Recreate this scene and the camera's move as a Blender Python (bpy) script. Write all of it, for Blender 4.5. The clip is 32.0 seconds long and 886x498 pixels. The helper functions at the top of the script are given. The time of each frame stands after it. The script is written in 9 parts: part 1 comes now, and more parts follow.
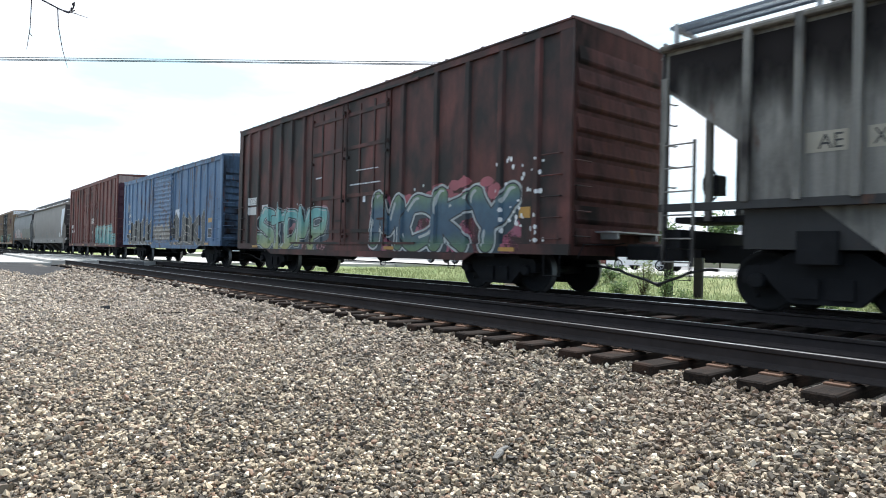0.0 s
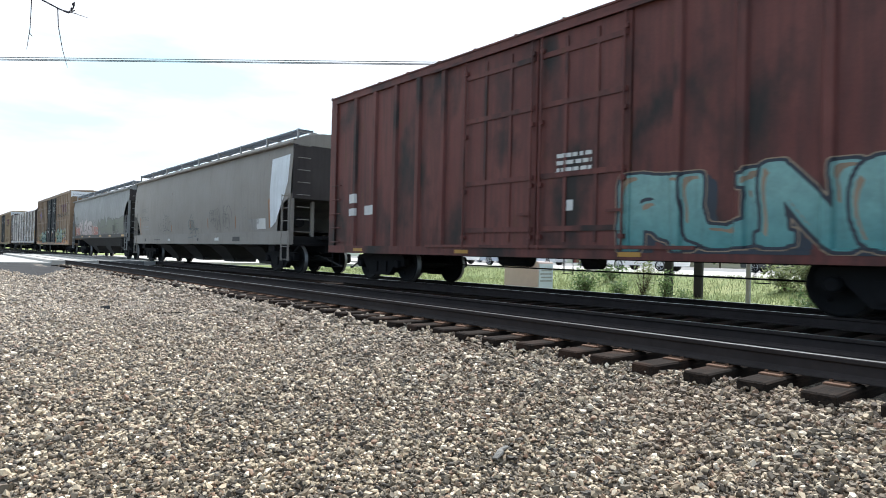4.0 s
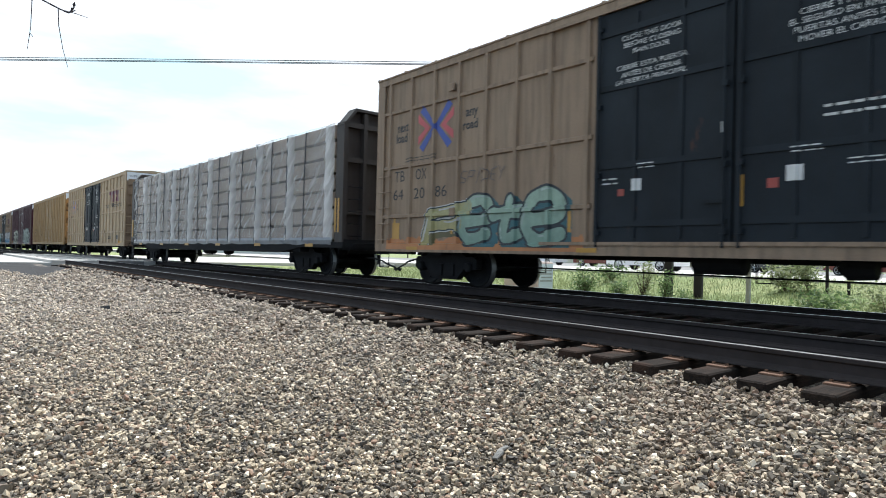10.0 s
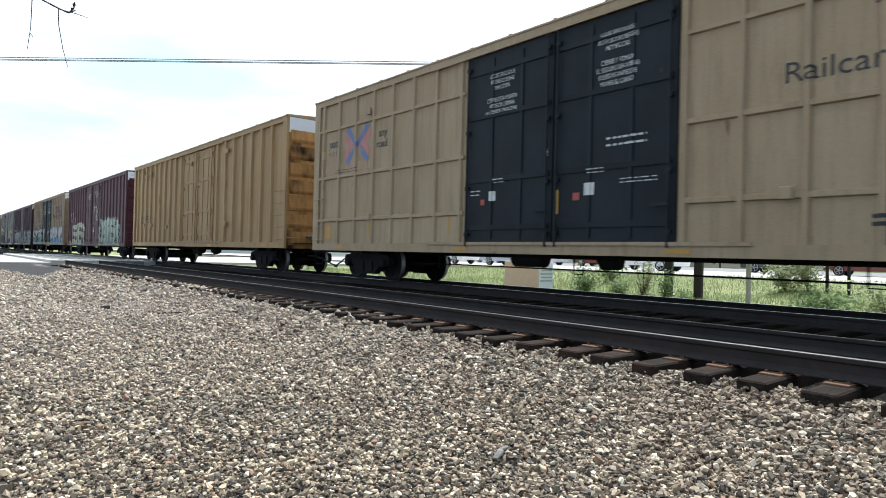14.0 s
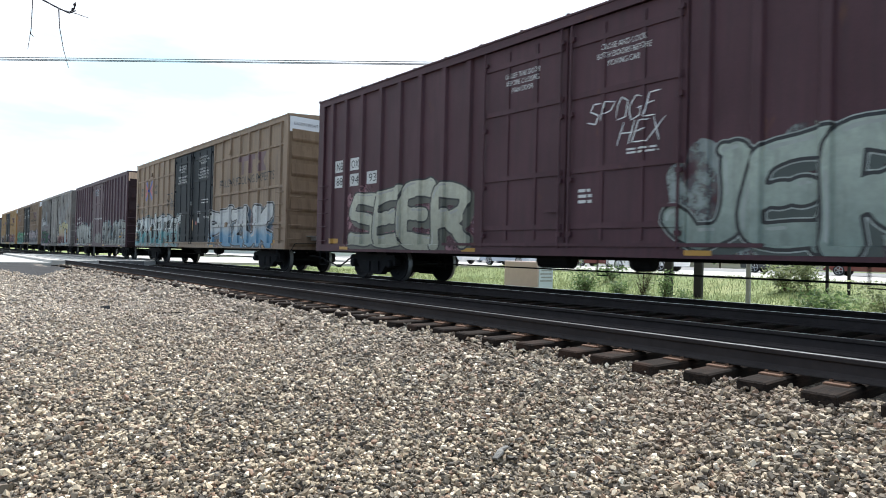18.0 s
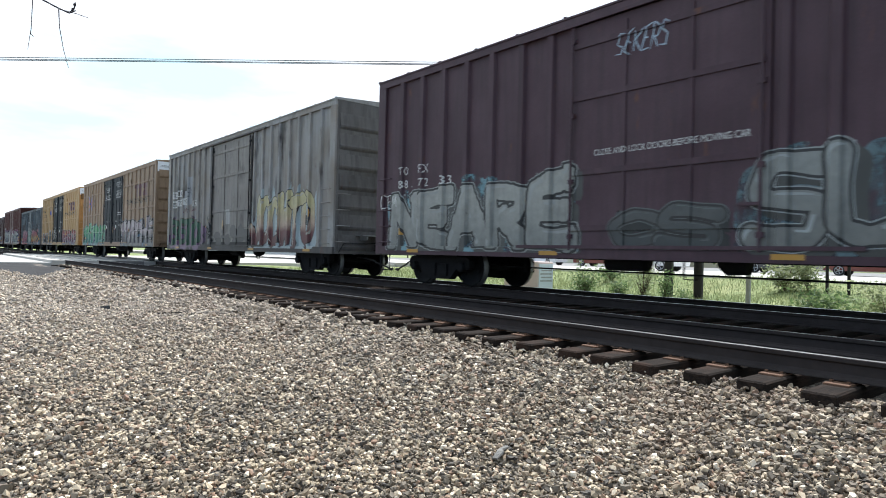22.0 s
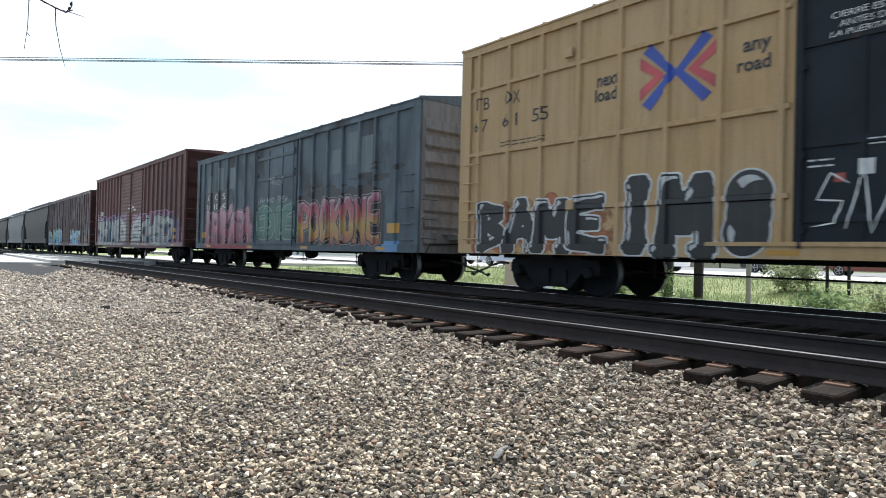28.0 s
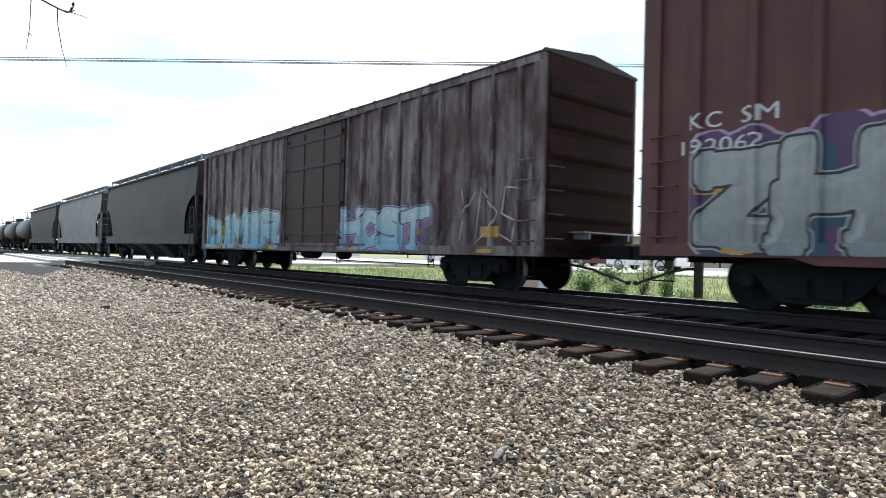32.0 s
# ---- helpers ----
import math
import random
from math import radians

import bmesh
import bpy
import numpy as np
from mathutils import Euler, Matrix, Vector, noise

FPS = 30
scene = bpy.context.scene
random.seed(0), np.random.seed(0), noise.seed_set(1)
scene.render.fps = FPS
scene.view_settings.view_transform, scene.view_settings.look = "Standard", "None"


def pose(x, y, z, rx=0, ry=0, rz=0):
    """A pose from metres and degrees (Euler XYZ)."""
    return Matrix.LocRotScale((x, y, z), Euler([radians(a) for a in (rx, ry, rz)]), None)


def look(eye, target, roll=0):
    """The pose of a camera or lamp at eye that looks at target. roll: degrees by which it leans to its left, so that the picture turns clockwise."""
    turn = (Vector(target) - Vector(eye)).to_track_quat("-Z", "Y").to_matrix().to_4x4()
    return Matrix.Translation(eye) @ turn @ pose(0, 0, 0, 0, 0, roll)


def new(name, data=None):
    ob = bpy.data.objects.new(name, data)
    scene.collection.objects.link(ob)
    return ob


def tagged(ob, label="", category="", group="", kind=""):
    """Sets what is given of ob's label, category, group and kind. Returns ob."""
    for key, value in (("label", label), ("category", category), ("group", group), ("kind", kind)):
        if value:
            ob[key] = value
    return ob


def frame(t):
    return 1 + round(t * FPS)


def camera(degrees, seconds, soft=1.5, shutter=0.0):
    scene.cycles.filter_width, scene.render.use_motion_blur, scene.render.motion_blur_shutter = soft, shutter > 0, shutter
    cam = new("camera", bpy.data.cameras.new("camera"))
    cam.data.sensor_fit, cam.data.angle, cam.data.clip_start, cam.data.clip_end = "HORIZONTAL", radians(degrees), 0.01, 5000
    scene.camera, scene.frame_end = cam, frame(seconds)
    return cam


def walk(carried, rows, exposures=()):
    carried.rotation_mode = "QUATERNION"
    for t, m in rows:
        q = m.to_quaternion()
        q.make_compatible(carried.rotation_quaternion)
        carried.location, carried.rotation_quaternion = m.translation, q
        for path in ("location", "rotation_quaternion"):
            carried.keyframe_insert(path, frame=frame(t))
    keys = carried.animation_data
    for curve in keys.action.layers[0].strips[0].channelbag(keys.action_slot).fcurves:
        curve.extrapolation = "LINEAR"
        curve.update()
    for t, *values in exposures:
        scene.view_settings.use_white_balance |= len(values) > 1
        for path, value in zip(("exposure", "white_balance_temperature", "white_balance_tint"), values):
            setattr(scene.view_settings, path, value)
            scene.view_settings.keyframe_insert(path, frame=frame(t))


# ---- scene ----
from math import sin, cos, pi, tan, atan2, sqrt

# camera: hand-held still, beside a double track
EYE = Vector((0.0, 0.0, 0.728))
YAW, PITCH = radians(-50.38), radians(0.5316)
AIM = EYE + Vector((sin(YAW) * cos(PITCH), cos(YAW) * cos(PITCH), sin(PITCH)))
cam = camera(70.4, 32.0, soft=0.95, shutter=0.15)
walk(cam, [(0.0, look(EYE, AIM, 1.4047)), (32.0, look(EYE, AIM, 1.4047))],
     exposures=[(0.0, 0.48, 6050, 10), (3.5, 0.47, 6050, 10), (5.5, 0.32, 6050, 9), (8.0, 0.35, 6050, 9), (9.0, 0.43, 6050, 9), (10.0, 0.41, 6050, 9), (11.0, 0.33, 6050, 8), (12.0, 0.24, 6050, 8), (13.0, 0.27, 6050, 8), (14.0, 0.45, 6050, 9),
                (17.0, 0.47, 6050, 10), (32.0, 0.47, 6050, 10)])

# daylight: high sun behind the train, thin bright cloud
SUN_DIR = Vector((-0.557, 1.0, 1.62)).normalized()
world = bpy.data.worlds.new("world")
scene.world = world
world.use_nodes = True
wn, wl = world.node_tree.nodes, world.node_tree.links
wn.clear()
w_out, w_bg = wn.new("ShaderNodeOutputWorld"), wn.new("ShaderNodeBackground")
sky = wn.new("ShaderNodeTexSky")
sky.sky_type, sky.sun_disc = "NISHITA", False
sky.sun_elevation = math.asin(SUN_DIR.z)
sky.sun_rotation = atan2(SUN_DIR.x, SUN_DIR.y)
sky.air_density, sky.dust_density, sky.ozone_density = 1.0, 0.6, 1.0
w_tc, w_map, w_noise = wn.new("ShaderNodeTexCoord"), wn.new("ShaderNodeMapping"), wn.new("ShaderNodeTexNoise")
w_map.inputs["Scale"].default_value = (1.6, 1.6, 7.0)
w_noise.inputs["Scale"].default_value, w_noise.inputs["Detail"].default_value = 1.7, 7.0
w_noise.inputs["Roughness"].default_value = 0.55
w_ramp = wn.new("ShaderNodeValToRGB")
w_ramp.color_ramp.elements[0].position, w_ramp.color_ramp.elements[1].position = 0.34, 0.55
w_ramp.color_ramp.elements[0].color, w_ramp.color_ramp.elements[1].color = (0.0, 0.0, 0.0, 1), (1, 1, 1, 1)
w_mix = wn.new("ShaderNodeMix")
w_mix.data_type = "RGBA"
w_thin = wn.new("ShaderNodeMix")
w_thin.data_type = "RGBA"
w_thin.inputs["A"].default_value, w_thin.inputs["B"].default_value = (11.2, 15.1, 16.2, 1), (15.4, 15.8, 16.2, 1)
wl.new(w_tc.outputs["Generated"], w_map.inputs["Vector"])
wl.new(w_map.outputs[0], w_noise.inputs["Vector"])
wl.new(w_noise.outputs["Fac"], w_ramp.inputs["Fac"])
# thin haze scatters forward: it glows on the sun's half of the sky and thins out opposite
w_dot, w_glow, w_mul = wn.new("ShaderNodeVectorMath"), wn.new("ShaderNodeMapRange"), wn.new("ShaderNodeMath")
w_dot.operation, w_mul.operation = "DOT_PRODUCT", "MULTIPLY"
w_dot.inputs[1].default_value = SUN_DIR
for k, v in (("From Min", -0.25), ("From Max", 0.36), ("To Min", 0.06), ("To Max", 1.0)):
    w_glow.inputs[k].default_value = v
w_glow.interpolation_type = "SMOOTHSTEP"
wl.new(w_tc.outputs["Generated"], w_dot.inputs[0])
wl.new(w_dot.outputs["Value"], w_glow.inputs["Value"])
wl.new(w_ramp.outputs["Color"], w_thin.inputs["Factor"])
wl.new(w_thin.outputs["Result"], w_mix.inputs["B"])
w_mul.inputs[0].default_value = 0.97
wl.new(w_glow.outputs[0], w_mul.inputs[1])
wl.new(w_mul.outputs[0], w_mix.inputs["Factor"])
w_clear = wn.new("ShaderNodeVectorMath")
w_clear.operation = "SCALE"
w_clear.inputs["Scale"].default_value = 2.5
wl.new(sky.outputs[0], w_clear.inputs[0])
wl.new(w_clear.outputs[0], w_mix.inputs["A"])
wl.new(w_mix.outputs["Result"], w_bg.inputs["Color"])
w_bg.inputs["Strength"].default_value = 0.060
wl.new(w_bg.outputs[0], w_out.inputs["Surface"])
sun = new("sun", bpy.data.lights.new("sun", "SUN"))
sun.data.energy, sun.data.angle, sun.data.color = 5.0, radians(0.6), (1.0, 0.965, 0.91)
sun.matrix_world = look((0, 0, 40), Vector((0, 0, 40)) - SUN_DIR)

# ------------------------------------------------------------------ materials
def node_mat(name):
    m = bpy.data.materials.new(name)
    m.use_nodes = True
    return m, m.node_tree.nodes, m.node_tree.links, m.node_tree.nodes["Principled BSDF"]


def coords(n, l, scale=(1, 1, 1), random_shift=True, generated=False):
    """Object-space coordinates, shifted per object so that alike things differ."""
    tc, mp = n.new("ShaderNodeTexCoord"), n.new("ShaderNodeMapping")
    mp.inputs["Scale"].default_value = scale
    l.new(tc.outputs["Object"], mp.inputs["Vector"])
    if random_shift:
        oi, mu = n.new("ShaderNodeObjectInfo"), n.new("ShaderNodeMath")
        mu.operation = "MULTIPLY"
        mu.inputs[1].default_value = 37.0
        l.new(oi.outputs["Random"], mu.inputs[0])
        l.new(mu.outputs[0], mp.inputs["Location"])
    return mp.outputs[0]


def noise_tex(n, l, vec, scale, detail=5.0, rough=0.55):
    t = n.new("ShaderNodeTexNoise")
    t.inputs["Scale"].default_value, t.inputs["Detail"].default_value, t.inputs["Roughness"].default_value = scale, detail, rough
    l.new(vec, t.inputs["Vector"])
    return t.outputs["Fac"]


def ramp(n, l, fac, lo, hi, a=(0, 0, 0, 1), b=(1, 1, 1, 1)):
    r = n.new("ShaderNodeValToRGB")
    e = r.color_ramp.elements
    e[0].position, e[1].position, e[0].color, e[1].color = lo, hi, a, b
    l.new(fac, r.inputs["Fac"])
    return r.outputs["Color"]


def mix(n, l, fac, a, b, kind="MIX"):
    m = n.new("ShaderNodeMix")
    m.data_type, m.blend_type = "RGBA", kind
    for v, s in ((fac, "Factor"), (a, "A"), (b, "B")):
        if isinstance(v, bpy.types.NodeSocket):
            l.new(v, m.inputs[s])
        elif s == "Factor":
            m.inputs[s].default_value = v
        else:
            m.inputs[s].default_value = (*v[:3], 1)
    return m.outputs["Result"]


def bump(n, l, bs, height, strength=0.3, dist=0.01):
    b = n.new("ShaderNodeBump")
    b.inputs["Strength"].default_value, b.inputs["Distance"].default_value = strength, dist
    l.new(height, b.inputs["Height"])
    l.new(b.outputs[0], bs.inputs["Normal"])


def paint(name, col, rust=0.2, grime=0.35, rough=0.6, rust_col=(0.11, 0.045, 0.025), soot=0.0, fade=None, metal=0.0):
    """Weathered railcar paint: blotches, downward streaks, rust, soot."""
    m, n, l, bs = node_mat(name)
    v = coords(n, l)
    vs = coords(n, l, (5.0, 5.0, 0.35))
    c = mix(n, l, ramp(n, l, noise_tex(n, l, v, 0.7, 4), 0.35, 0.7), col, fade or [min(1, x * 1.25 + 0.01) for x in col])
    c = mix(n, l, ramp(n, l, noise_tex(n, l, vs, 1.6, 5), 0.5 - 0.12 * grime, 0.75, b=(grime,) * 3 + (1,)), c, [x * 0.35 + 0.012 for x in col])
    if rust:
        pick = noise_tex(n, l, coords(n, l, (2.2, 2.2, 0.6)), 1.3, 8, 0.68)
        c = mix(n, l, ramp(n, l, pick, 0.66 - 0.22 * rust, 0.74 - 0.14 * rust), c, rust_col)
    if soot:
        c = mix(n, l, ramp(n, l, noise_tex(n, l, coords(n, l, (0.9, 0.9, 0.5)), 1.0, 5), 0.58 - 0.2 * soot, 0.72 - 0.1 * soot), c, (0.018, 0.014, 0.013))
    c = mix(n, l, 0.35, c, ramp(n, l, noise_tex(n, l, v, 35, 3), 0.2, 0.8, (0.55, 0.55, 0.55, 1), (1.2, 1.2, 1.2, 1)), "MULTIPLY")
    l.new(c, bs.inputs["Base Color"])
    bs.inputs["Roughness"].default_value, bs.inputs["Metallic"].default_value = rough, metal
    bs.inputs["Specular IOR Level"].default_value = 0.32
    bump(n, l, bs, noise_tex(n, l, v, 6, 4), 0.25, 0.012)
    return m


def plain(name, col, rough=0.7, var=0.25, scale=8.0, metal=0.0, island=False, bumps=0.2):
    m, n, l, bs = node_mat(name)
    v = coords(n, l)
    c = mix(n, l, noise_tex(n, l, v, scale, 6), [x * (1 - var) for x in col], [min(1, x * (1 + var)) for x in col])
    c = mix(n, l, ramp(n, l, noise_tex(n, l, v, scale * 0.17, 4), 0.45, 0.75), c, [x * (1 - 0.8 * var) for x in col])
    l.new(c, bs.inputs["Base Color"])
    bs.inputs["Roughness"].default_value, bs.inputs["Metallic"].default_value = rough, metal
    if bumps:
        bump(n, l, bs, noise_tex(n, l, v, scale * 2.5, 4), bumps, 0.006)
    return m


def spray(name, col, rough=0.45):
    """Spray paint: slightly patchy with fine overspray grain."""
    m, n, l, bs = node_mat(name)
    v = coords(n, l)
    c = mix(n, l, ramp(n, l, noise_tex(n, l, v, 1.5, 4), 0.3, 0.7), [x * 0.72 for x in col], [min(1, x * 1.12) for x in col])
    c = mix(n, l, ramp(n, l, noise_tex(n, l, coords(n, l, (5, 5, 0.4)), 2.0, 5), 0.55, 0.8, b=(0.4, 0.4, 0.4, 1)), c, (0.05, 0.045, 0.04))
    l.new(c, bs.inputs["Base Color"])
    bs.inputs["Roughness"].default_value = rough
    return m


SPRAY = {}


def sp(col):
    key = tuple(round(x, 3) for x in col)
    if key not in SPRAY:
        SPRAY[key] = spray("spray_paint", key)
    return SPRAY[key]


def gravel_mat(name, islands):
    m, n, l, bs = node_mat(name)
    tc = n.new("ShaderNodeTexCoord")
    if islands:
        g = n.new("ShaderNodeNewGeometry")
        pick = g.outputs["Random Per Island"]
    else:
        vo = n.new("ShaderNodeTexVoronoi")
        vo.inputs["Scale"].default_value = 26.0
        l.new(tc.outputs["Object"], vo.inputs["Vector"])
        sep = n.new("ShaderNodeSeparateColor")
        l.new(vo.outputs["Color"], sep.inputs[0])
        pick = sep.outputs[0]
    r = n.new("ShaderNodeValToRGB")
    r.color_ramp.interpolation = "LINEAR"
    e = r.color_ramp.elements
    e[0].position, e[0].color = 0.0, (0.040, 0.034, 0.028, 1)
    e[1].position, e[1].color = 1.0, (0.88, 0.80, 0.67, 1)
    for p, c in ((0.12, (0.070, 0.058, 0.046, 1)), (0.28, (0.140, 0.113, 0.082, 1)), (0.40, (0.155, 0.130, 0.098, 1)), (0.56, (0.265, 0.213, 0.150, 1)),
                 (0.63, (0.270, 0.165, 0.110, 1)), (0.70, (0.350, 0.288, 0.205, 1)), (0.88, (0.580, 0.485, 0.355, 1))):
        k = e.new(p)
        k.color = c
    l.new(pick, r.inputs["Fac"])
    v = tc.outputs["Object"]
    c = mix(n, l, 0.6, r.outputs[0], ramp(n, l, noise_tex(n, l, v, 60, 4), 0.3, 0.75, (0.64, 0.59, 0.52, 1), (1.23, 1.125, 0.995, 1)), "MULTIPLY")
    c = mix(n, l, 0.5, c, ramp(n, l, noise_tex(n, l, v, 0.9, 4), 0.35, 0.7, (0.72, 0.72, 0.72, 1), (1.1, 1.1, 1.1, 1)), "MULTIPLY")
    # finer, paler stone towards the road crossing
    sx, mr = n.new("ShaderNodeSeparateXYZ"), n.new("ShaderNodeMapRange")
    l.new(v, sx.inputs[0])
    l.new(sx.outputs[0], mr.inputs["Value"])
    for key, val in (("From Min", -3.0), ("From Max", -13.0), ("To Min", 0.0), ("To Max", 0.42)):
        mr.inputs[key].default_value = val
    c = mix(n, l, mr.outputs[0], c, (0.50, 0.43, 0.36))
    # brown brake dust and grease on the ballast beside the track
    my = n.new("ShaderNodeMapRange")
    l.new(sx.outputs[1], my.inputs["Value"])
    for key, val in (("From Min", 2.9), ("From Max", 5.2), ("To Min", 0.0), ("To Max", 0.22)):
        my.inputs[key].default_value = val
    c = mix(n, l, my.outputs[0], c, (0.085, 0.060, 0.043))
    # rusty stains in patches along the track
    st, pm = ramp(n, l, noise_tex(n, l, v, 0.75, 5, 0.6), 0.46, 0.66), n.new("ShaderNodeMapRange")
    l.new(sx.outputs[1], pm.inputs["Value"])
    for key, val in (("From Min", 1.8), ("From Max", 3.6), ("To Min", 0.0), ("To Max", 0.42)):
        pm.inputs[key].default_value = val
    c = mix(n, l, mix(n, l, 1.0, st, pm.outputs[0], "MULTIPLY"), c, (0.150, 0.096, 0.062))
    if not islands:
        c = mix(n, l, 0.72, c, (0.034, 0.029, 0.024))     # bed darkened to paint in the shade between the stones
    l.new(c, bs.inputs["Base Color"])
    bs.inputs["Roughness"].default_value = 0.75
    if islands:
        bump(n, l, bs, noise_tex(n, l, v, 90, 3), 0.3, 0.004)
    else:
        inv = n.new("ShaderNodeMath")
        inv.operation = "MULTIPLY_ADD"
        inv.inputs[1].default_value, inv.inputs[2].default_value = -1.0, 1.0
        l.new(vo.outputs["Distance"], inv.inputs[0])
        bump(n, l, bs, inv.outputs[0], 1.0, 0.03)
    return m


def grass_mat():
    m, n, l, bs = node_mat("grass_ground")
    v = n.new("ShaderNodeTexCoord").outputs["Object"]
    c = mix(n, l, ramp(n, l, noise_tex(n, l, v, 0.35, 6), 0.35, 0.65), (0.14, 0.19, 0.055), (0.25, 0.265, 0.105))
    c = mix(n, l, ramp(n, l, noise_tex(n, l, v, 3.0, 6), 0.5, 0.75), c, (0.10, 0.15, 0.04))
    l.new(c, bs.inputs["Base Color"])
    bs.inputs["Roughness"].default_value = 0.9
    bump(n, l, bs, noise_tex(n, l, v, 25, 4), 0.8, 0.05)
    return m


def leaf_mat(name, a, b):
    m, n, l, bs = node_mat(name)
    g = n.new("ShaderNodeNewGeometry")
    l.new(mix(n, l, g.outputs["Random Per Island"], a, b), bs.inputs["Base Color"])
    bs.inputs["Roughness"].default_value = 0.6
    tr, ad = n.new("ShaderNodeBsdfTranslucent"), n.new("ShaderNodeMixShader")
    l.new(mix(n, l, g.outputs["Random Per Island"], [x * 1.2 for x in a], [min(1, x * 1.3) for x in b]), tr.inputs["Color"])
    ad.inputs[0].default_value = 0.5
    l.new(bs.outputs[0], ad.inputs[1])
    l.new(tr.outputs[0], ad.inputs[2])
    l.new(ad.outputs[0], n["Material Output"].inputs["Surface"])
    return m


def tie_mat():
    m, n, l, bs = node_mat("creosoted_wood")
    v = coords(n, l, (1.0, 1.0, 1.0))
    g = noise_tex(n, l, coords(n, l, (14.0, 1.0, 14.0)), 3.0, 6)
    c = mix(n, l, ramp(n, l, g, 0.35, 0.7), (0.010, 0.008, 0.007), (0.030, 0.021, 0.016))
    c = mix(n, l, ramp(n, l, noise_tex(n, l, v, 2.5, 5), 0.52, 0.78), c, (0.052, 0.029, 0.020))
    l.new(c, bs.inputs["Base Color"])
    bs.inputs["Roughness"].default_value = 0.95
    bs.inputs["Specular IOR Level"].default_value = 0.12
    bump(n, l, bs, g, 0.8, 0.012)
    return m


M_TIE = tie_mat()
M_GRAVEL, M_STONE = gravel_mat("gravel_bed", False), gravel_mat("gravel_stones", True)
M_GRASS = grass_mat()
M_ASPHALT = plain("asphalt_worn", (0.17, 0.165, 0.16), 0.85, 0.3, 20)
M_CONCRETE = plain("concrete_road", (0.42, 0.40, 0.37), 0.85, 0.15, 6)
M_DARKASPH = plain("asphalt_dark", (0.042, 0.040, 0.040), 0.9, 0.3, 14)
M_RUSTPLATE = plain("rusted_plate", (0.135, 0.075, 0.048), 0.8, 0.3, 14)
M_RAILSIDE = plain("rail_rust", (0.034, 0.028, 0.027), 0.85, 0.35, 12)
M_RAILTOP = plain("rail_polished", (0.34, 0.34, 0.35), 0.28, 0.08, 20, 1.0, bumps=0.03)
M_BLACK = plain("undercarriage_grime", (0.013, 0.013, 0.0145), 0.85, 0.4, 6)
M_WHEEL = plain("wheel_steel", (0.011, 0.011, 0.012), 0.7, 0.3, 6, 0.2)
for one in (M_BLACK, M_WHEEL):
    one.node_tree.nodes["Principled BSDF"].inputs["Specular IOR Level"].default_value = 0.15
M_TREAD = plain("wheel_tread", (0.20, 0.20, 0.20), 0.5, 0.1, 10, 1.0, bumps=0.02)
M_RUBBER = plain("rubber_hose", (0.012, 0.012, 0.012), 0.55, 0.2, 10)
M_GALV = plain("galvanised_steel", (0.33, 0.33, 0.33), 0.45, 0.2, 12, 0.6)
M_WHITE = plain("white_marking", (0.55, 0.55, 0.54), 0.6, 0.25, 5, bumps=0)
M_BLACKINK = plain("black_marking", (0.02, 0.02, 0.022), 0.55, 0.1, 9, bumps=0)
M_YELLOW = plain("reflector_yellow", (0.40, 0.21, 0.03), 0.4, 0.15, 9, bumps=0)
for grimy in (M_BLACK, M_WHEEL, M_RAILSIDE, M_DARKASPH, M_RUSTPLATE):
    grimy.node_tree.nodes["Principled BSDF"].inputs["Specular IOR Level"].default_value = 0.15
M_POST = plain("weathered_post_wood", (0.016, 0.013, 0.011), 0.9, 0.3, 6)

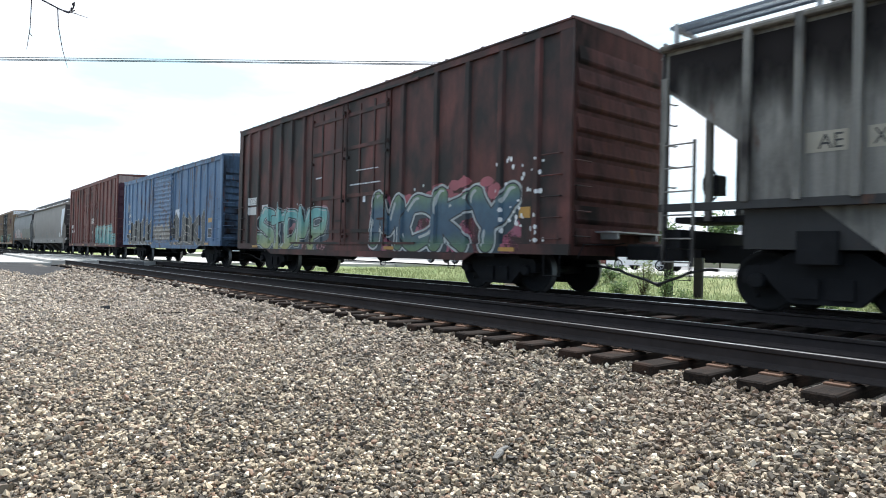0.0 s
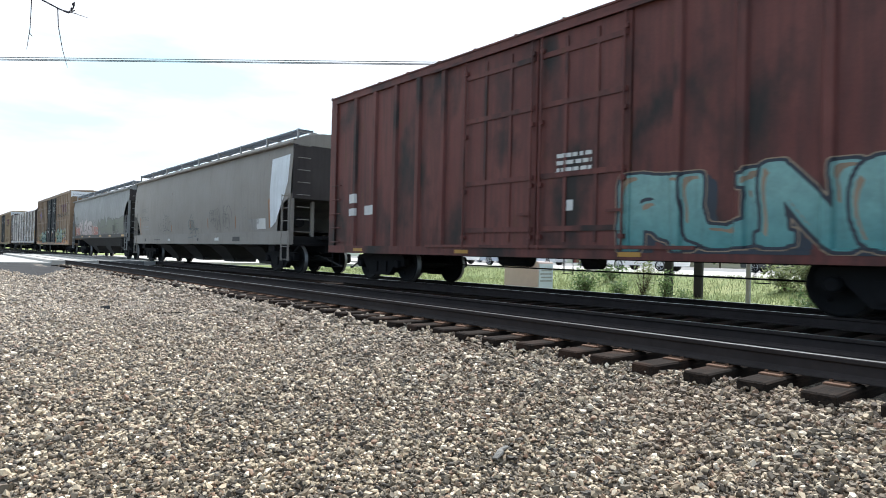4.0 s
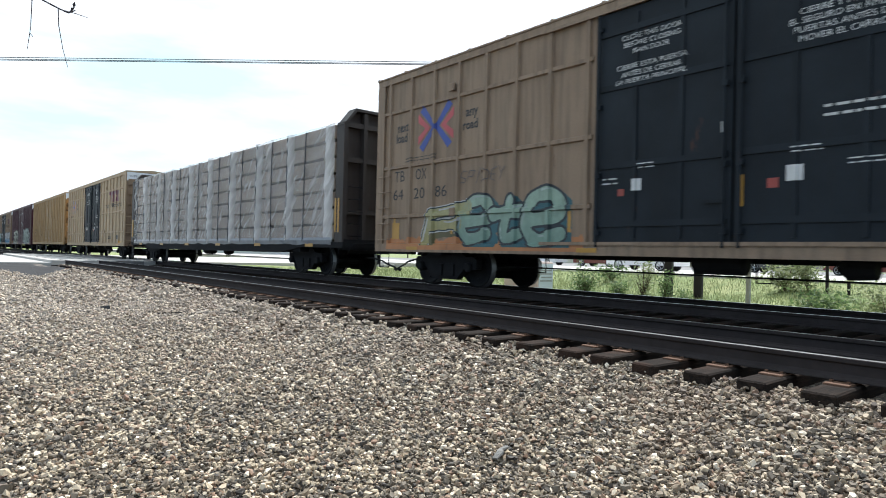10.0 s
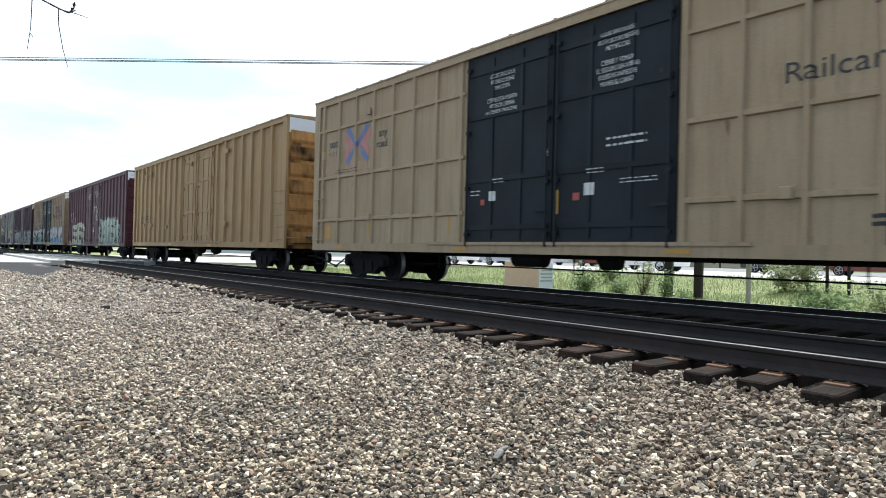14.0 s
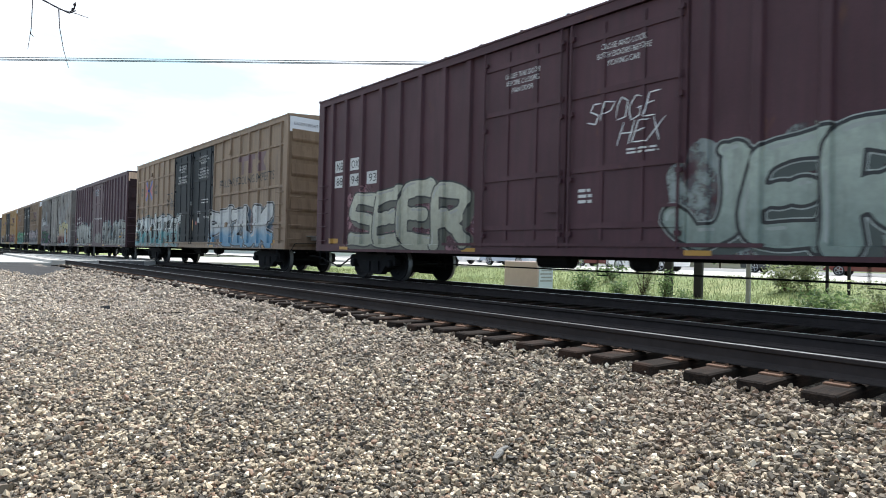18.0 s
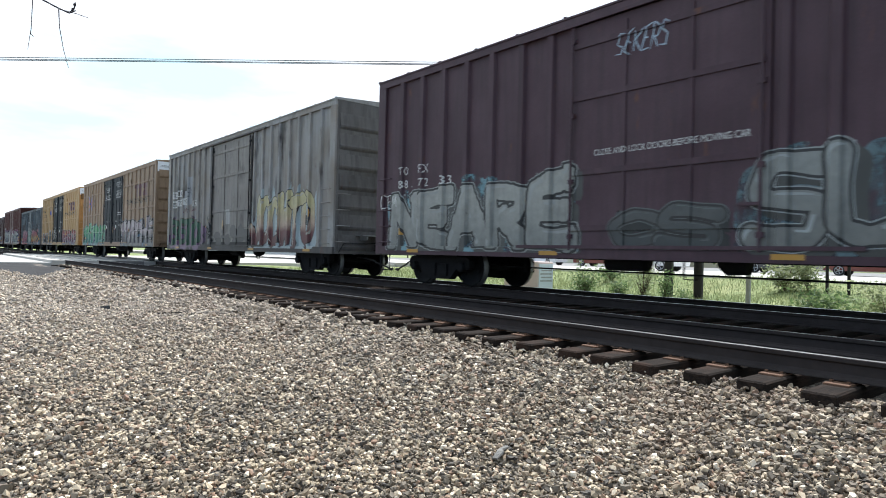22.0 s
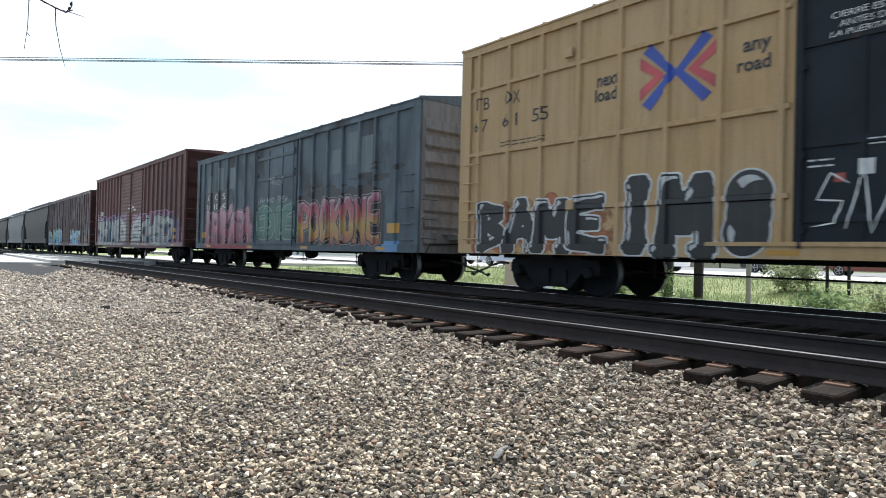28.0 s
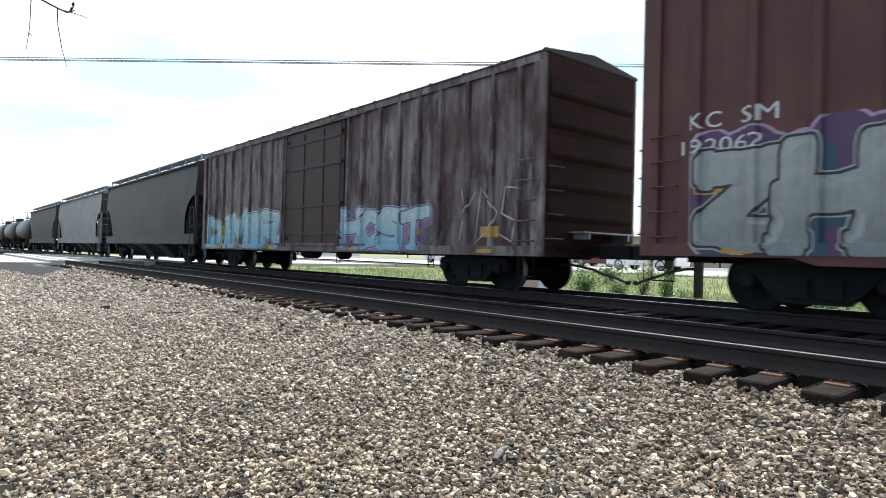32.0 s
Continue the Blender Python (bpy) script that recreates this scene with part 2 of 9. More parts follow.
# ------------------------------------------------------------------ mesh building
class MB:
    """Collects vertices and faces with a material slot each."""

    def __init__(self):
        self.v, self.f, self.m = [], [], []

    def add(self, verts, faces, mi=0):
        o = len(self.v)
        self.v += [tuple(p) for p in verts]
        self.f += [tuple(i + o for i in q) for q in faces]
        self.m += [mi] * len(faces)
        return self

    def box(self, x0, x1, y0, y1, z0, z1, mi=0):
        p = [(x, y, z) for z in (z0, z1) for y in (y0, y1) for x in (x0, x1)]
        return self.add(p, [(0, 2, 3, 1), (4, 5, 7, 6), (0, 1, 5, 4), (2, 6, 7, 3), (0, 4, 6, 2), (1, 3, 7, 5)], mi)

    def cbox(self, x0, x1, y0, y1, z0, z1, c=0.01, mi=0):
        """A box with chamfered upright and top edges."""
        def ring(a, z):
            return [(x0 + a, y0, z), (x1 - a, y0, z), (x1, y0 + a, z), (x1, y1 - a, z), (x1 - a, y1, z), (x0 + a, y1, z), (x0, y1 - a, z), (x0, y0 + a, z)]
        top = [(x0 + c, y0 + c, z1), (x1 - c, y0 + c, z1), (x1 - c, y0 + c, z1), (x1 - c, y1 - c, z1), (x1 - c, y1 - c, z1), (x0 + c, y1 - c, z1), (x0 + c, y1 - c, z1), (x0 + c, y0 + c, z1)]
        v = ring(c, z0) + ring(c, z1 - c) + [top[0], top[1], top[3], top[5]]
        f = [tuple(range(7, -1, -1))]
        for i in range(8):
            j = (i + 1) % 8
            f.append((i, j, 8 + j, 8 + i))
        t = [16, 17, 17, 18, 18, 19, 19, 16]
        for i in range(8):
            j = (i + 1) % 8
            f.append((8 + i, 8 + j, t[j], t[i]) if t[i] != t[j] else (8 + i, 8 + j, t[i]))
        f.append((16, 17, 18, 19))
        return self.add(v, f, mi)

    def prism(self, poly, axis, a0, a1, mi=0):
        """Extrude a 2D outline along an axis (0 x, 1 y, 2 z); outline in the two other axes in order."""
        def put(p, a):
            q = list(p)
            q.insert(axis, a)
            return tuple(q)
        k = len(poly)
        v = [put(p, a0) for p in poly] + [put(p, a1) for p in poly]
        f = [tuple(range(k - 1, -1, -1)), tuple(range(k, 2 * k))]
        f += [(i, (i + 1) % k, k + (i + 1) % k, k + i) for i in range(k)]
        return self.add(v, f, mi)

    def tube(self, pts, r, n=6, mi=0, caps=True):
        pts = [Vector(p) for p in pts]
        o, rings = [], []
        for i, p in enumerate(pts):
            d = (pts[min(i + 1, len(pts) - 1)] - pts[max(i - 1, 0)]).normalized()
            a = d.cross(Vector((0, 0, 1)) if abs(d.z) < 0.9 else Vector((1, 0, 0))).normalized()
            b = d.cross(a)
            rr = r[i] if isinstance(r, (list, tuple)) else r
            rings.append(len(o))
            o += [p + a * rr * cos(2 * pi * k / n) + b * rr * sin(2 * pi * k / n) for k in range(n)]
        f = []
        for i in range(len(pts) - 1):
            f += [(rings[i] + k, rings[i] + (k + 1) % n, rings[i + 1] + (k + 1) % n, rings[i + 1] + k) for k in range(n)]
        if caps:
            f += [tuple(range(n - 1, -1, -1)), tuple(rings[-1] + k for k in range(n))]
        return self.add(o, f, mi)

    def lathe(self, prof, axis_at, n=28, mis=None):
        """Spin (y, radius) pairs about the y axis through axis_at."""
        cx, cy, cz = axis_at
        v = [(cx + r * cos(2 * pi * k / n), cy + y, cz + r * sin(2 * pi * k / n)) for y, r in prof for k in range(n)]
        for i in range(len(prof) - 1):
            q = [(i * n + k, i * n + (k + 1) % n, (i + 1) * n + (k + 1) % n, (i + 1) * n + k) for k in range(n)]
            o = len(self.v)
            self.f += [tuple(a + o for a in b) for b in q]
            self.m += [mis[i] if mis else 0] * n
        self.v += v
        return self

    def mesh(self, name, mats, smooth=False):
        me = bpy.data.meshes.new(name)
        me.from_pydata(self.v, [], self.f)
        for m in mats:
            me.materials.append(m)
        if len(mats) > 1:
            me.polygons.foreach_set("material_index", self.m)
        if smooth:
            me.polygons.foreach_set("use_smooth", [True] * len(self.f))
        me.update()
        return me


def part(name, data, mats, parent, label="", at=None, smooth=False):
    """Links a mesh (or an MB) as one object under a thing or a part."""
    if isinstance(data, MB):
        data = data.mesh(name, mats if isinstance(mats, (list, tuple)) else [mats], smooth)
    ob = new(name, data)
    ob.parent = parent
    if at is not None:
        ob.matrix_basis = at
    if label:
        tagged(ob, label)
    return ob


def thing(name, label, category, group="", kind="", at=None):
    ob = new(name)
    ob.empty_display_size = 0.5
    if at is not None:
        ob.matrix_basis = at
    return tagged(ob, label, category, group, kind)


def solid(name, mb, mats, label, category, group="", kind="", at=None, smooth=False):
    ob = new(name, mb.mesh(name, mats if isinstance(mats, (list, tuple)) else [mats], smooth))
    if at is not None:
        ob.matrix_basis = at
    return tagged(ob, label, category, group, kind)

# ------------------------------------------------------------------ lettering
GLYPHS = {}


def glyph(body, bold=0.0, res=3, spacing=1.0):
    """Flat outline of a word in the built-in font: points, faces."""
    key = (body, bold, res, spacing)
    if key not in GLYPHS:
        cu = bpy.data.curves.new("lettering", "FONT")
        cu.body, cu.size, cu.offset, cu.resolution_u, cu.fill_mode, cu.space_character = body, 1.0, bold, res, "FRONT", spacing
        ob = bpy.data.objects.new("lettering", cu)
        scene.collection.objects.link(ob)
        me = bpy.data.meshes.new_from_object(ob.evaluated_get(bpy.context.evaluated_depsgraph_get()))
        v = np.array([p.co[:2] for p in me.vertices]).reshape(-1, 2)
        f = [tuple(p.vertices) for p in me.polygons]
        bpy.data.objects.remove(ob)
        bpy.data.curves.remove(cu)
        bpy.data.meshes.remove(me)
        GLYPHS[key] = (v, f)
    return GLYPHS[key]


def fitted(body, x0, x1, z0, z1, bold=0.0, spacing=1.0):
    """A word stretched to fill a rectangle."""
    v, f = glyph(body, bold, 3, spacing)
    lo, hi = v.min(0), v.max(0)
    u = (v - lo) / np.maximum(hi - lo, 1e-6)
    return np.stack([x0 + u[:, 0] * (x1 - x0), z0 + u[:, 1] * (z1 - z0)], 1), f


class Side:
    """Outer surface of a car's side: flat at half width w, raised where posts and rails stand proud."""

    def __init__(self, w):
        self.w, self.px, self.pz = w, [], []

    def post(self, x, base, top, depth):
        self.px.append((x - base / 2, x - top / 2, x + top / 2, x + base / 2, depth))

    def rail(self, z, base, top, depth, spans):
        self.pz.append((z - base / 2, z - top / 2, z + top / 2, z + base / 2, depth, spans))

    @staticmethod
    def _h(p, a):
        if a <= p[0] or a >= p[3]:
            return 0.0
        if a < p[1]:
            return p[4] * (a - p[0]) / (p[1] - p[0])
        if a > p[2]:
            return p[4] * (p[3] - a) / (p[3] - p[2])
        return p[4]

    def depth(self, x, z):
        d = 0.0
        for p in self.px:
            d = max(d, self._h(p, x))
        for p in self.pz:
            if any(a <= x <= b for a, b in p[5]):
                d = max(d, self._h(p, z))
        return d

    def net(self, xs, zs):
        """Depth at every crossing of a net of lines."""
        d = np.repeat(np.array([max([0.0] + [self._h(p, x) for p in self.px]) for x in xs])[:, None], len(zs), 1)
        for p in self.pz:
            on = np.array([any(a <= x <= b for a, b in p[5]) for x in xs])
            up = np.array([self._h(p, z) if not (abs(z - p[1]) < 1e-6 or abs(z - p[2]) < 1e-6) else p[4] for z in zs])
            d[on] = np.maximum(d[on], up)
        return d


def decal(side, layers):
    """Paint on a car's side: layers of (points, faces, slot, lift), cut at every post edge so that it follows the surface."""
    out = MB()
    for pts, faces, slot, lift in layers:
        bm = bmesh.new()
        vs = [bm.verts.new((p[0], 0, p[1])) for p in pts]
        for q in faces:
            try:
                bm.faces.new([vs[i] for i in q])
            except ValueError:
                pass
        x0, x1, z0, z1 = pts[:, 0].min(), pts[:, 0].max(), pts[:, 1].min(), pts[:, 1].max()
        for p in side.px:
            for a in p[:4]:
                if x0 < a < x1:
                    bmesh.ops.bisect_plane(bm, geom=bm.verts[:] + bm.edges[:] + bm.faces[:], plane_co=(a, 0, 0), plane_no=(1, 0, 0), dist=1e-5)
        for p in side.pz:
            for a in p[:4]:
                if z0 < a < z1:
                    bmesh.ops.bisect_plane(bm, geom=bm.verts[:] + bm.edges[:] + bm.faces[:], plane_co=(0, 0, a), plane_no=(0, 0, 1), dist=1e-5)
        bm.verts.index_update()
        v = [(q.co.x, -(side.w + side.depth(q.co.x, q.co.z) + lift), q.co.z) for q in bm.verts]
        # faces look out of the side, towards -y
        f = []
        for q in bm.faces:
            i = [k.index for k in q.verts]
            area = sum(v[i[a]][0] * v[i[(a + 1) % len(i)]][2] - v[i[(a + 1) % len(i)]][0] * v[i[a]][2] for a in range(len(i)))
            f.append(tuple(i if area > 0 else i[::-1]))
        bm.free()
        out.add(v, f, slot)
    return out


def rect(x0, x1, z0, z1):
    return np.array([(x0, z0), (x1, z0), (x1, z1), (x0, z1)]), [(0, 1, 2, 3)]


def marking(car, side, name, items, mat, label=""):
    """Lettering or boards in one colour on a side. items: ('text', x0, x1, z0, z1) or rectangles."""
    if len(items) > 8:
        layers = [(*(fitted(*it) if isinstance(it[0], str) else rect(*it)), 0, 0.006) for it in items]
        return tagged(part(name, decal(side, layers), mat, car, label), kind="stuff")
    ob = None
    for it in items:
        ob = part(name, decal(side, [(*(fitted(*it) if isinstance(it[0], str) else rect(*it)), 0, 0.006)]), mat, car, label)
    return ob


def bars(x0, x1, z0, z1, rows, rng, fill=0.55):
    """Rows of short bars, for lettering too small to read."""
    out, h = [], (z1 - z0) / rows
    for r in range(rows):
        x = x0
        while x < x1:
            w = rng.uniform(0.06, 0.2)
            out.append((x, min(x + w, x1), z0 + r * h + h * 0.2, z0 + r * h + h * (0.2 + fill)))
            x += w + rng.uniform(0.025, 0.05)
    return out


def blob(cx, cz, rx, rz, rng, k=18, rough=0.18):
    p = [(cx + rx * cos(2 * pi * i / k) * (1 + rng.uniform(-rough, rough)), cz + rz * sin(2 * pi * i / k) * (1 + rng.uniform(-rough, rough))) for i in range(k)]
    return np.array(p), [tuple(range(k))]


def ribbon(pts, width):
    """A brush stroke: a strip of quads along a line, tapered at both ends."""
    n = len(pts)
    p = np.array(pts, dtype=float)
    d = np.gradient(p, axis=0)
    d /= np.maximum(np.linalg.norm(d, axis=1), 1e-6)[:, None]
    nrm = np.stack([-d[:, 1], d[:, 0]], 1)
    w = width * np.clip(np.minimum(np.arange(n) + 0.6, n - np.arange(n) - 0.4) / (0.12 * n + 0.5), 0.25, 1.0)
    v = np.concatenate([p + nrm * w[:, None] / 2, p - nrm * w[:, None] / 2])
    return v, [(i, n + i, n + i + 1, i + 1) for i in range(n - 1)]


def arc(cx, cz, rx, rz, a0=0.0, a1=360.0, n=22, lean=0.0):
    t = [radians(a0 + (a1 - a0) * i / (n - 1)) for i in range(n)]
    return [(cx + rx * cos(k) + lean * rz * sin(k), cz + rz * sin(k)) for k in t]


# block-letter skeletons for sprayed pieces, in a unit square
STROKES = {
    "A": (((0, 0), (0.5, 1), (1, 0)), ((0.2, 0.36), (0.85, 0.4))), "B": (((0.05, 0), (0, 1), (0.85, 0.82), (0.2, 0.54), (0.95, 0.25), (0.05, 0)),),
    "C": (((1, 0.85), (0.3, 1), (0, 0.5), (0.3, 0), (1, 0.15)),), "D": (((0.05, 0), (0, 1), (0.95, 0.65), (0.85, 0.2), (0.05, 0)),),
    "E": (((0.95, 1), (0.1, 0.9), (0.05, 0.1), (1, 0)), ((0.1, 0.52), (0.8, 0.5))), "F": (((0.95, 1), (0.1, 0.9), (0.05, 0)), ((0.1, 0.52), (0.8, 0.5))),
    "G": (((1, 0.85), (0.3, 1), (0, 0.5), (0.3, 0), (1, 0.15), (0.95, 0.5), (0.55, 0.5)),), "H": (((0, 0), (0.08, 1)), ((0.92, 0), (1, 1)), ((0, 0.45), (1, 0.55))),
    "I": (((0.5, 0), (0.55, 1)),), "J": (((0.9, 1), (0.85, 0.2), (0.4, 0), (0, 0.3)),), "K": (((0.05, 0), (0, 1)), ((1, 1), (0.15, 0.5), (1, 0))),
    "L": (((0.1, 1), (0.05, 0.1), (1, 0)),), "M": (((0, 0), (0.1, 1), (0.5, 0.35), (0.9, 1), (1, 0)),), "N": (((0, 0), (0.05, 1), (0.95, 0), (1, 1)),),
    "O": (((0.2, 0.08), (0, 0.6), (0.4, 1), (0.95, 0.75), (0.9, 0.2), (0.2, 0.08)),), "P": (((0.08, 0), (0.03, 1), (0.95, 0.85), (0.85, 0.5), (0.1, 0.42)),),
    "R": (((0.08, 0), (0.03, 1), (0.95, 0.85), (0.85, 0.5), (0.1, 0.42)), ((0.35, 0.45), (1, 0))), "S": (((1, 0.9), (0.2, 1), (0.05, 0.62), (0.9, 0.45), (0.85, 0.05), (0, 0.1)),),
    "T": (((0, 0.88), (1, 1)), ((0.5, 0.95), (0.42, 0))), "U": (((0, 1), (0.05, 0.2), (0.5, 0), (0.95, 0.2), (1, 1)),), "V": (((0, 1), (0.5, 0), (1, 1)),),
    "W": (((0, 1), (0.2, 0), (0.5, 0.6), (0.8, 0), (1, 1)),), "X": (((0, 0), (1, 1)), ((0, 1), (1, 0))), "Y": (((0, 1), (0.5, 0.5), (1, 1)), ((0.5, 0.5), (0.45, 0))),
    "e": (((0.08, 0.45), (0.95, 0.58), (0.75, 0.98), (0.2, 0.9), (0.02, 0.4), (0.35, 0.02), (1, 0.18)),), "t": (((0.55, 1), (0.4, 0.25), (0.6, 0), (0.95, 0.15)), ((0.05, 0.66), (0.95, 0.72))),
    "7": (((0, 0.85), (0.9, 0.95), (0.45, 0.4), (0.4, 0)),), "c": (((0.95, 0.8), (0.45, 1), (0.05, 0.5), (0.4, 0.02), (1, 0.12)),),
    "Z": (((0, 0.95), (0.95, 1), (0.05, 0.05), (1, 0)),), "1": (((0.2, 0.75), (0.55, 1), (0.5, 0)),), "5": (((0.95, 1), (0.15, 0.95), (0.1, 0.55), (0.9, 0.45), (0.8, 0.05), (0, 0.1)),)}


def haze_mat(col):
    """Thin overspray: speckled, with the wall showing through."""
    m = spray("spray_haze", col)
    n, l = m.node_tree.nodes, m.node_tree.links
    tr, mx = n.new("ShaderNodeBsdfTransparent"), n.new("ShaderNodeMixShader")
    l.new(ramp(n, l, noise_tex(n, l, coords(n, l), 2.6, 7, 0.68), 0.40, 0.58), mx.inputs[0])
    l.new(tr.outputs[0], mx.inputs[1])
    l.new(n["Principled BSDF"].outputs[0], mx.inputs[2])
    l.new(mx.outputs[0], n["Material Output"].inputs["Surface"])
    return m


def soot_mat(z0, z1):
    """Diesel soot that thins out downwards in streaks."""
    m, n, l, bs = node_mat("diesel_soot")
    bs.inputs["Base Color"].default_value, bs.inputs["Roughness"].default_value = (0.022, 0.019, 0.019, 1), 0.9
    bs.inputs["Specular IOR Level"].default_value = 0.15
    tc, sep, mr, ad = n.new("ShaderNodeTexCoord"), n.new("ShaderNodeSeparateXYZ"), n.new("ShaderNodeMapRange"), n.new("ShaderNodeMath")
    l.new(tc.outputs["Object"], sep.inputs[0])
    ad.operation = "MULTIPLY_ADD"
    ad.inputs[1].default_value = 1.4
    l.new(noise_tex(n, l, coords(n, l, (2.5, 2.5, 0.5)), 1.2, 6, 0.6), ad.inputs[0])
    l.new(sep.outputs[2], ad.inputs[2])
    l.new(ad.outputs[0], mr.inputs["Value"])
    mr.inputs["From Min"].default_value, mr.inputs["From Max"].default_value = z0 + 0.7, z1 + 0.7
    tr, mx = n.new("ShaderNodeBsdfTransparent"), n.new("ShaderNodeMixShader")
    l.new(mr.outputs[0], mx.inputs[0])
    l.new(tr.outputs[0], mx.inputs[1])
    l.new(bs.outputs[0], mx.inputs[2])
    l.new(mx.outputs[0], n["Material Output"].inputs["Surface"])
    return m


def fade_mat(stops):
    """Sprayed fill that runs from colour to colour up the side, (height, colour) by (height, colour), softly and with patchy edges."""
    m = spray("spray_fade", stops[0][1])
    n, l = m.node_tree.nodes, m.node_tree.links
    v = coords(n, l, random_shift=False)
    sep, wob, mr = n.new("ShaderNodeSeparateXYZ"), n.new("ShaderNodeMath"), n.new("ShaderNodeMapRange")
    l.new(v, sep.inputs[0])
    wob.operation = "MULTIPLY_ADD"
    wob.inputs[1].default_value = 0.5
    l.new(noise_tex(n, l, coords(n, l), 1.6, 3, 0.5), wob.inputs[0])
    l.new(sep.outputs[2], wob.inputs[2])
    lo, hi = stops[0][0] + 0.25, stops[-1][0] + 0.25
    l.new(wob.outputs[0], mr.inputs["Value"])
    mr.inputs["From Min"].default_value, mr.inputs["From Max"].default_value = lo, hi
    r = n.new("ShaderNodeValToRGB")
    e = r.color_ramp.elements
    e[0].position, e[0].color = 0.0, (*stops[0][1], 1)
    e[1].position, e[1].color = 1.0, (*stops[-1][1], 1)
    for z, c in stops[1:-1]:
        e.new((z + 0.25 - lo) / (hi - lo)).color = (*c, 1)
    l.new(mr.outputs[0], r.inputs["Fac"])
    c = mix(n, l, ramp(n, l, noise_tex(n, l, coords(n, l, (4, 4, 0.5)), 2.0, 5), 0.54, 0.82, b=(0.45, 0.45, 0.45, 1)), r.outputs["Color"], (0.05, 0.045, 0.04))
    c = mix(n, l, 0.55, c, ramp(n, l, noise_tex(n, l, coords(n, l), 5.0, 6, 0.7), 0.30, 0.66, (0.55, 0.55, 0.56, 1), (1.15, 1.15, 1.13, 1)), "MULTIPLY")
    l.new(c, n["Principled BSDF"].inputs["Base Color"])
    return m


def smooth_line(pts, ease, per=7):
    """A curve through the corner points of a stroke; ease 0 keeps its corners."""
    p = np.array(pts, dtype=float)
    shut = len(p) > 3 and np.hypot(*(p[0] - p[-1])) < 0.12 * np.ptp(p, axis=0).max()
    before, after = np.roll(p, 1, 0), np.roll(p, -1, 0)
    if shut:
        before[0], after[-1] = p[-2], p[1]
    else:
        before[0], after[-1] = p[0], p[-1]
    tan = 0.5 * ease * (after - before)
    u = np.linspace(0, 1, per, endpoint=False)[:, None]
    out = []
    for i in range(len(p) - 1):
        h = ((1 + 2 * u) * (1 - u) ** 2 * p[i] + u * (1 - u) ** 2 * tan[i] + u * u * (3 - 2 * u) * p[i + 1] + u * u * (u - 1) * tan[i + 1])
        out.append(h)
    return np.concatenate(out + [p[-1:]])


def reach(px, pz, segs, power=2.0):
    """Distance of points to a set of tapering bars (x0, z0, x1, z1, r0, r1), round-ended for power 2, squarer above; negative inside."""
    d = np.full(px.shape, 9.0)
    for x0, z0, x1, z1, r0, r1 in segs:
        dx, dz = x1 - x0, z1 - z0
        t = np.clip(((px - x0) * dx + (pz - z0) * dz) / max(1e-9, dx * dx + dz * dz), 0, 1)
        ex, ez = np.abs(px - x0 - t * dx), np.abs(pz - z0 - t * dz)
        far = np.hypot(ex, ez) if power == 2.0 else (ex ** power + ez ** power) ** (1.0 / power)
        d = np.minimum(d, far - (r0 + (r1 - r0) * t))
    return d


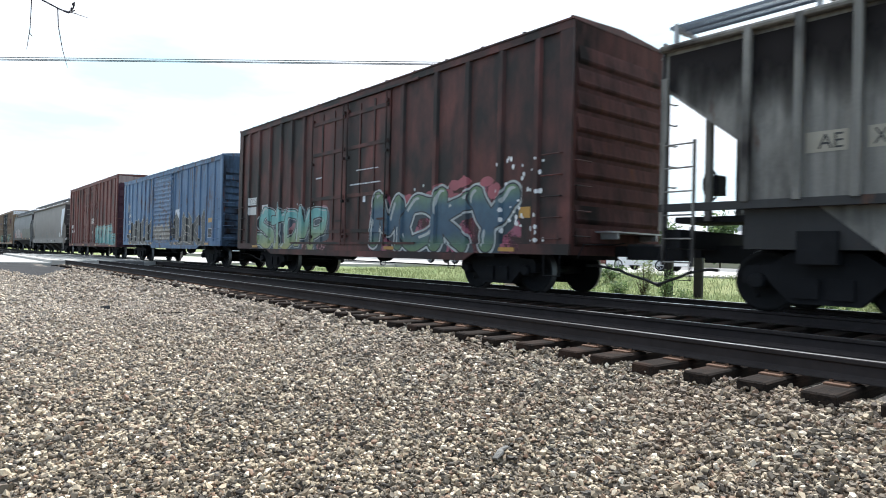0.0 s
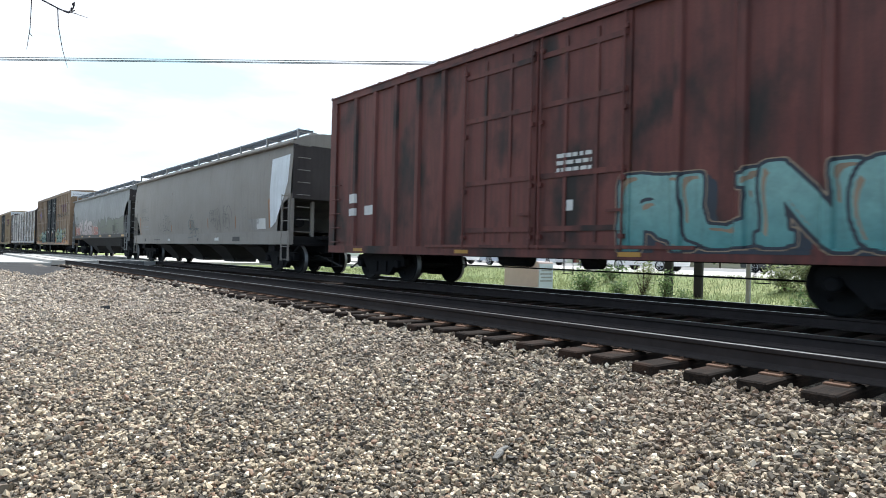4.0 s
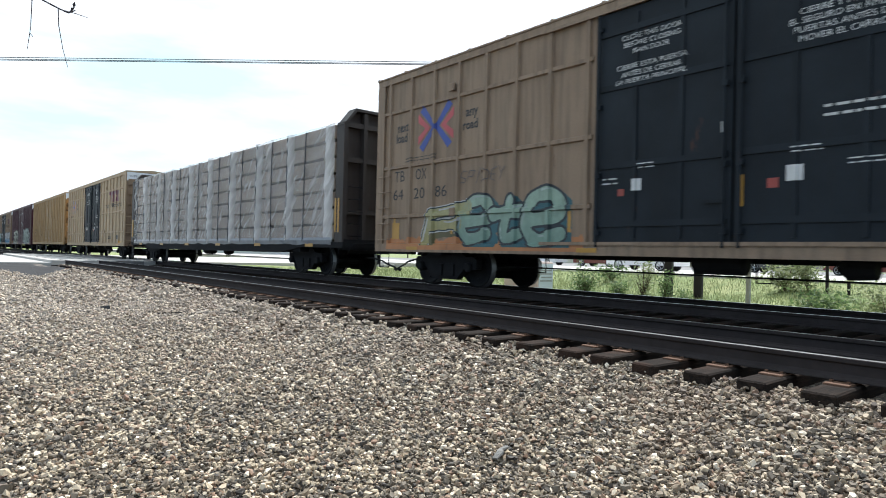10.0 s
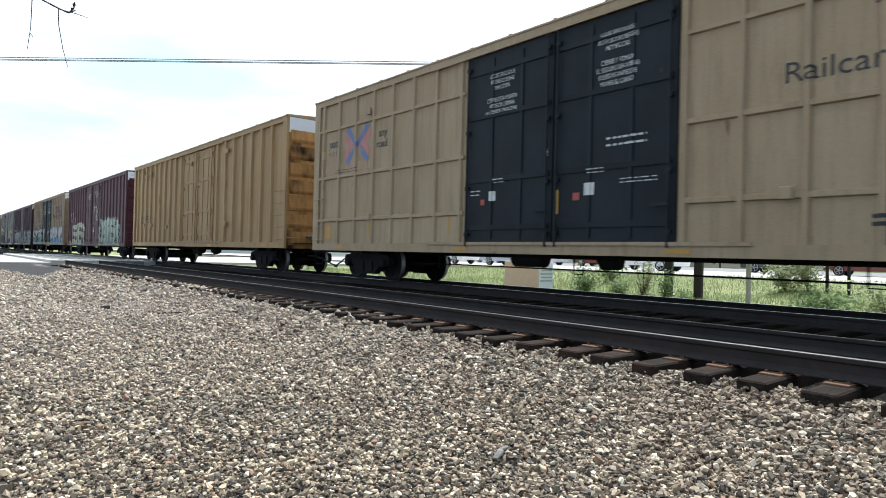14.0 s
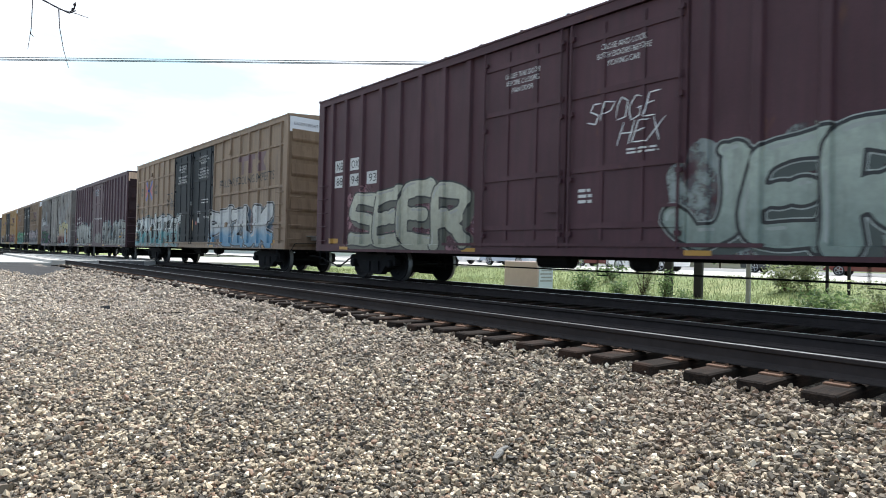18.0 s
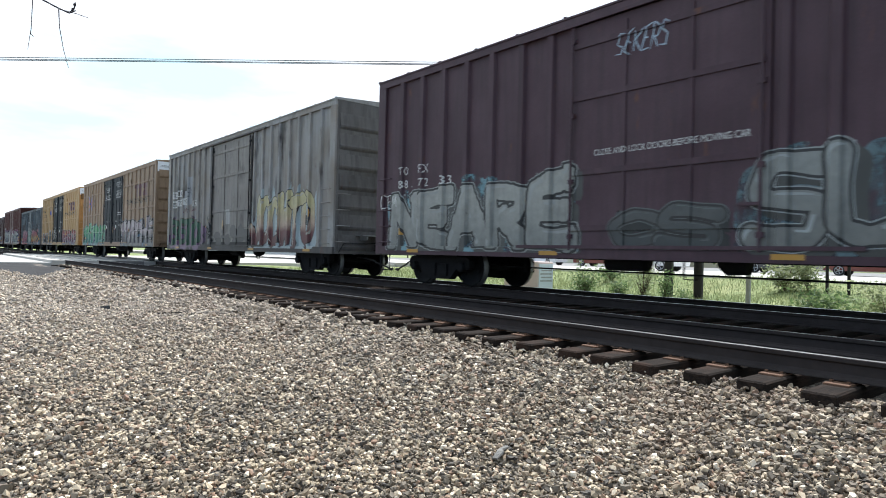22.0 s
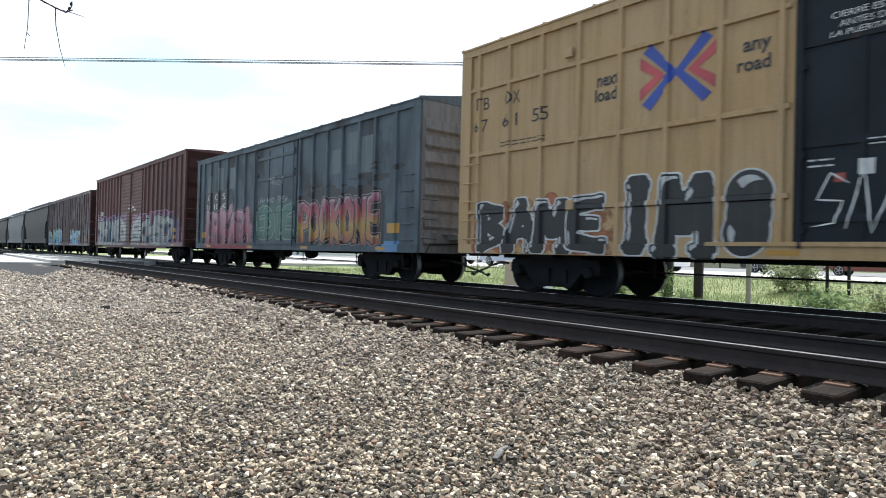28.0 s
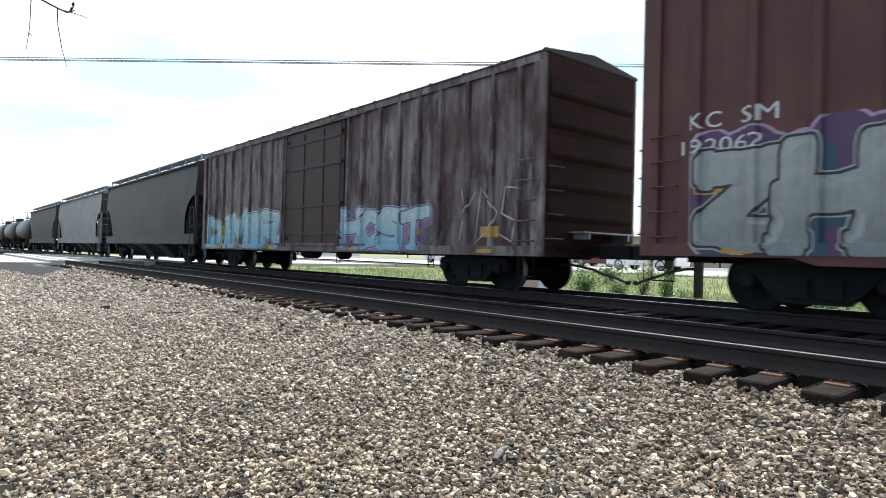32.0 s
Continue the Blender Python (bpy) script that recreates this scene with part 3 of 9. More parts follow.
class Canvas:
    """A net over part of a car's side whose lines follow every post and rail, on which regions of paint are filled."""

    def __init__(self, side, x0, x1, z0, z1, step):
        cut_x = {q for p in side.px for q in p[:4] if x0 < q < x1}
        cut_z = {q for p in side.pz for q in p[:4] if z0 < q < z1}
        self.xs = self.lines(x0, x1, step, cut_x)
        self.zs = self.lines(z0, z1, step, cut_z)
        self.split = {i for i, z in enumerate(self.zs) if any(abs(z - q) < 1e-6 for q in cut_z)}
        self.depth = side.net(self.xs, self.zs)
        self.px, self.pz = np.meshgrid(self.xs, self.zs, indexing="ij")
        self.w = side.w

    @staticmethod
    def lines(a, b, step, cuts):
        keep = [q for q in np.linspace(a, b, int((b - a) / step) + 2) if all(abs(q - c) > step * 0.3 for c in cuts)]
        return np.array(sorted([*keep, *cuts]))

    def field(self, segs, power=2.0):
        """Distance field of some bars, worked out only near them."""
        s = np.array(segs)
        r = s[:, 4:].max() + 0.30
        f = np.full(self.px.shape, 9.0)
        i0, i1 = np.searchsorted(self.xs, (min(s[:, 0].min(), s[:, 2].min()) - r, max(s[:, 0].max(), s[:, 2].max()) + r))
        f[i0:i1] = reach(self.px[i0:i1], self.pz[i0:i1], segs, power)
        return f

    def fill(self, out, f, lift, slot):
        """Adds the region where f is negative, raised by lift from the side."""
        ins = (f < 0).astype(np.int8)
        k = ins[:-1, :-1] + ins[1:, :-1] + ins[1:, 1:] + ins[:-1, 1:]
        xs, zs, dp, y0 = self.xs, self.zs, self.depth, self.w + lift
        for i in np.flatnonzero((k == 4).any(1)):
            ends = np.flatnonzero(np.diff(np.concatenate([[0], (k[i] == 4).astype(np.int8), [0]])))
            for a, b in zip(ends[::2], ends[1::2]):
                stops = [a] + [q for q in range(a + 1, b) if q in self.split] + [b]
                for j, q in zip(stops, stops[1:]):
                    out.add([(xs[m], -(y0 + dp[m, c]), zs[c]) for m, c in ((i, j), (i + 1, j), (i + 1, q), (i, q))], [(0, 1, 2, 3)], slot)
        for i, j in zip(*np.nonzero((k > 0) & (k < 4))):
            ring, poly = ((i, j), (i + 1, j), (i + 1, j + 1), (i, j + 1)), []
            for (a, b), (c, d) in zip(ring, ring[1:] + ring[:1]):
                u, v = f[a, b], f[c, d]
                if u < 0:
                    poly.append((xs[a], -(y0 + dp[a, b]), zs[b]))
                if (u < 0) != (v < 0):
                    t = u / (u - v)
                    poly.append((xs[a] + t * (xs[c] - xs[a]), -(y0 + dp[a, b] + t * (dp[c, d] - dp[a, b])), zs[b] + t * (zs[d] - zs[b])))
            if len(poly) > 2:
                out.add(poly, [tuple(range(len(poly)))], slot)


def graffiti(car, side, word, x0, x1, z0, z1, cols, seed=1, label="", lean=0.15, cloud="haze", wild=0.5, marks=0, ease=0.9, fat=1.0, rim=0.020, line=0.034,
             shade=True, horns=0.0, bars_=0.0, tight=1.16, cloud_rim=None, back=None, stops=None, shine=True, block=0.09):
    """A sprayed piece: a ground of haze, bubbles or spikes, then fat curved letters laid over one another, each with a cast block, pale rim, outline,
    faded fill and shines. cols: outline, fill low, fill high, ground, rim and shine."""
    rng = random.Random(seed)
    n, h = len(word), z1 - z0
    cell = (x1 - x0) / n
    cols = [tuple(0.72 * x for x in c) for c in cols]       # sprayed coats dull soon in the weather
    stops = stops and [(z, tuple(0.72 * x for x in c)) for z, c in stops]
    r = min(0.150 * cell, 0.112 * h) * fat
    pad = 0.22
    cv = Canvas(side, x0 - pad, x1 + pad, max(z0 - 0.03, 0.72), z1 + pad, max(0.018, h / 62))
    zlow = cv.zs[0] + 0.012
    hem = zlow + 0.01 - cv.pz
    mats = [sp(cols[0]), fade_mat(stops or ((z0, cols[1]), (z0 + 0.75 * h, cols[2]))), sp(cols[2]), (haze_mat if cloud == "haze" else sp)(cols[3]),
            sp(tuple(0.85 * x for x in cols[4])), sp(back or tuple(x * 0.3 for x in cols[1])), sp(cloud_rim or cols[4])]
    ground = MB()
    segs = []
    if cloud in ("haze", "bubble"):
        for i in range(int(n * 4)):
            cx = x0 + (i + 0.5) * cell / 4 + rng.uniform(-0.1, 0.1)
            cz = z0 + h * (rng.uniform(0.45, 0.88) if cloud == "haze" else rng.uniform(0.82, 0.98))
            q = h * rng.uniform(0.12, 0.24)
            segs.append((cx, cz, cx + rng.uniform(-0.2, 0.2), z0 + 0.2 * h, q, q * 1.2))
    elif cloud == "spike":
        for i in range(int(n * 3)):
            cx = x0 + (i + 0.5) * cell / 3
            segs.append((cx, z0 + 0.15 * h, cx + rng.uniform(-0.3, 0.45) * cell, z0 + h * rng.uniform(0.85, 1.12), 0.42 * cell, 0.012))
    if segs:
        f = cv.field(segs)
        if cloud_rim:
            cv.fill(ground, np.maximum(f - 0.045, hem), 0.0022, 6)
        cv.fill(ground, np.maximum(f, hem), 0.0030, 3)
    for _ in range(marks):
        mx, mz, q = rng.uniform(x0, x1), rng.uniform(z0 + 0.5 * h, z1 + 0.1), rng.uniform(0.015, 0.04)
        cv.fill(ground, reach(cv.px, cv.pz, [(mx, mz, mx + 0.001, mz, q, q)]), 0.0036, 4)
    letters = []
    for i, ch in enumerate(word):
        mid, wide = x0 + (i + 0.5) * cell, 0.5 * cell * tight - r
        a, b = mid - wide, mid + wide
        lo, hi = z0 + r + rng.uniform(0, 0.05) * h, z1 - r - rng.uniform(0, 0.10) * h
        sh, tilt = lean * rng.uniform(0.3, 1.3), rng.uniform(-0.12, 0.12) * wild
        segs = []
        for path in STROKES.get(ch, STROKES["O"]):
            pts = []
            for u, w in path:
                u, w = u + rng.uniform(-0.10, 0.10) * wild, w + rng.uniform(-0.07, 0.07) * wild
                pts.append((a + (b - a) * u + sh * (w - 0.5) * cell, lo + (hi - lo) * w + tilt * (u - 0.5) * h))
            if len(pts) == 2:
                (ax, az), (bx, bz) = pts
                pts.insert(1, ((ax + bx) / 2 + rng.uniform(-0.5, 0.5) * wild * r, (az + bz) / 2))
            p = smooth_line(pts, ease)
            k = len(p)
            swell = rng.uniform(0.85, 1.15)
            rad = [r * swell * (1 + 0.30 * wild * abs(2 * j / (k - 1) - 1) ** 2 + 0.10 * sin(j * 1.1 + i)) for j in range(k)]
            segs += [(*p[j], *p[j + 1], rad[j], rad[j + 1]) for j in range(k - 1)]
            for e, q in ((0, 1), (k - 1, k - 2)):
                d = (p[e] - p[q]) / max(1e-6, np.hypot(*(p[e] - p[q])))
                m = np.array((-d[1], d[0]))
                if rng.random() < horns:
                    tip = p[e] + d * r * rng.uniform(1.8, 3.0) + m * r * rng.uniform(-1.2, 1.2)
                    tip[1] = min(max(tip[1], zlow), z1 + 0.16)
                    segs.append((*p[e], *tip, rad[e] * 0.95, 0.012))
                elif rng.random() < bars_:
                    s1, s2 = p[e] + m * r * 1.0 + d * r * rng.uniform(-0.1, 0.5), p[e] - m * r * 1.0 + d * r * rng.uniform(-0.1, 0.5)
                    segs.append((*s1, *s2, r * 0.5, r * 0.5))
        letters.append(segs)
    power = 5.0 if bars_ >= 0.5 else 2.0
    fields = [cv.field(q, power) for q in letters]
    if shade:
        every = np.minimum.reduce([cv.field([(q[0] + g, q[1] - 0.8 * g, q[2] + g, q[3] - 0.8 * g, q[4] + line, q[5] + line) for s_ in letters for q in s_], power) for g in (block, 2 * block)])
        cv.fill(ground, np.maximum(every, hem), 0.0042, 5)
    if rim:
        cv.fill(ground, np.maximum(np.minimum.reduce(fields) - line - rim, hem), 0.0052, 4)
    piece = part("graffiti", ground, mats, car, label) if ground.v else None
    for i, f in enumerate(fields):
        mb, up = MB(), 0.0064 + 0.0022 * (i % 5 if n > 5 else i)
        cv.fill(mb, np.maximum(f - line, hem), up, 0)
        cv.fill(mb, np.maximum(f, hem), up + 0.0007, 1)
        if shine:
            s_ = [(q[0] + 0.42 * r, q[1] - 0.42 * r, q[2] + 0.42 * r, q[3] - 0.42 * r, q[4] * 0.93, q[5] * 0.93) for q in letters[i]]
            cres = np.maximum(np.maximum(f + 0.22 * r, -cv.field(s_)), np.sin(cv.px * 5.1 + cv.pz * 3.7 + i) * 0.3 - 0.05)
            cv.fill(mb, np.maximum(cres, hem), up + 0.0013, 4)
        ob = part("letter" if piece else "graffiti", mb, mats, piece or car, "" if piece else label)
        piece = piece or ob
    return piece


def sprayed_band(car, side, x0, x1, z0, z1, col, seed, label, waves=2.0):
    """A band of sprayed colour along the sill with a ragged flame-like upper edge."""
    cv = Canvas(side, x0, x1, z0, z1 + 0.12, 0.03)
    top = np.array([z0 + (z1 - z0) * (0.55 + 0.45 * noise.noise((x * waves, seed, 0)) + 0.25 * abs(noise.noise((x * waves * 3, seed, 5)))) for x in cv.xs])
    edge = np.minimum(cv.xs - x0, x1 - cv.xs)
    mb = MB()
    cv.fill(mb, np.maximum(cv.pz - top[:, None], 0.02 - edge[:, None] + 0.0 * cv.pz), 0.0024, 0)
    return part("graffiti", mb, [sp(col)], car, label)


def tag(car, side, word, x0, x1, z0, z1, col, lean=0.25, bold=0.0, seed=3):
    """A quick one-line signature in thin sprayed strokes."""
    rng = random.Random(seed + len(word) * 7)
    tall = (z1 - z0) > (x1 - x0) * 2
    n = len(word)
    layers = []
    for i, ch in enumerate(word.upper()):
        if ch not in STROKES:
            continue
        for line in STROKES[ch]:
            pts = []
            for u, w in line:
                u, w = u + rng.uniform(-0.12, 0.12), w + rng.uniform(-0.1, 0.1)
                if tall:
                    x, z = x0 + (x1 - x0) * u, z1 - (z1 - z0) * (i + 0.88 - 0.8 * w) / n
                else:
                    x, z = x0 + (x1 - x0) * (i + 0.05 + 0.85 * u) / n + lean * (w - 0.5) * (z1 - z0), z0 + (z1 - z0) * w
                pts.append(np.array((x, z)))
            fine = []
            for p, q in zip(pts, pts[1:]):
                fine += [p + (q - p) * t for t in (0.0, 0.33, 0.67)]
            layers.append((*ribbon(fine + [pts[-1]], 0.022 + bold), 0, 0.0215 + 0.0002 * len(layers)))
    return part("graffiti_tag", decal(side, layers), [sp(col)], car)

# ------------------------------------------------------------------ ground
TRACK_A, TRACK_B, GAUGE = 6.356, 10.622, 1.505   # centre lines (the train runs on B); rail heads at z = 0


def ground_z(x, y):
    """Gravel verge, ballast bed under both tracks, grassy ditch, then the far road."""
    stops = ((-40, -0.75), (-2, -0.45), (3.0, -0.42), (4.35, -0.40), (4.95, -0.33), (5.15, -0.29), (5.4, -0.32), (12.3, -0.32), (14.2, -0.62), (19, -0.72), (23.3, -0.46), (25.3, 0.04), (52, 0.02), (200, -0.3), (2000, -2.0))
    z = stops[0][1]
    for (a, za), (b, zb) in zip(stops, stops[1:]):
        if a <= y <= b:
            z = za + (zb - za) * (y - a) / (b - a)
        elif y > b:
            z = zb
    k = min(1.0, max(0.0, (-27.0 - x) / 9.0))        # the verge rises to the road crossing
    level = -0.2 if y < 4.6 or y > 12.5 else -0.32
    z = z * (1 - k) + level * k
    if y < 4.6:
        z += 0.035 * noise.noise((x * 0.5, y * 0.5, 0)) + 0.02 * noise.noise((x * 1.7, y * 1.7, 3))
    elif y > 13.5:
        z += 0.10 * noise.noise((x * 0.3, y * 0.3, 7)) * min(1, max(0, (26 - y) / 6))
    return z


def ground():
    xs = sorted({-3000, -1500, -700, -400, -250, -160, -120, *range(-100, -40, 4), *[-40 + 0.5 * i for i in range(96)], *range(8, 60, 5), 80, 150, 400, 1000, 3000})
    ys = sorted({-3000, -1000, -300, -100, -50, -25, -12, *[-8 + 0.5 * i for i in range(14)], *[-1 + 0.3 * i for i in range(22)], *[5.6 + 0.7 * i for i in range(32)], 30, 34, 40, 46, 52, 60, 80, 120, 200, 350, 600, 1200, 3000})
    mb = MB()
    mb.v = [(x, y, ground_z(x, y)) for y in ys for x in xs]
    w = len(xs)
    for j in range(len(ys) - 1):
        for i in range(w - 1):
            mb.f.append((j * w + i, j * w + i + 1, (j + 1) * w + i + 1, (j + 1) * w + i))
            mb.m.append(0 if ys[j] < 12.9 and ys[j] > -60 else 1)
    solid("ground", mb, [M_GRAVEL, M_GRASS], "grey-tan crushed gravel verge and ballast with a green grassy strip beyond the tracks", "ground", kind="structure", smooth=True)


ground()


def gravel():
    """Loose flat-topped crushed stones lying on the verge."""
    rnd = np.random.default_rng(11)
    ring = [2 * pi * i / 5 for i in range(5)]
    base = np.array([(cos(a), sin(a), -0.9) for a in ring] + [(0.80 * cos(a + 0.35), 0.80 * sin(a + 0.35), 0.6) for a in ring])
    tris = [(i, (i + 1) % 5, 5 + i) for i in range(5)] + [((i + 1) % 5, 5 + (i + 1) % 5, 5 + i) for i in range(5)]
    tris = np.array(tris + [(5, 6, 7), (5, 7, 8), (5, 8, 9)])
    kinds = base[None] * rnd.uniform(0.68, 1.2, (80, 10, 1)) + rnd.normal(0, 0.11, (80, 10, 3)) * np.array((1, 1, 1.5))
    zones = ((-4.2, 0.5, 0.35, 5.5, 3950, 0.0121), (-7.5, -4.2, 0.35, 5.5, 2500, 0.0138), (-14.0, -7.5, 0.4, 5.5, 1200, 0.0184), (-35.5, -14.0, 0.9, 5.4, 350, 0.0265), (-9.0, 5.0, -3.5, 5.4, 220, 0.024))
    vs, fs, total = [], [], 0
    for x0, x1, y0, y1, dens, size in zones:
        k = int((x1 - x0) * (y1 - y0) * dens)
        px, py = rnd.uniform(x0, x1, k), rnd.uniform(y0, y1, k)
        s = size * np.clip(rnd.lognormal(0, 0.33, k), 0.45, 1.9)
        s = s * (0.88 + 0.42 * np.clip((py - 2.6) / 2.2, 0, 1))     # coarser ballast towards the track
        apron = (px < -26.2) & (py < 5.1) & (py > 1.3 + (px + 38.0) * 0.155) & (py < 5.1 - np.maximum(0, px + 31.5) * 0.37)
        dense = (px < 0.25 - 0.20 * py) & (np.hypot(px, py) > 2.1) & (py > 0.35)
        keep = ~apron & (dense if x1 < 1.0 else ~dense)     # sparser stones round the viewer's feet
        px, py, s = px[keep], py[keep], s[keep]
        k = len(px)
        pz = np.array([ground_z(a, b) for a, b in zip(px, py)]) + s * rnd.uniform(-0.2, 1.9, k)
        p = kinds[rnd.integers(0, 80, k)]
        ax = np.stack([s * rnd.uniform(0.95, 1.45, k), s * rnd.uniform(0.65, 1.05, k), s * rnd.uniform(0.32, 0.85, k)], 1)
        p = p * ax[:, None, :]
        tx, ty, tz = rnd.normal(0, 0.33, k), rnd.normal(0, 0.33, k), rnd.uniform(0, 2 * pi, k)
        for (i, j), a in (((1, 2), tx), ((0, 2), ty), ((0, 1), tz)):
            c, d = np.cos(a)[:, None], np.sin(a)[:, None]
            u, w = p[:, :, i].copy(), p[:, :, j].copy()
            p[:, :, i], p[:, :, j] = c * u - d * w, d * u + c * w
        p = p + np.stack([px, py, pz], 1)[:, None, :]
        vs.append(p.reshape(-1, 3))
        fs.append((tris[None] + (total + 10 * np.arange(k))[:, None, None]).reshape(-1, 3))
        total += 10 * k
    v, f = np.concatenate(vs).astype(np.float32), np.concatenate(fs).astype(np.int32)
    me = bpy.data.meshes.new("gravel")
    me.vertices.add(len(v))
    me.vertices.foreach_set("co", v.ravel())
    me.loops.add(f.size)
    me.loops.foreach_set("vertex_index", f.ravel())
    me.polygons.add(len(f))
    me.polygons.foreach_set("loop_start", np.arange(0, f.size, 3, dtype=np.int32))
    me.polygons.foreach_set("loop_total", np.full(len(f), 3, dtype=np.int32))
    me.polygons.foreach_set("use_smooth", np.zeros(len(f), dtype=bool))
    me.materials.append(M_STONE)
    me.update(calc_edges=True)
    tagged(new("gravel", me), "loose angular grey, tan and white crushed stones on the verge", "gravel", kind="stuff")


gravel()

# ------------------------------------------------------------------ tracks
def rail_profile():
    half = [(0.070, -0.178), (0.070, -0.168), (0.020, -0.150), (0.0085, -0.130), (0.0085, -0.055), (0.034, -0.038), (0.0365, -0.009), (0.031, -0.0025), (0.018, -0.0004)]
    return half + [(-a, b) for a, b in half[::-1]]


def rail_mesh(x0, x1):
    mb = MB()
    pr = rail_profile()
    k = len(pr)
    mb.v = [(x, y, z) for x in (x0, x1) for y, z in pr]
    for i in range(k):
        j = (i + 1) % k
        a, b = pr[i], pr[j]
        top = a[1] > -0.003 and b[1] > -0.003
        mb.f.append((i, j, k + j, k + i))
        mb.m.append(1 if top else 0)
    mb.f += [tuple(range(k - 1, -1, -1)), tuple(range(k, 2 * k))]
    mb.m += [0, 0]
    return mb.mesh("rail", [M_RAILSIDE, M_RAILTOP])


RAIL = rail_mesh(-520, 60)
TIES = []
for s in range(6):
    q = random.Random(90 + s)
    mb = MB()
    w, e0, e1 = 0.115 + q.uniform(-0.006, 0.008), -1.33 + q.uniform(-0.06, 0.04), 1.33 + q.uniform(-0.04, 0.06)
    mb.cbox(-w, w, e0, e1, -0.38, -0.203, 0.014)
    TIES.append(mb.mesh("tie", [M_TIE]))
mb = MB()
mb.cbox(-0.090, 0.090, -0.20, 0.20, -0.203, -0.187, 0.004)
for sx in (-0.06, 0.06):
    for sy in (-0.11, 0.11):
        mb.box(sx - 0.010, sx + 0.010, sy - 0.012, sy + 0.012, -0.188, -0.170)
PLATE = mb.mesh("tie_plate", [M_RUSTPLATE])


SLEW = (-0.07, -0.05, -0.01, 0.03, -0.02, 0.06)     # sleepers knocked out of step beside the viewer


def track(yc, label, first, count):
    t = thing("railroad_track", label, "railroad track", kind="structure", at=pose(0, yc, 0))
    for sy in (-1, 1):
        part("rail", RAIL, None, t, "rust-brown steel rail with a polished head", pose(0, sy * GAUGE / 2, 0))
    q = random.Random(int(yc * 10))
    for i in range(count):
        x = first - 0.492 * i + q.uniform(-0.03, 0.03) + (SLEW[i - 5] if yc < 8 and 5 <= i < 11 else 0.0)
        tie = part("tie", TIES[q.randrange(6)], None, t, at=pose(x, q.uniform(-0.05, 0.05), 0, 0, 0, q.uniform(-1.6, 1.6)))
        for sy in (-1, 1):
            if sy < 0 and yc < 8:
                part("tie_plate", PLATE, None, t, at=pose(x, sy * GAUGE / 2, 0, 0, 0, q.uniform(-2, 2)))
    # the rest of the sleepers, out past the crossing
    far = MB()
    for i in range(count, count + 60):
        x = first - 0.492 * i - 32
        far.box(x - 0.11, x + 0.11, -1.3, 1.3, -0.38, -0.203)
    tagged(part("sleepers_far", far, M_TIE, t), kind="stuff")
    return t


track(TRACK_A, "empty railroad track with dark creosoted wooden ties and rusty tie plates", 0.76, 72)
track(TRACK_B, "railroad track with polished rails under the passing freight train", 1.2, 76)

# ------------------------------------------------------------------ road crossing and far road
def crossing():
    mb = MB()
    for x0, x1, y0, y1, z in ((-62, -36.2, -80, 4.9, -0.13), (-62, -36.2, 12.2, 62, -0.03)):
        ys = [y0 + (y1 - y0) * i / 8 for i in range(9)]
        for a, b in zip(ys, ys[1:]):
            mb.box(x0 + 0.12 * sin(a), x1 + 0.15 * sin(a * 1.3), a, b, z - 0.3, z)
    solid("road_crossing", mb, M_CONCRETE, "pale sunlit asphalt road that crosses the tracks at grade", "road", kind="structure")
    t = thing("crossing_panels", "pale concrete crossing panels between the rails of the road crossing", "crossing", kind="structure")
    for yc in (TRACK_A, TRACK_B):
        for y0, y1 in ((yc - 1.45, yc - 0.84), (yc - 0.66, yc + 0.66), (yc + 0.84, yc + 1.45)):
            for i in range(10):
                x = -36.3 - 2.45 * i
                p = MB()
                p.cbox(x - 2.42, x, y0, y1, -0.25, -0.008, 0.012)
                part("panel", p, M_CONCRETE, t)
    gap = MB()
    gap.box(-62, -36.2, TRACK_A + 1.46, TRACK_B - 1.46, -0.3, -0.012)
    part("infill", gap, M_ASPHALT, t)
    # dark asphalt apron beside the crossing, thin and ragged
    q = random.Random(3)
    pts = [(-37.5, 1.6), (-37.5, 5.0), (-33.5, 5.05), (-30.5, 4.7), (-27.0, 3.6), (-26.3, 3.15), (-28.5, 2.6), (-32.0, 2.1)]
    ring = []
    for (a, b), (c, d) in zip(pts, pts[1:] + pts[:1]):
        ring += [(a + (c - a) * k / 4 + q.uniform(-0.12, 0.12), b + (d - b) * k / 4 + q.uniform(-0.05, 0.05)) for k in range(4)]
    mb = MB()
    k = len(ring)
    mb.v = [(x, y, ground_z(x, y) + 0.03) for x, y in ring] + [(x, y, ground_z(x, y) - 0.05) for x, y in ring]
    mb.v.append((-32, 3.6, ground_z(-32, 3.6) + 0.07))
    mb.f = [(i, (i + 1) % k, 2 * k) for i in range(k)] + [((i + 1) % k, i, k + i, k + (i + 1) % k) for i in range(k)]
    mb.m = [0] * len(mb.f)
    solid("asphalt_apron", mb, M_DARKASPH, "dark broken asphalt apron where the verge meets the road", "road", kind="structure")


crossing()
mb = MB()
for i in range(60):
    x = -240 + i * 6
    mb.box(x, x + 5.97, 25.6 + 0.05 * sin(i), 39.0, -0.3, 0.10)
solid("road_far", mb, M_CONCRETE, "pale concrete road that runs beside the railway", "road", kind="structure")
mb = MB()
mb.box(-120, 120, 40.8, 62, -0.3, 0.06)
solid("parking_lot", mb, M_ASPHALT, "grey asphalt parking lot beyond the road", "parking lot", kind="structure")

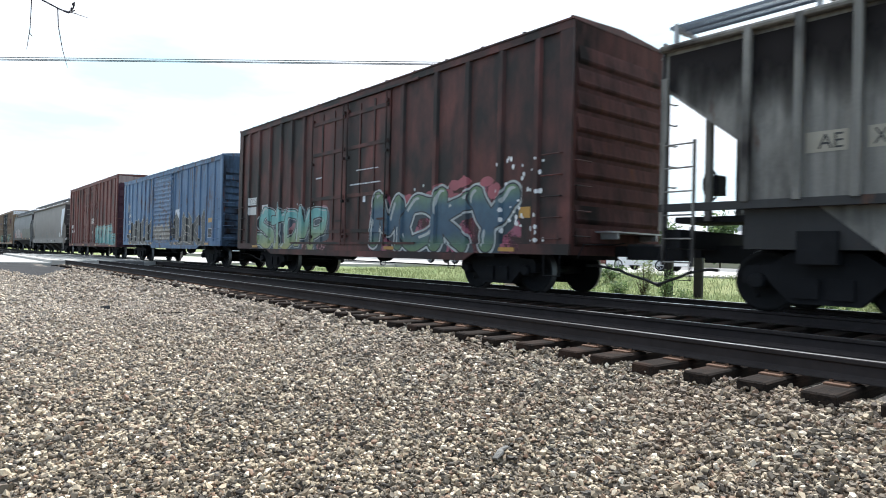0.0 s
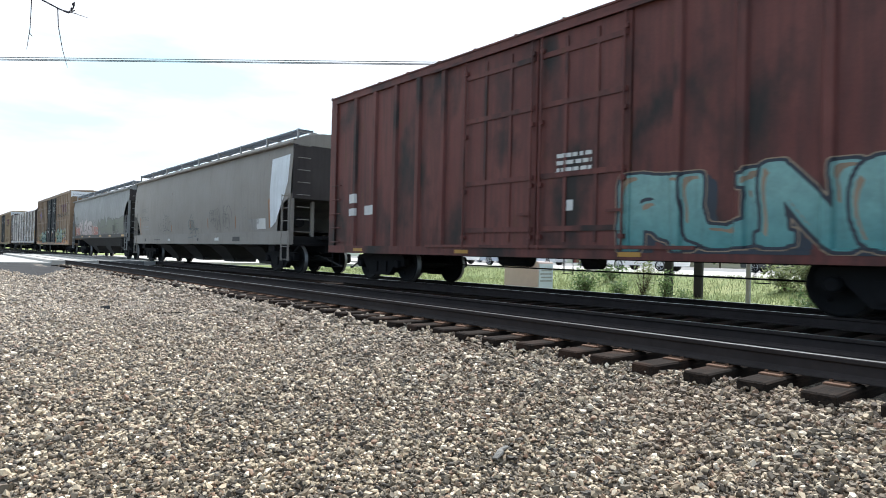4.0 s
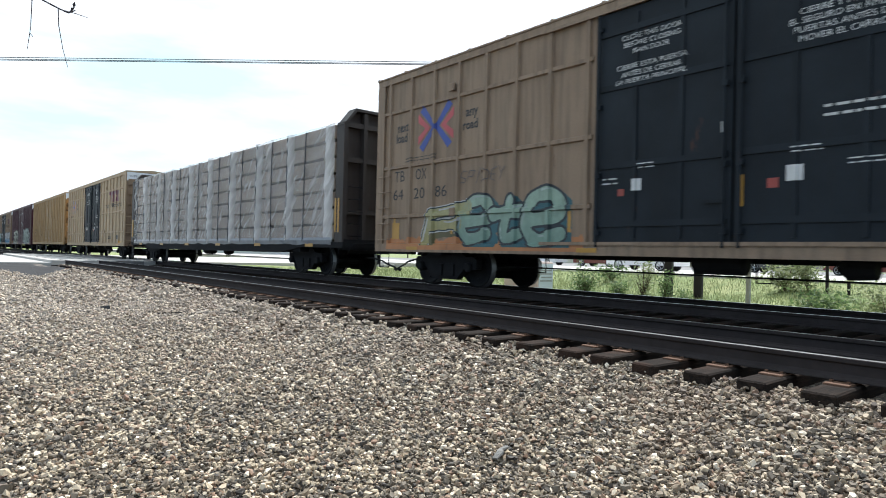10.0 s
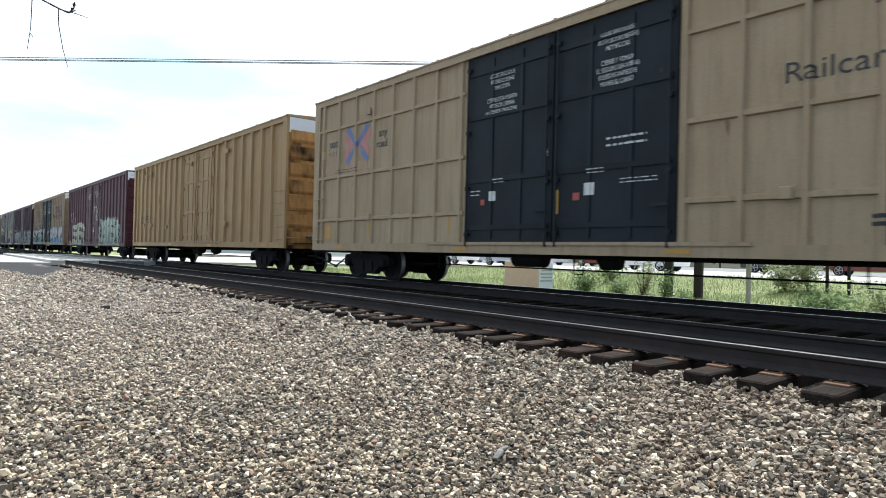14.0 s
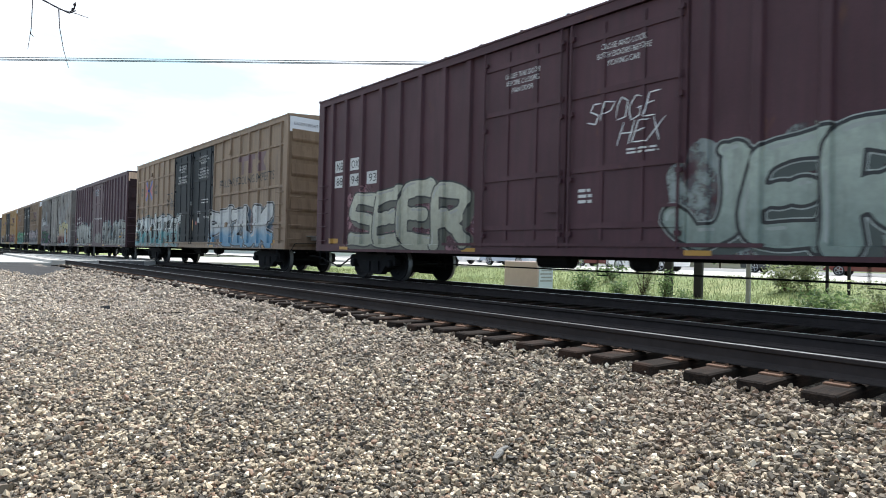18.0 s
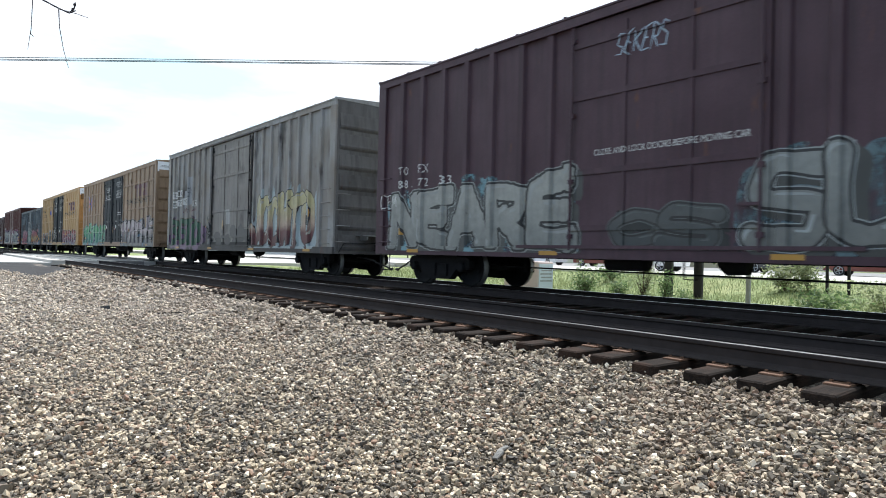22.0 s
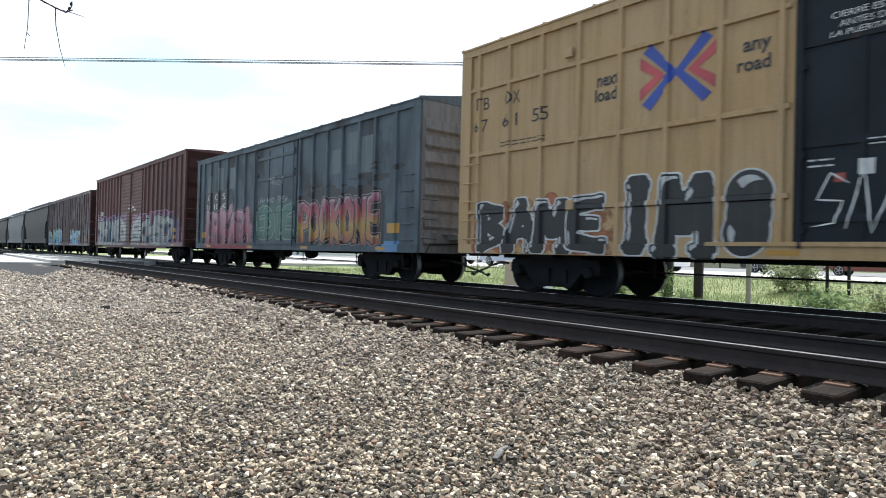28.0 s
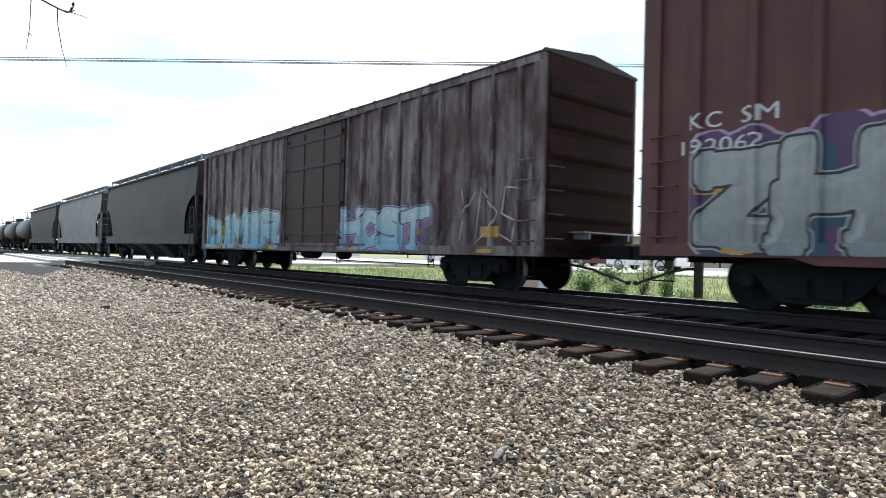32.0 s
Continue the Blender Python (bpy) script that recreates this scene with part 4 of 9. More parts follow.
# ------------------------------------------------------------------ grass and bushes beyond the tracks
def grass():
    rnd = np.random.default_rng(4)
    k = 64000
    x, y = rnd.uniform(-34, 6, k), 13.2 + 13.6 * rnd.random(k) ** 1.2
    h = rnd.uniform(0.04, 0.17, k) * (0.7 + 0.9 * np.array([max(0, 0.6 + noise.noise((a * 0.4, b * 0.4, 1))) for a, b in zip(x, y)]))
    z = np.array([ground_z(a, b) for a, b in zip(x, y)])
    ang, wd = rnd.uniform(0, 2 * pi, k), rnd.uniform(0.010, 0.024, k)
    lx, ly = rnd.normal(0, 0.35, k) * h, rnd.normal(0, 0.35, k) * h
    v = np.empty((k, 3, 3), dtype=np.float32)
    v[:, 0] = np.stack([x - np.cos(ang) * wd, y - np.sin(ang) * wd, z - 0.03], 1)
    v[:, 1] = np.stack([x + np.cos(ang) * wd, y + np.sin(ang) * wd, z - 0.03], 1)
    v[:, 2] = np.stack([x + lx, y + ly, z + h], 1)
    me = bpy.data.meshes.new("grass")
    me.from_pydata(v.reshape(-1, 3).tolist(), [], (np.arange(3 * k).reshape(k, 3)).tolist())
    me.materials.append(leaf_mat("grass_blades", (0.105, 0.135, 0.055), (0.25, 0.275, 0.135)))
    tagged(new("grass", me), "tall bright green roadside grass and weeds", "grass", kind="stuff")


grass()
LEAF_A = leaf_mat("bush_leaves", (0.055, 0.095, 0.035), (0.16, 0.22, 0.09))
LEAF_B = leaf_mat("pale_leaves", (0.14, 0.175, 0.08), (0.34, 0.36, 0.21))
M_BARK = plain("bark", (0.09, 0.065, 0.045), 0.9, 0.3, 10)


def bush(x, y, h, w, leaves, seed, mat=None, name="bush", label="leafy green roadside bush", leaf=0.06, trunk=0.0):
    q = random.Random(seed)
    z0 = ground_z(x, y)
    t = thing(name, label, "tree" if name == "tree" else "bush", at=pose(x, y, z0))
    st, lf = MB(), MB()
    tips = []
    for i in range(9):
        a, r = q.uniform(0, 2 * pi), w * q.uniform(0.15, 0.8)
        top = Vector((cos(a) * r, sin(a) * r, trunk + (h - trunk) * q.uniform(0.45, 0.95)))
        mid = Vector((cos(a) * r * 0.35, sin(a) * r * 0.35, trunk + (top.z - trunk) * 0.45))
        st.tube([(0, 0, -0.05), (0, 0, max(0.05, trunk)), mid, top], [0.02 * h + 0.01, 0.016 * h + 0.008, 0.012 * h, 0.004 * h], 5)
        tips += [mid, top, (mid + top) / 2]
    for i in range(leaves):
        c = q.choice(tips) + Vector((q.gauss(0, 0.22 * w), q.gauss(0, 0.22 * w), q.gauss(0, 0.13 * h)))
        if c.z < 0.02:
            c.z = q.uniform(0.03, 0.3 * h)
        u = Vector((q.gauss(0, 1), q.gauss(0, 1), q.gauss(0, 0.6))).normalized()
        k = u.cross(Vector((q.gauss(0, 1), q.gauss(0, 1), q.gauss(0, 1)))).normalized()
        s = leaf * q.uniform(0.6, 1.5)
        lf.add([c - u * s, c + k * s * 0.45, c + u * s, c - k * s * 0.45], [(0, 1, 2, 3)])
    part("stem", st, M_BARK, t)
    part("crown", lf, mat or LEAF_A, t)
    return t


bush(-13.85, 18.0, 1.22, 0.55, 1000, 1, leaf=0.045)
bush(-14.6, 18.9, 0.85, 0.5, 600, 2, leaf=0.045)
bush(-12.75, 18.4, 0.65, 0.42, 500, 12, leaf=0.045)
bush(-11.85, 18.5, 1.5, 0.42, 900, 3, LEAF_B, label="spindly pale green roadside shrub", leaf=0.04)
bush(-11.3, 18.9, 1.05, 0.42, 500, 4, leaf=0.045)
bush(-10.2, 18.0, 0.55, 0.4, 300, 13, leaf=0.04)
bush(-9.6, 24.0, 1.3, 0.8, 1100, 5, LEAF_B, label="dry pale shrub with feathery leaves")
bush(-8.9, 24.2, 1.15, 0.7, 800, 6, LEAF_B, label="dry pale shrub with feathery leaves")
bush(-6.6, 18.6, 0.75, 0.9, 700, 7)
bush(-5.4, 20.0, 1.0, 1.0, 800, 8, LEAF_B, label="tall yellow-green roadside weeds")
bush(-4.2, 19.0, 0.9, 0.9, 700, 9, LEAF_B, label="tall yellow-green roadside weeds")
bush(-17.0, 24.0, 0.7, 0.9, 500, 10)
for i, (x, y, h) in enumerate(((-52, 70, 6.5), (-44, 74, 5.5), (-36, 72, 6.0), (-60, 66, 5.0), (-25, 78, 5.5), (-72, 60, 6.0), (-16, 80, 5.0), (-84, 62, 6.5), (-100, 50, 6), (-30, 76, 4.5))):
    bush(x, y, h, h * 0.45, 1100, 40 + i, None, "tree", "green broadleaf tree far beyond the road", 0.28, h * 0.3)

# posts, sign frame and utility cabinet on the verge beyond the train
def post(x, y, h, w, mat, name, label, category):
    mb = MB()
    mb.cbox(-w / 2, w / 2, -w / 2, w / 2, -0.25, h, w * 0.12)
    return solid(name, mb, mat, label, category, at=pose(x, y, ground_z(x, y), 0, 0, 12))


post(-12.4, 21.0, 1.5, 0.27, M_POST, "wooden_post", "thick dark weathered wooden post standing in the grass", "post")
post(-11.15, 20.8, 1.5, 0.27, M_POST, "wooden_post", "thick dark weathered wooden post standing in the grass", "post")
post(-8.3, 18.3, 2.1, 0.12, M_GALV, "steel_post", "thin grey galvanised steel post standing in the grass", "post")
sg = thing("sign", "small blue roadside sign board on two dark posts", "sign", at=pose(-7.88, 24.0, -0.45))
for dx in (-0.33, 0.33):
    p = MB()
    p.cbox(dx - 0.04, dx + 0.04, -0.05, 0.05, -0.4, 1.95, 0.008)
    part("post", p, M_POST, sg)
p = MB()
p.cbox(-0.285, 0.285, -0.02, 0.02, 1.22, 1.52, 0.006)
part("board", p, plain("sign_blue", (0.03, 0.11, 0.28), 0.5, 0.15), sg, "faded blue sign board")
p = MB()
p.cbox(-0.285, 0.285, -0.02, 0.02, 1.54, 1.90, 0.006)
part("board", p, plain("sign_green", (0.02, 0.16, 0.12), 0.5, 0.15), sg, "faded green sign board")

cb = thing("utility_cabinet", "pinkish concrete equipment box with a pale metal door beside the track", "utility cabinet", at=pose(-15.27, 16.6, -0.66))
p = MB()
p.cbox(-0.81, 0.81, -0.4, 0.4, 0, 1.24, 0.03)
part("body", p, plain("cabinet_concrete", (0.66, 0.53, 0.50), 0.85, 0.12, 5), cb)
p = MB()
p.cbox(0.813, 0.84, -0.36, 0.36, 0.06, 1.16, 0.01)
part("door", p, plain("cabinet_door", (0.55, 0.60, 0.66), 0.5, 0.1, 5), cb, "pale blue-grey metal door")
p = MB()
for i in range(4):
    p.box(0.838, 0.844, -0.3 + 0.05 * (i % 2), 0.3, 0.55 + 0.12 * i, 0.60 + 0.12 * i)
part("notice", p, M_GALV, cb, "grey lines of an unreadable notice")

# litter on the gravel: a dead stick, a dark scrap of rubber and a curl of grey bark
st = MB()
st.tube([(-0.20, -0.24, 0.0), (-0.08, -0.09, 0.015), (0.03, 0.03, 0.02), (0.13, 0.20, 0.012)], [0.016, 0.014, 0.012, 0.007], 6)
st.tube([(0.03, 0.03, 0.02), (0.07, 0.12, 0.04), (0.06, 0.18, 0.05)], [0.009, 0.006, 0.003], 5)
solid("stick", st, plain("dead_wood", (0.035, 0.028, 0.022), 0.9, 0.3, 20), "dark dead stick lying on the gravel", "stick", at=pose(-11.2, 3.38, ground_z(-11.2, 3.38) + 0.03))
sc = MB()
ring = [(0.16 * cos(a) * (1 + 0.3 * sin(3 * a)), 0.11 * sin(a) * (1 + 0.25 * cos(2 * a))) for a in [2 * pi * i / 12 for i in range(12)]]
sc.v = [(x, y, 0.0) for x, y in ring] + [(x * 0.8, y * 0.8, 0.05 + 0.02 * sin(5 * x)) for x, y in ring]
sc.f = [(i, (i + 1) % 12, 12 + (i + 1) % 12, 12 + i) for i in range(12)] + [tuple(range(12, 24)), tuple(range(11, -1, -1))]
sc.m = [0] * len(sc.f)
solid("rubber_scrap", sc, M_RUBBER, "dark scrap of torn rubber lying on the gravel", "scrap", at=pose(-12.75, 2.58, ground_z(-12.75, 2.58) + 0.025))
bk_ = MB()
for off in (-0.010, 0.0, 0.009):
    bk_.tube([(off, -0.10, 0.01), (off * 1.4 + 0.01, -0.04, 0.03), (off * 0.4 - 0.014, 0.03, 0.02), (off * 1.2 + 0.008, 0.09, 0.03)], [0.006, 0.011, 0.010, 0.005], 6)
solid("bark_curl", bk_, plain("grey_bark", (0.17, 0.16, 0.145), 0.85, 0.3, 40), "twisted curl of pale grey dead bark on the gravel", "bark", at=pose(-2.52, 2.55, ground_z(-2.52, 2.55) + 0.028, 0, 0, 25))

# overhead cables crossing the tracks at a slant, above the train
def cable(offset, z, sag):
    a, b = Vector((-33, 2.35, 0)), Vector((-8.2, 29.7, 0))
    d = (b - a).normalized()
    nrm = Vector((-d.y, d.x, 0))
    mb = MB()
    s0, s1 = -110, 150
    pts = []
    for i in range(41):
        s = s0 + (s1 - s0) * i / 40
        p = a + d * s + nrm * offset
        pts.append((p.x, p.y, z + sag * ((s - 20) / 130) ** 2))
    mb.tube(pts, 0.016, 5)
    solid("power_cable", mb, M_RUBBER, "thin dark overhead power cable", "cable", "overhead cables")


cable(0.0, 8.74, 0.3)
cable(0.12, 8.70, 0.3)
cable(0.38, 8.74, 0.15)

# dry twig hanging in from above, close to the lens
tw = thing("twig", "bare dangling tree twig with two small curled leaves", "twig", at=Matrix.Translation(EYE))
def twig_point(u, v, d):
    """A point by its slope to the right and up from the line of sight, d metres off."""
    m = look(EYE, AIM, 1.4047).to_3x3()
    return m @ Vector((u * d, v * d, -d))


mb = MB()
D = 1.9
M_TWIG = plain("twig_bark", (0.05, 0.042, 0.05), 0.8, 0.3, 40)
for pts, r0, r1 in ((((-0.73, 0.62), (-0.665, 0.47), (-0.641, 0.398), (-0.6125, 0.383), (-0.597, 0.376), (-0.586, 0.380)), 0.0040, 0.0016),
                    (((-0.604, 0.380), (-0.584, 0.3745), (-0.566, 0.368)), 0.0014, 0.0008),
                    (((-0.6135, 0.383), (-0.6125, 0.355), (-0.606, 0.318), (-0.598, 0.289)), 0.0016, 0.0007),
                    (((-0.656, 0.55), (-0.655, 0.40), (-0.6575, 0.352), (-0.663, 0.318)), 0.0018, 0.0007),
                    (((-0.6585, 0.344), (-0.654, 0.3385)), 0.0012, 0.0009),
                    (((-0.597, 0.376), (-0.589, 0.384), (-0.5875, 0.390)), 0.0013, 0.0010)):
    k = len(pts)
    mb.tube([twig_point(a, b, D) for a, b in pts], [r0 + (r1 - r0) * i / (k - 1) for i in range(k)], 6)
part("stem", mb, M_TWIG, tw)
for u, v, s, a in ((-0.5905, 0.3815, 0.0085, 0.5), (-0.5875, 0.3885, 0.0085, 1.2)):
    c, m = twig_point(u, v, D), look(EYE, AIM, 1.4047).to_3x3()
    ux, vy, dz = m @ Vector((cos(a), sin(a), 0.3)), m @ Vector((-sin(a), cos(a), 0.3)), m @ Vector((0, 0, 1))
    lf = MB()
    lf.add([c - ux * s, c + vy * s * 0.55 + dz * 0.003, c + ux * s * 1.2, c - vy * s * 0.55 + dz * 0.003, c - dz * 0.003], [(0, 4, 1), (1, 4, 2), (2, 4, 3), (3, 4, 0), (0, 1, 2, 3)])
    part("leaf", lf, M_TWIG, tw)

# ------------------------------------------------------------------ running gear, shared by all cars
HALF_W = 1.514
WHEEL_R = 0.457
TRAIN, WHEELS = [], []     # (car, its place in the train), wheelsets to turn


def wheelset_mesh():
    mb = MB()
    for s in (-1, 1):
        c = s * 0.7525
        prof = [(c - s * 0.065, 0.10), (c - s * 0.065, 0.22), (c - s * 0.02, 0.36), (c - s * 0.07, 0.40), (c - s * 0.07, WHEEL_R + 0.026), (c - s * 0.042, WHEEL_R + 0.026),
                (c - s * 0.030, WHEEL_R + 0.002), (c + s * 0.065, WHEEL_R - 0.002), (c + s * 0.065, 0.39), (c + s * 0.015, 0.355), (c + s * 0.03, 0.2), (c + s * 0.075, 0.13), (c + s * 0.075, 0.09)]
        mb.lathe(prof, (0, 0, 0), 32, [0, 0, 0, 0, 0, 1, 1, 0, 0, 0, 0, 0])
        # three raised bosses on the plate, so that turning shows
        for k in range(3):
            a = 2 * pi * k / 3
            mb.box(0.26 * cos(a) - 0.03, 0.26 * cos(a) + 0.03, c - 0.05, c + 0.055, 0.26 * sin(a) - 0.03, 0.26 * sin(a) + 0.03)
    mb.lathe([(-1.0, 0.0), (-1.0, 0.085), (1.0, 0.085), (1.0, 0.0)], (0, 0, 0), 14)
    return mb.mesh("wheelset", [M_WHEEL, M_TREAD], True)


def side_frame_mesh():
    """Cast side frame: arched top, window for the springs, bearing pedestals at both ends."""
    mb = MB()
    top = [(-1.12, 0.60), (-1.06, 0.68), (-0.72, 0.70), (-0.45, 0.88), (0.45, 0.88), (0.72, 0.70), (1.06, 0.68), (1.12, 0.60)]
    low = [(1.12, 0.42), (0.98, 0.40), (0.96, 0.56), (0.80, 0.56), (0.74, 0.46), (0.44, 0.16), (-0.44, 0.16), (-0.74, 0.46), (-0.80, 0.56), (-0.96, 0.56), (-0.98, 0.40), (-1.12, 0.42)]
    out = top + low
    mb.prism(out[::-1], 1, -0.09, 0.09)
    mb.box(-0.38, -0.05, -0.14, -0.095, 0.24, 0.52)
    mb.box(0.05, 0.38, -0.14, -0.095, 0.24, 0.52)
    for s in (-1, 1):
        mb.lathe([(-0.18, 0.0), (-0.18, 0.09), (-0.15, 0.115), (0.05, 0.115)], (0.889 * s, 0, WHEEL_R), 14)
    return mb.mesh("side_frame", [M_BLACK])


def bolster_mesh():
    mb = MB()
    mb.box(-0.2, 0.2, -0.95, 0.95, 0.36, 0.66)
    mb.lathe([(-0.2, 0.0), (-0.2, 0.01)], (0, 0, 0.7), 8)
    for s in (-1, 1):
        mb.box(0.40 * s - 0.05, 0.40 * s + 0.05, -0.8, 0.8, 0.22, 0.36)
        for k in (-1, 1):
            mb.box(0.46 * s - 0.06, 0.46 * s + 0.06, k * 0.7525 - 0.08, k * 0.7525 + 0.08, 0.25, 0.6)
    return mb.mesh("truck", [M_BLACK])


def spring_mesh():
    mb = MB()
    for x in (-0.28, -0.1, 0.1, 0.28):
        pts = [(x + 0.06 * cos(k * 1.2), 0.06 * sin(k * 1.2), 0.2 + 0.0075 * k) for k in range(28)]
        mb.tube(pts, 0.014, 4)
    return mb.mesh("spring", [M_BLACK])


ME_WHEELSET, ME_FRAME, ME_BOLSTER, ME_SPRING = wheelset_mesh(), side_frame_mesh(), bolster_mesh(), spring_mesh()


def truck(car, x):
    t = part("truck", ME_BOLSTER, None, car, "black grimy two-axle freight truck", pose(x, 0, 0))
    for s in (-1, 1):
        part("side_frame", ME_FRAME, None, t, at=pose(0, s * 1.0, 0, 0, 0, 180 if s > 0 else 0))
        part("spring", ME_SPRING, None, t, at=pose(0, s * 0.98, 0))
        w = part("wheelset", ME_WHEELSET, None, t, "steel wheels with a bright worn tread")
        w.matrix_parent_inverse = Matrix.Translation((0.889 * s, 0, WHEEL_R))
        WHEELS.append(w)


def coupler(car, x, s, gap):
    """Coupler, its shank, and the drooping air hose; s = +1 at the front end."""
    mb = MB()
    mb.box(min(x, x + s * 0.35), max(x, x + s * 0.35), -0.09, 0.09, 0.78, 0.98)
    e = x + s * gap / 2
    a, b = sorted((x + s * 0.3, e + s * 0.10))
    mb.cbox(a, b, -0.16, 0.10, 0.72, 1.02, 0.04)
    mb.cbox(min(e, e + s * 0.12), max(e, e + s * 0.12), 0.03, 0.19, 0.74, 1.0, 0.03)
    part("coupler", mb, M_BLACK, car, "black cast knuckle coupler")
    h = MB()
    pts = []
    for i in range(13):
        u = i / 12
        pts.append((x - s * 0.45 + s * (gap / 2 + 0.45) * u, -0.38 + 0.28 * u, 0.58 - 0.10 * u - 0.24 * max(0.0, u - 0.5) ** 0.8 * 1.6 + 0.02 * sin(9 * u)))
    h.tube(pts, 0.026, 7)
    h.tube([pts[-1], (pts[-1][0] + s * 0.08, pts[-1][1], pts[-1][2] + 0.02)], 0.042, 7)
    part("air_hose", h, M_RUBBER, car, "drooping black rubber brake hose")
    r = MB()
    r.tube([(x + s * 0.08, -1.35, 0.72), (x + s * 0.10, -1.2, 0.98), (x + s * 0.12, -0.3, 1.0), (x + s * 0.2, -0.05, 1.04)], 0.013, 5)
    part("uncoupling_lever", r, M_BLACK, car)


def ladder(car, side_x, y, z0, z1, n, w=0.42, mat=None, axis="x", name="ladder"):
    """Grab irons on two stiles; along the side (axis x) or across the end (axis y)."""
    r = 0.014
    for k in range(n):
        mb = MB()
        z = z0 + (z1 - z0) * k / max(1, n - 1)
        if axis == "x":
            mb.tube([(side_x - w / 2, y + 0.06, z), (side_x - w / 2, y, z), (side_x + w / 2, y, z), (side_x + w / 2, y + 0.06, z)], r, 5)
        else:
            s = 1 if side_x > 0 else -1
            mb.tube([(side_x - s * 0.06, y - w / 2, z), (side_x, y - w / 2, z), (side_x, y + w / 2, z), (side_x - s * 0.06, y + w / 2, z)], r, 5)
        part("grab_iron", mb, mat or M_BLACK, car)


def stirrup(car, x, y=-1.49, z=0.42, top=0.85):
    mb = MB()
    mb.tube([(x - 0.2, y, top), (x - 0.2, y, z), (x + 0.2, y, z), (x + 0.2, y, top)], 0.018, 5)
    part("sill_step", mb, M_BLACK, car)


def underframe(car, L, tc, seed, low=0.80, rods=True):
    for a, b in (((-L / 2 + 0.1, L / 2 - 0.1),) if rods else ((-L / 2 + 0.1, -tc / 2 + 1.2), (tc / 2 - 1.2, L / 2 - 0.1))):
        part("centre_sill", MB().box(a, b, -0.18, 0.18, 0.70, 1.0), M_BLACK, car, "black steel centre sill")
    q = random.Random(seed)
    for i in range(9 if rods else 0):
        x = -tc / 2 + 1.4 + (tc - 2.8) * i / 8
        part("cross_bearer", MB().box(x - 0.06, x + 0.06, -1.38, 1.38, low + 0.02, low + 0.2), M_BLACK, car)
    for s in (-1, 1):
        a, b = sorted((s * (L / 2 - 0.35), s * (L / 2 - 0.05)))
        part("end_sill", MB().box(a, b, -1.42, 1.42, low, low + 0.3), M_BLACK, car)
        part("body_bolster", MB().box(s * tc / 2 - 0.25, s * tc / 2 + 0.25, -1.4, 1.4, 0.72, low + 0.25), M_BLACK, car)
    if rods:
        r = MB()
        x0 = q.uniform(-1.5, -0.3)
        r.tube([(-tc / 2 + 1.0, -0.35, 0.5), (tc / 2 - 1.0, -0.35, 0.46)], 0.016, 5)
        for k in range(3):
            x = -tc / 2 + 2.2 + (tc - 4.4) * k / 2 + q.uniform(-0.3, 0.3)
            r.tube([(x - 0.12, -0.36, 0.78), (x - 0.12, -0.36, 0.40), (x + 0.12, -0.36, 0.40), (x + 0.12, -0.36, 0.78)], 0.018, 5)
        part("brake_rod", r, M_BLACK, car)
        t = MB()
        t.lathe([(-0.45, 0.0), (-0.45, 0.12), (-0.40, 0.19), (0.40, 0.19), (0.45, 0.12), (0.45, 0.0)], (0, 0, 0), 14)
        part("air_reservoir", t, M_BLACK, car, at=pose(x0, -0.7, 0.70, 0, 0, 90))
        t = MB()
        t.lathe([(-0.25, 0.0), (-0.25, 0.16), (0.1, 0.18), (0.25, 0.05), (0.25, 0.0)], (0, 0, 0), 14)
        part("brake_cylinder", t, M_BLACK, car, at=pose(x0 + 1.9, -0.6, 0.68, 0, 0, 90))


def brake_wheel(car, x, y, z, s):
    mb = MB()
    k = 20
    ring = [(x + s * 0.22, y + 0.28 * cos(2 * pi * i / k), z + 0.28 * sin(2 * pi * i / k)) for i in range(k + 1)]
    mb.tube(ring, 0.02, 6, caps=False)
    for i in range(5):
        a = 2 * pi * i / 5
        mb.tube([(x + s * 0.2, y, z), (x + s * 0.22, y + 0.28 * cos(a), z + 0.28 * sin(a))], 0.014, 5)
    mb.box(min(x, x + s * 0.2), max(x, x + s * 0.2), y - 0.14, y + 0.14, z - 0.2, z + 0.16)
    part("brake_wheel", mb, M_BLACK, car, "black spoked hand brake wheel")


def begin(name, label, centre, L, seed, tc, gap=1.9, sill=0.8, rods=True, under=True):
    car = thing(name, label, "freight car", "cars of the freight train", at=pose(centre, TRACK_B, 0))
    TRAIN.append((car, centre))
    truck(car, tc / 2)
    truck(car, -tc / 2)
    if under:
        underframe(car, L, tc, seed, sill, rods)
    for s in (-1, 1):
        coupler(car, s * L / 2, s, gap)
    return car

# ------------------------------------------------------------------ boxcars
POSTS, DULL = {}, {}


def dull(mat):
    """The same paint with its sheen taken out, for the end walls."""
    if mat.name not in DULL:
        DULL[mat.name] = mat.copy()
        DULL[mat.name].node_tree.nodes["Principled BSDF"].inputs["Specular IOR Level"].default_value = 0.03
    return DULL[mat.name]


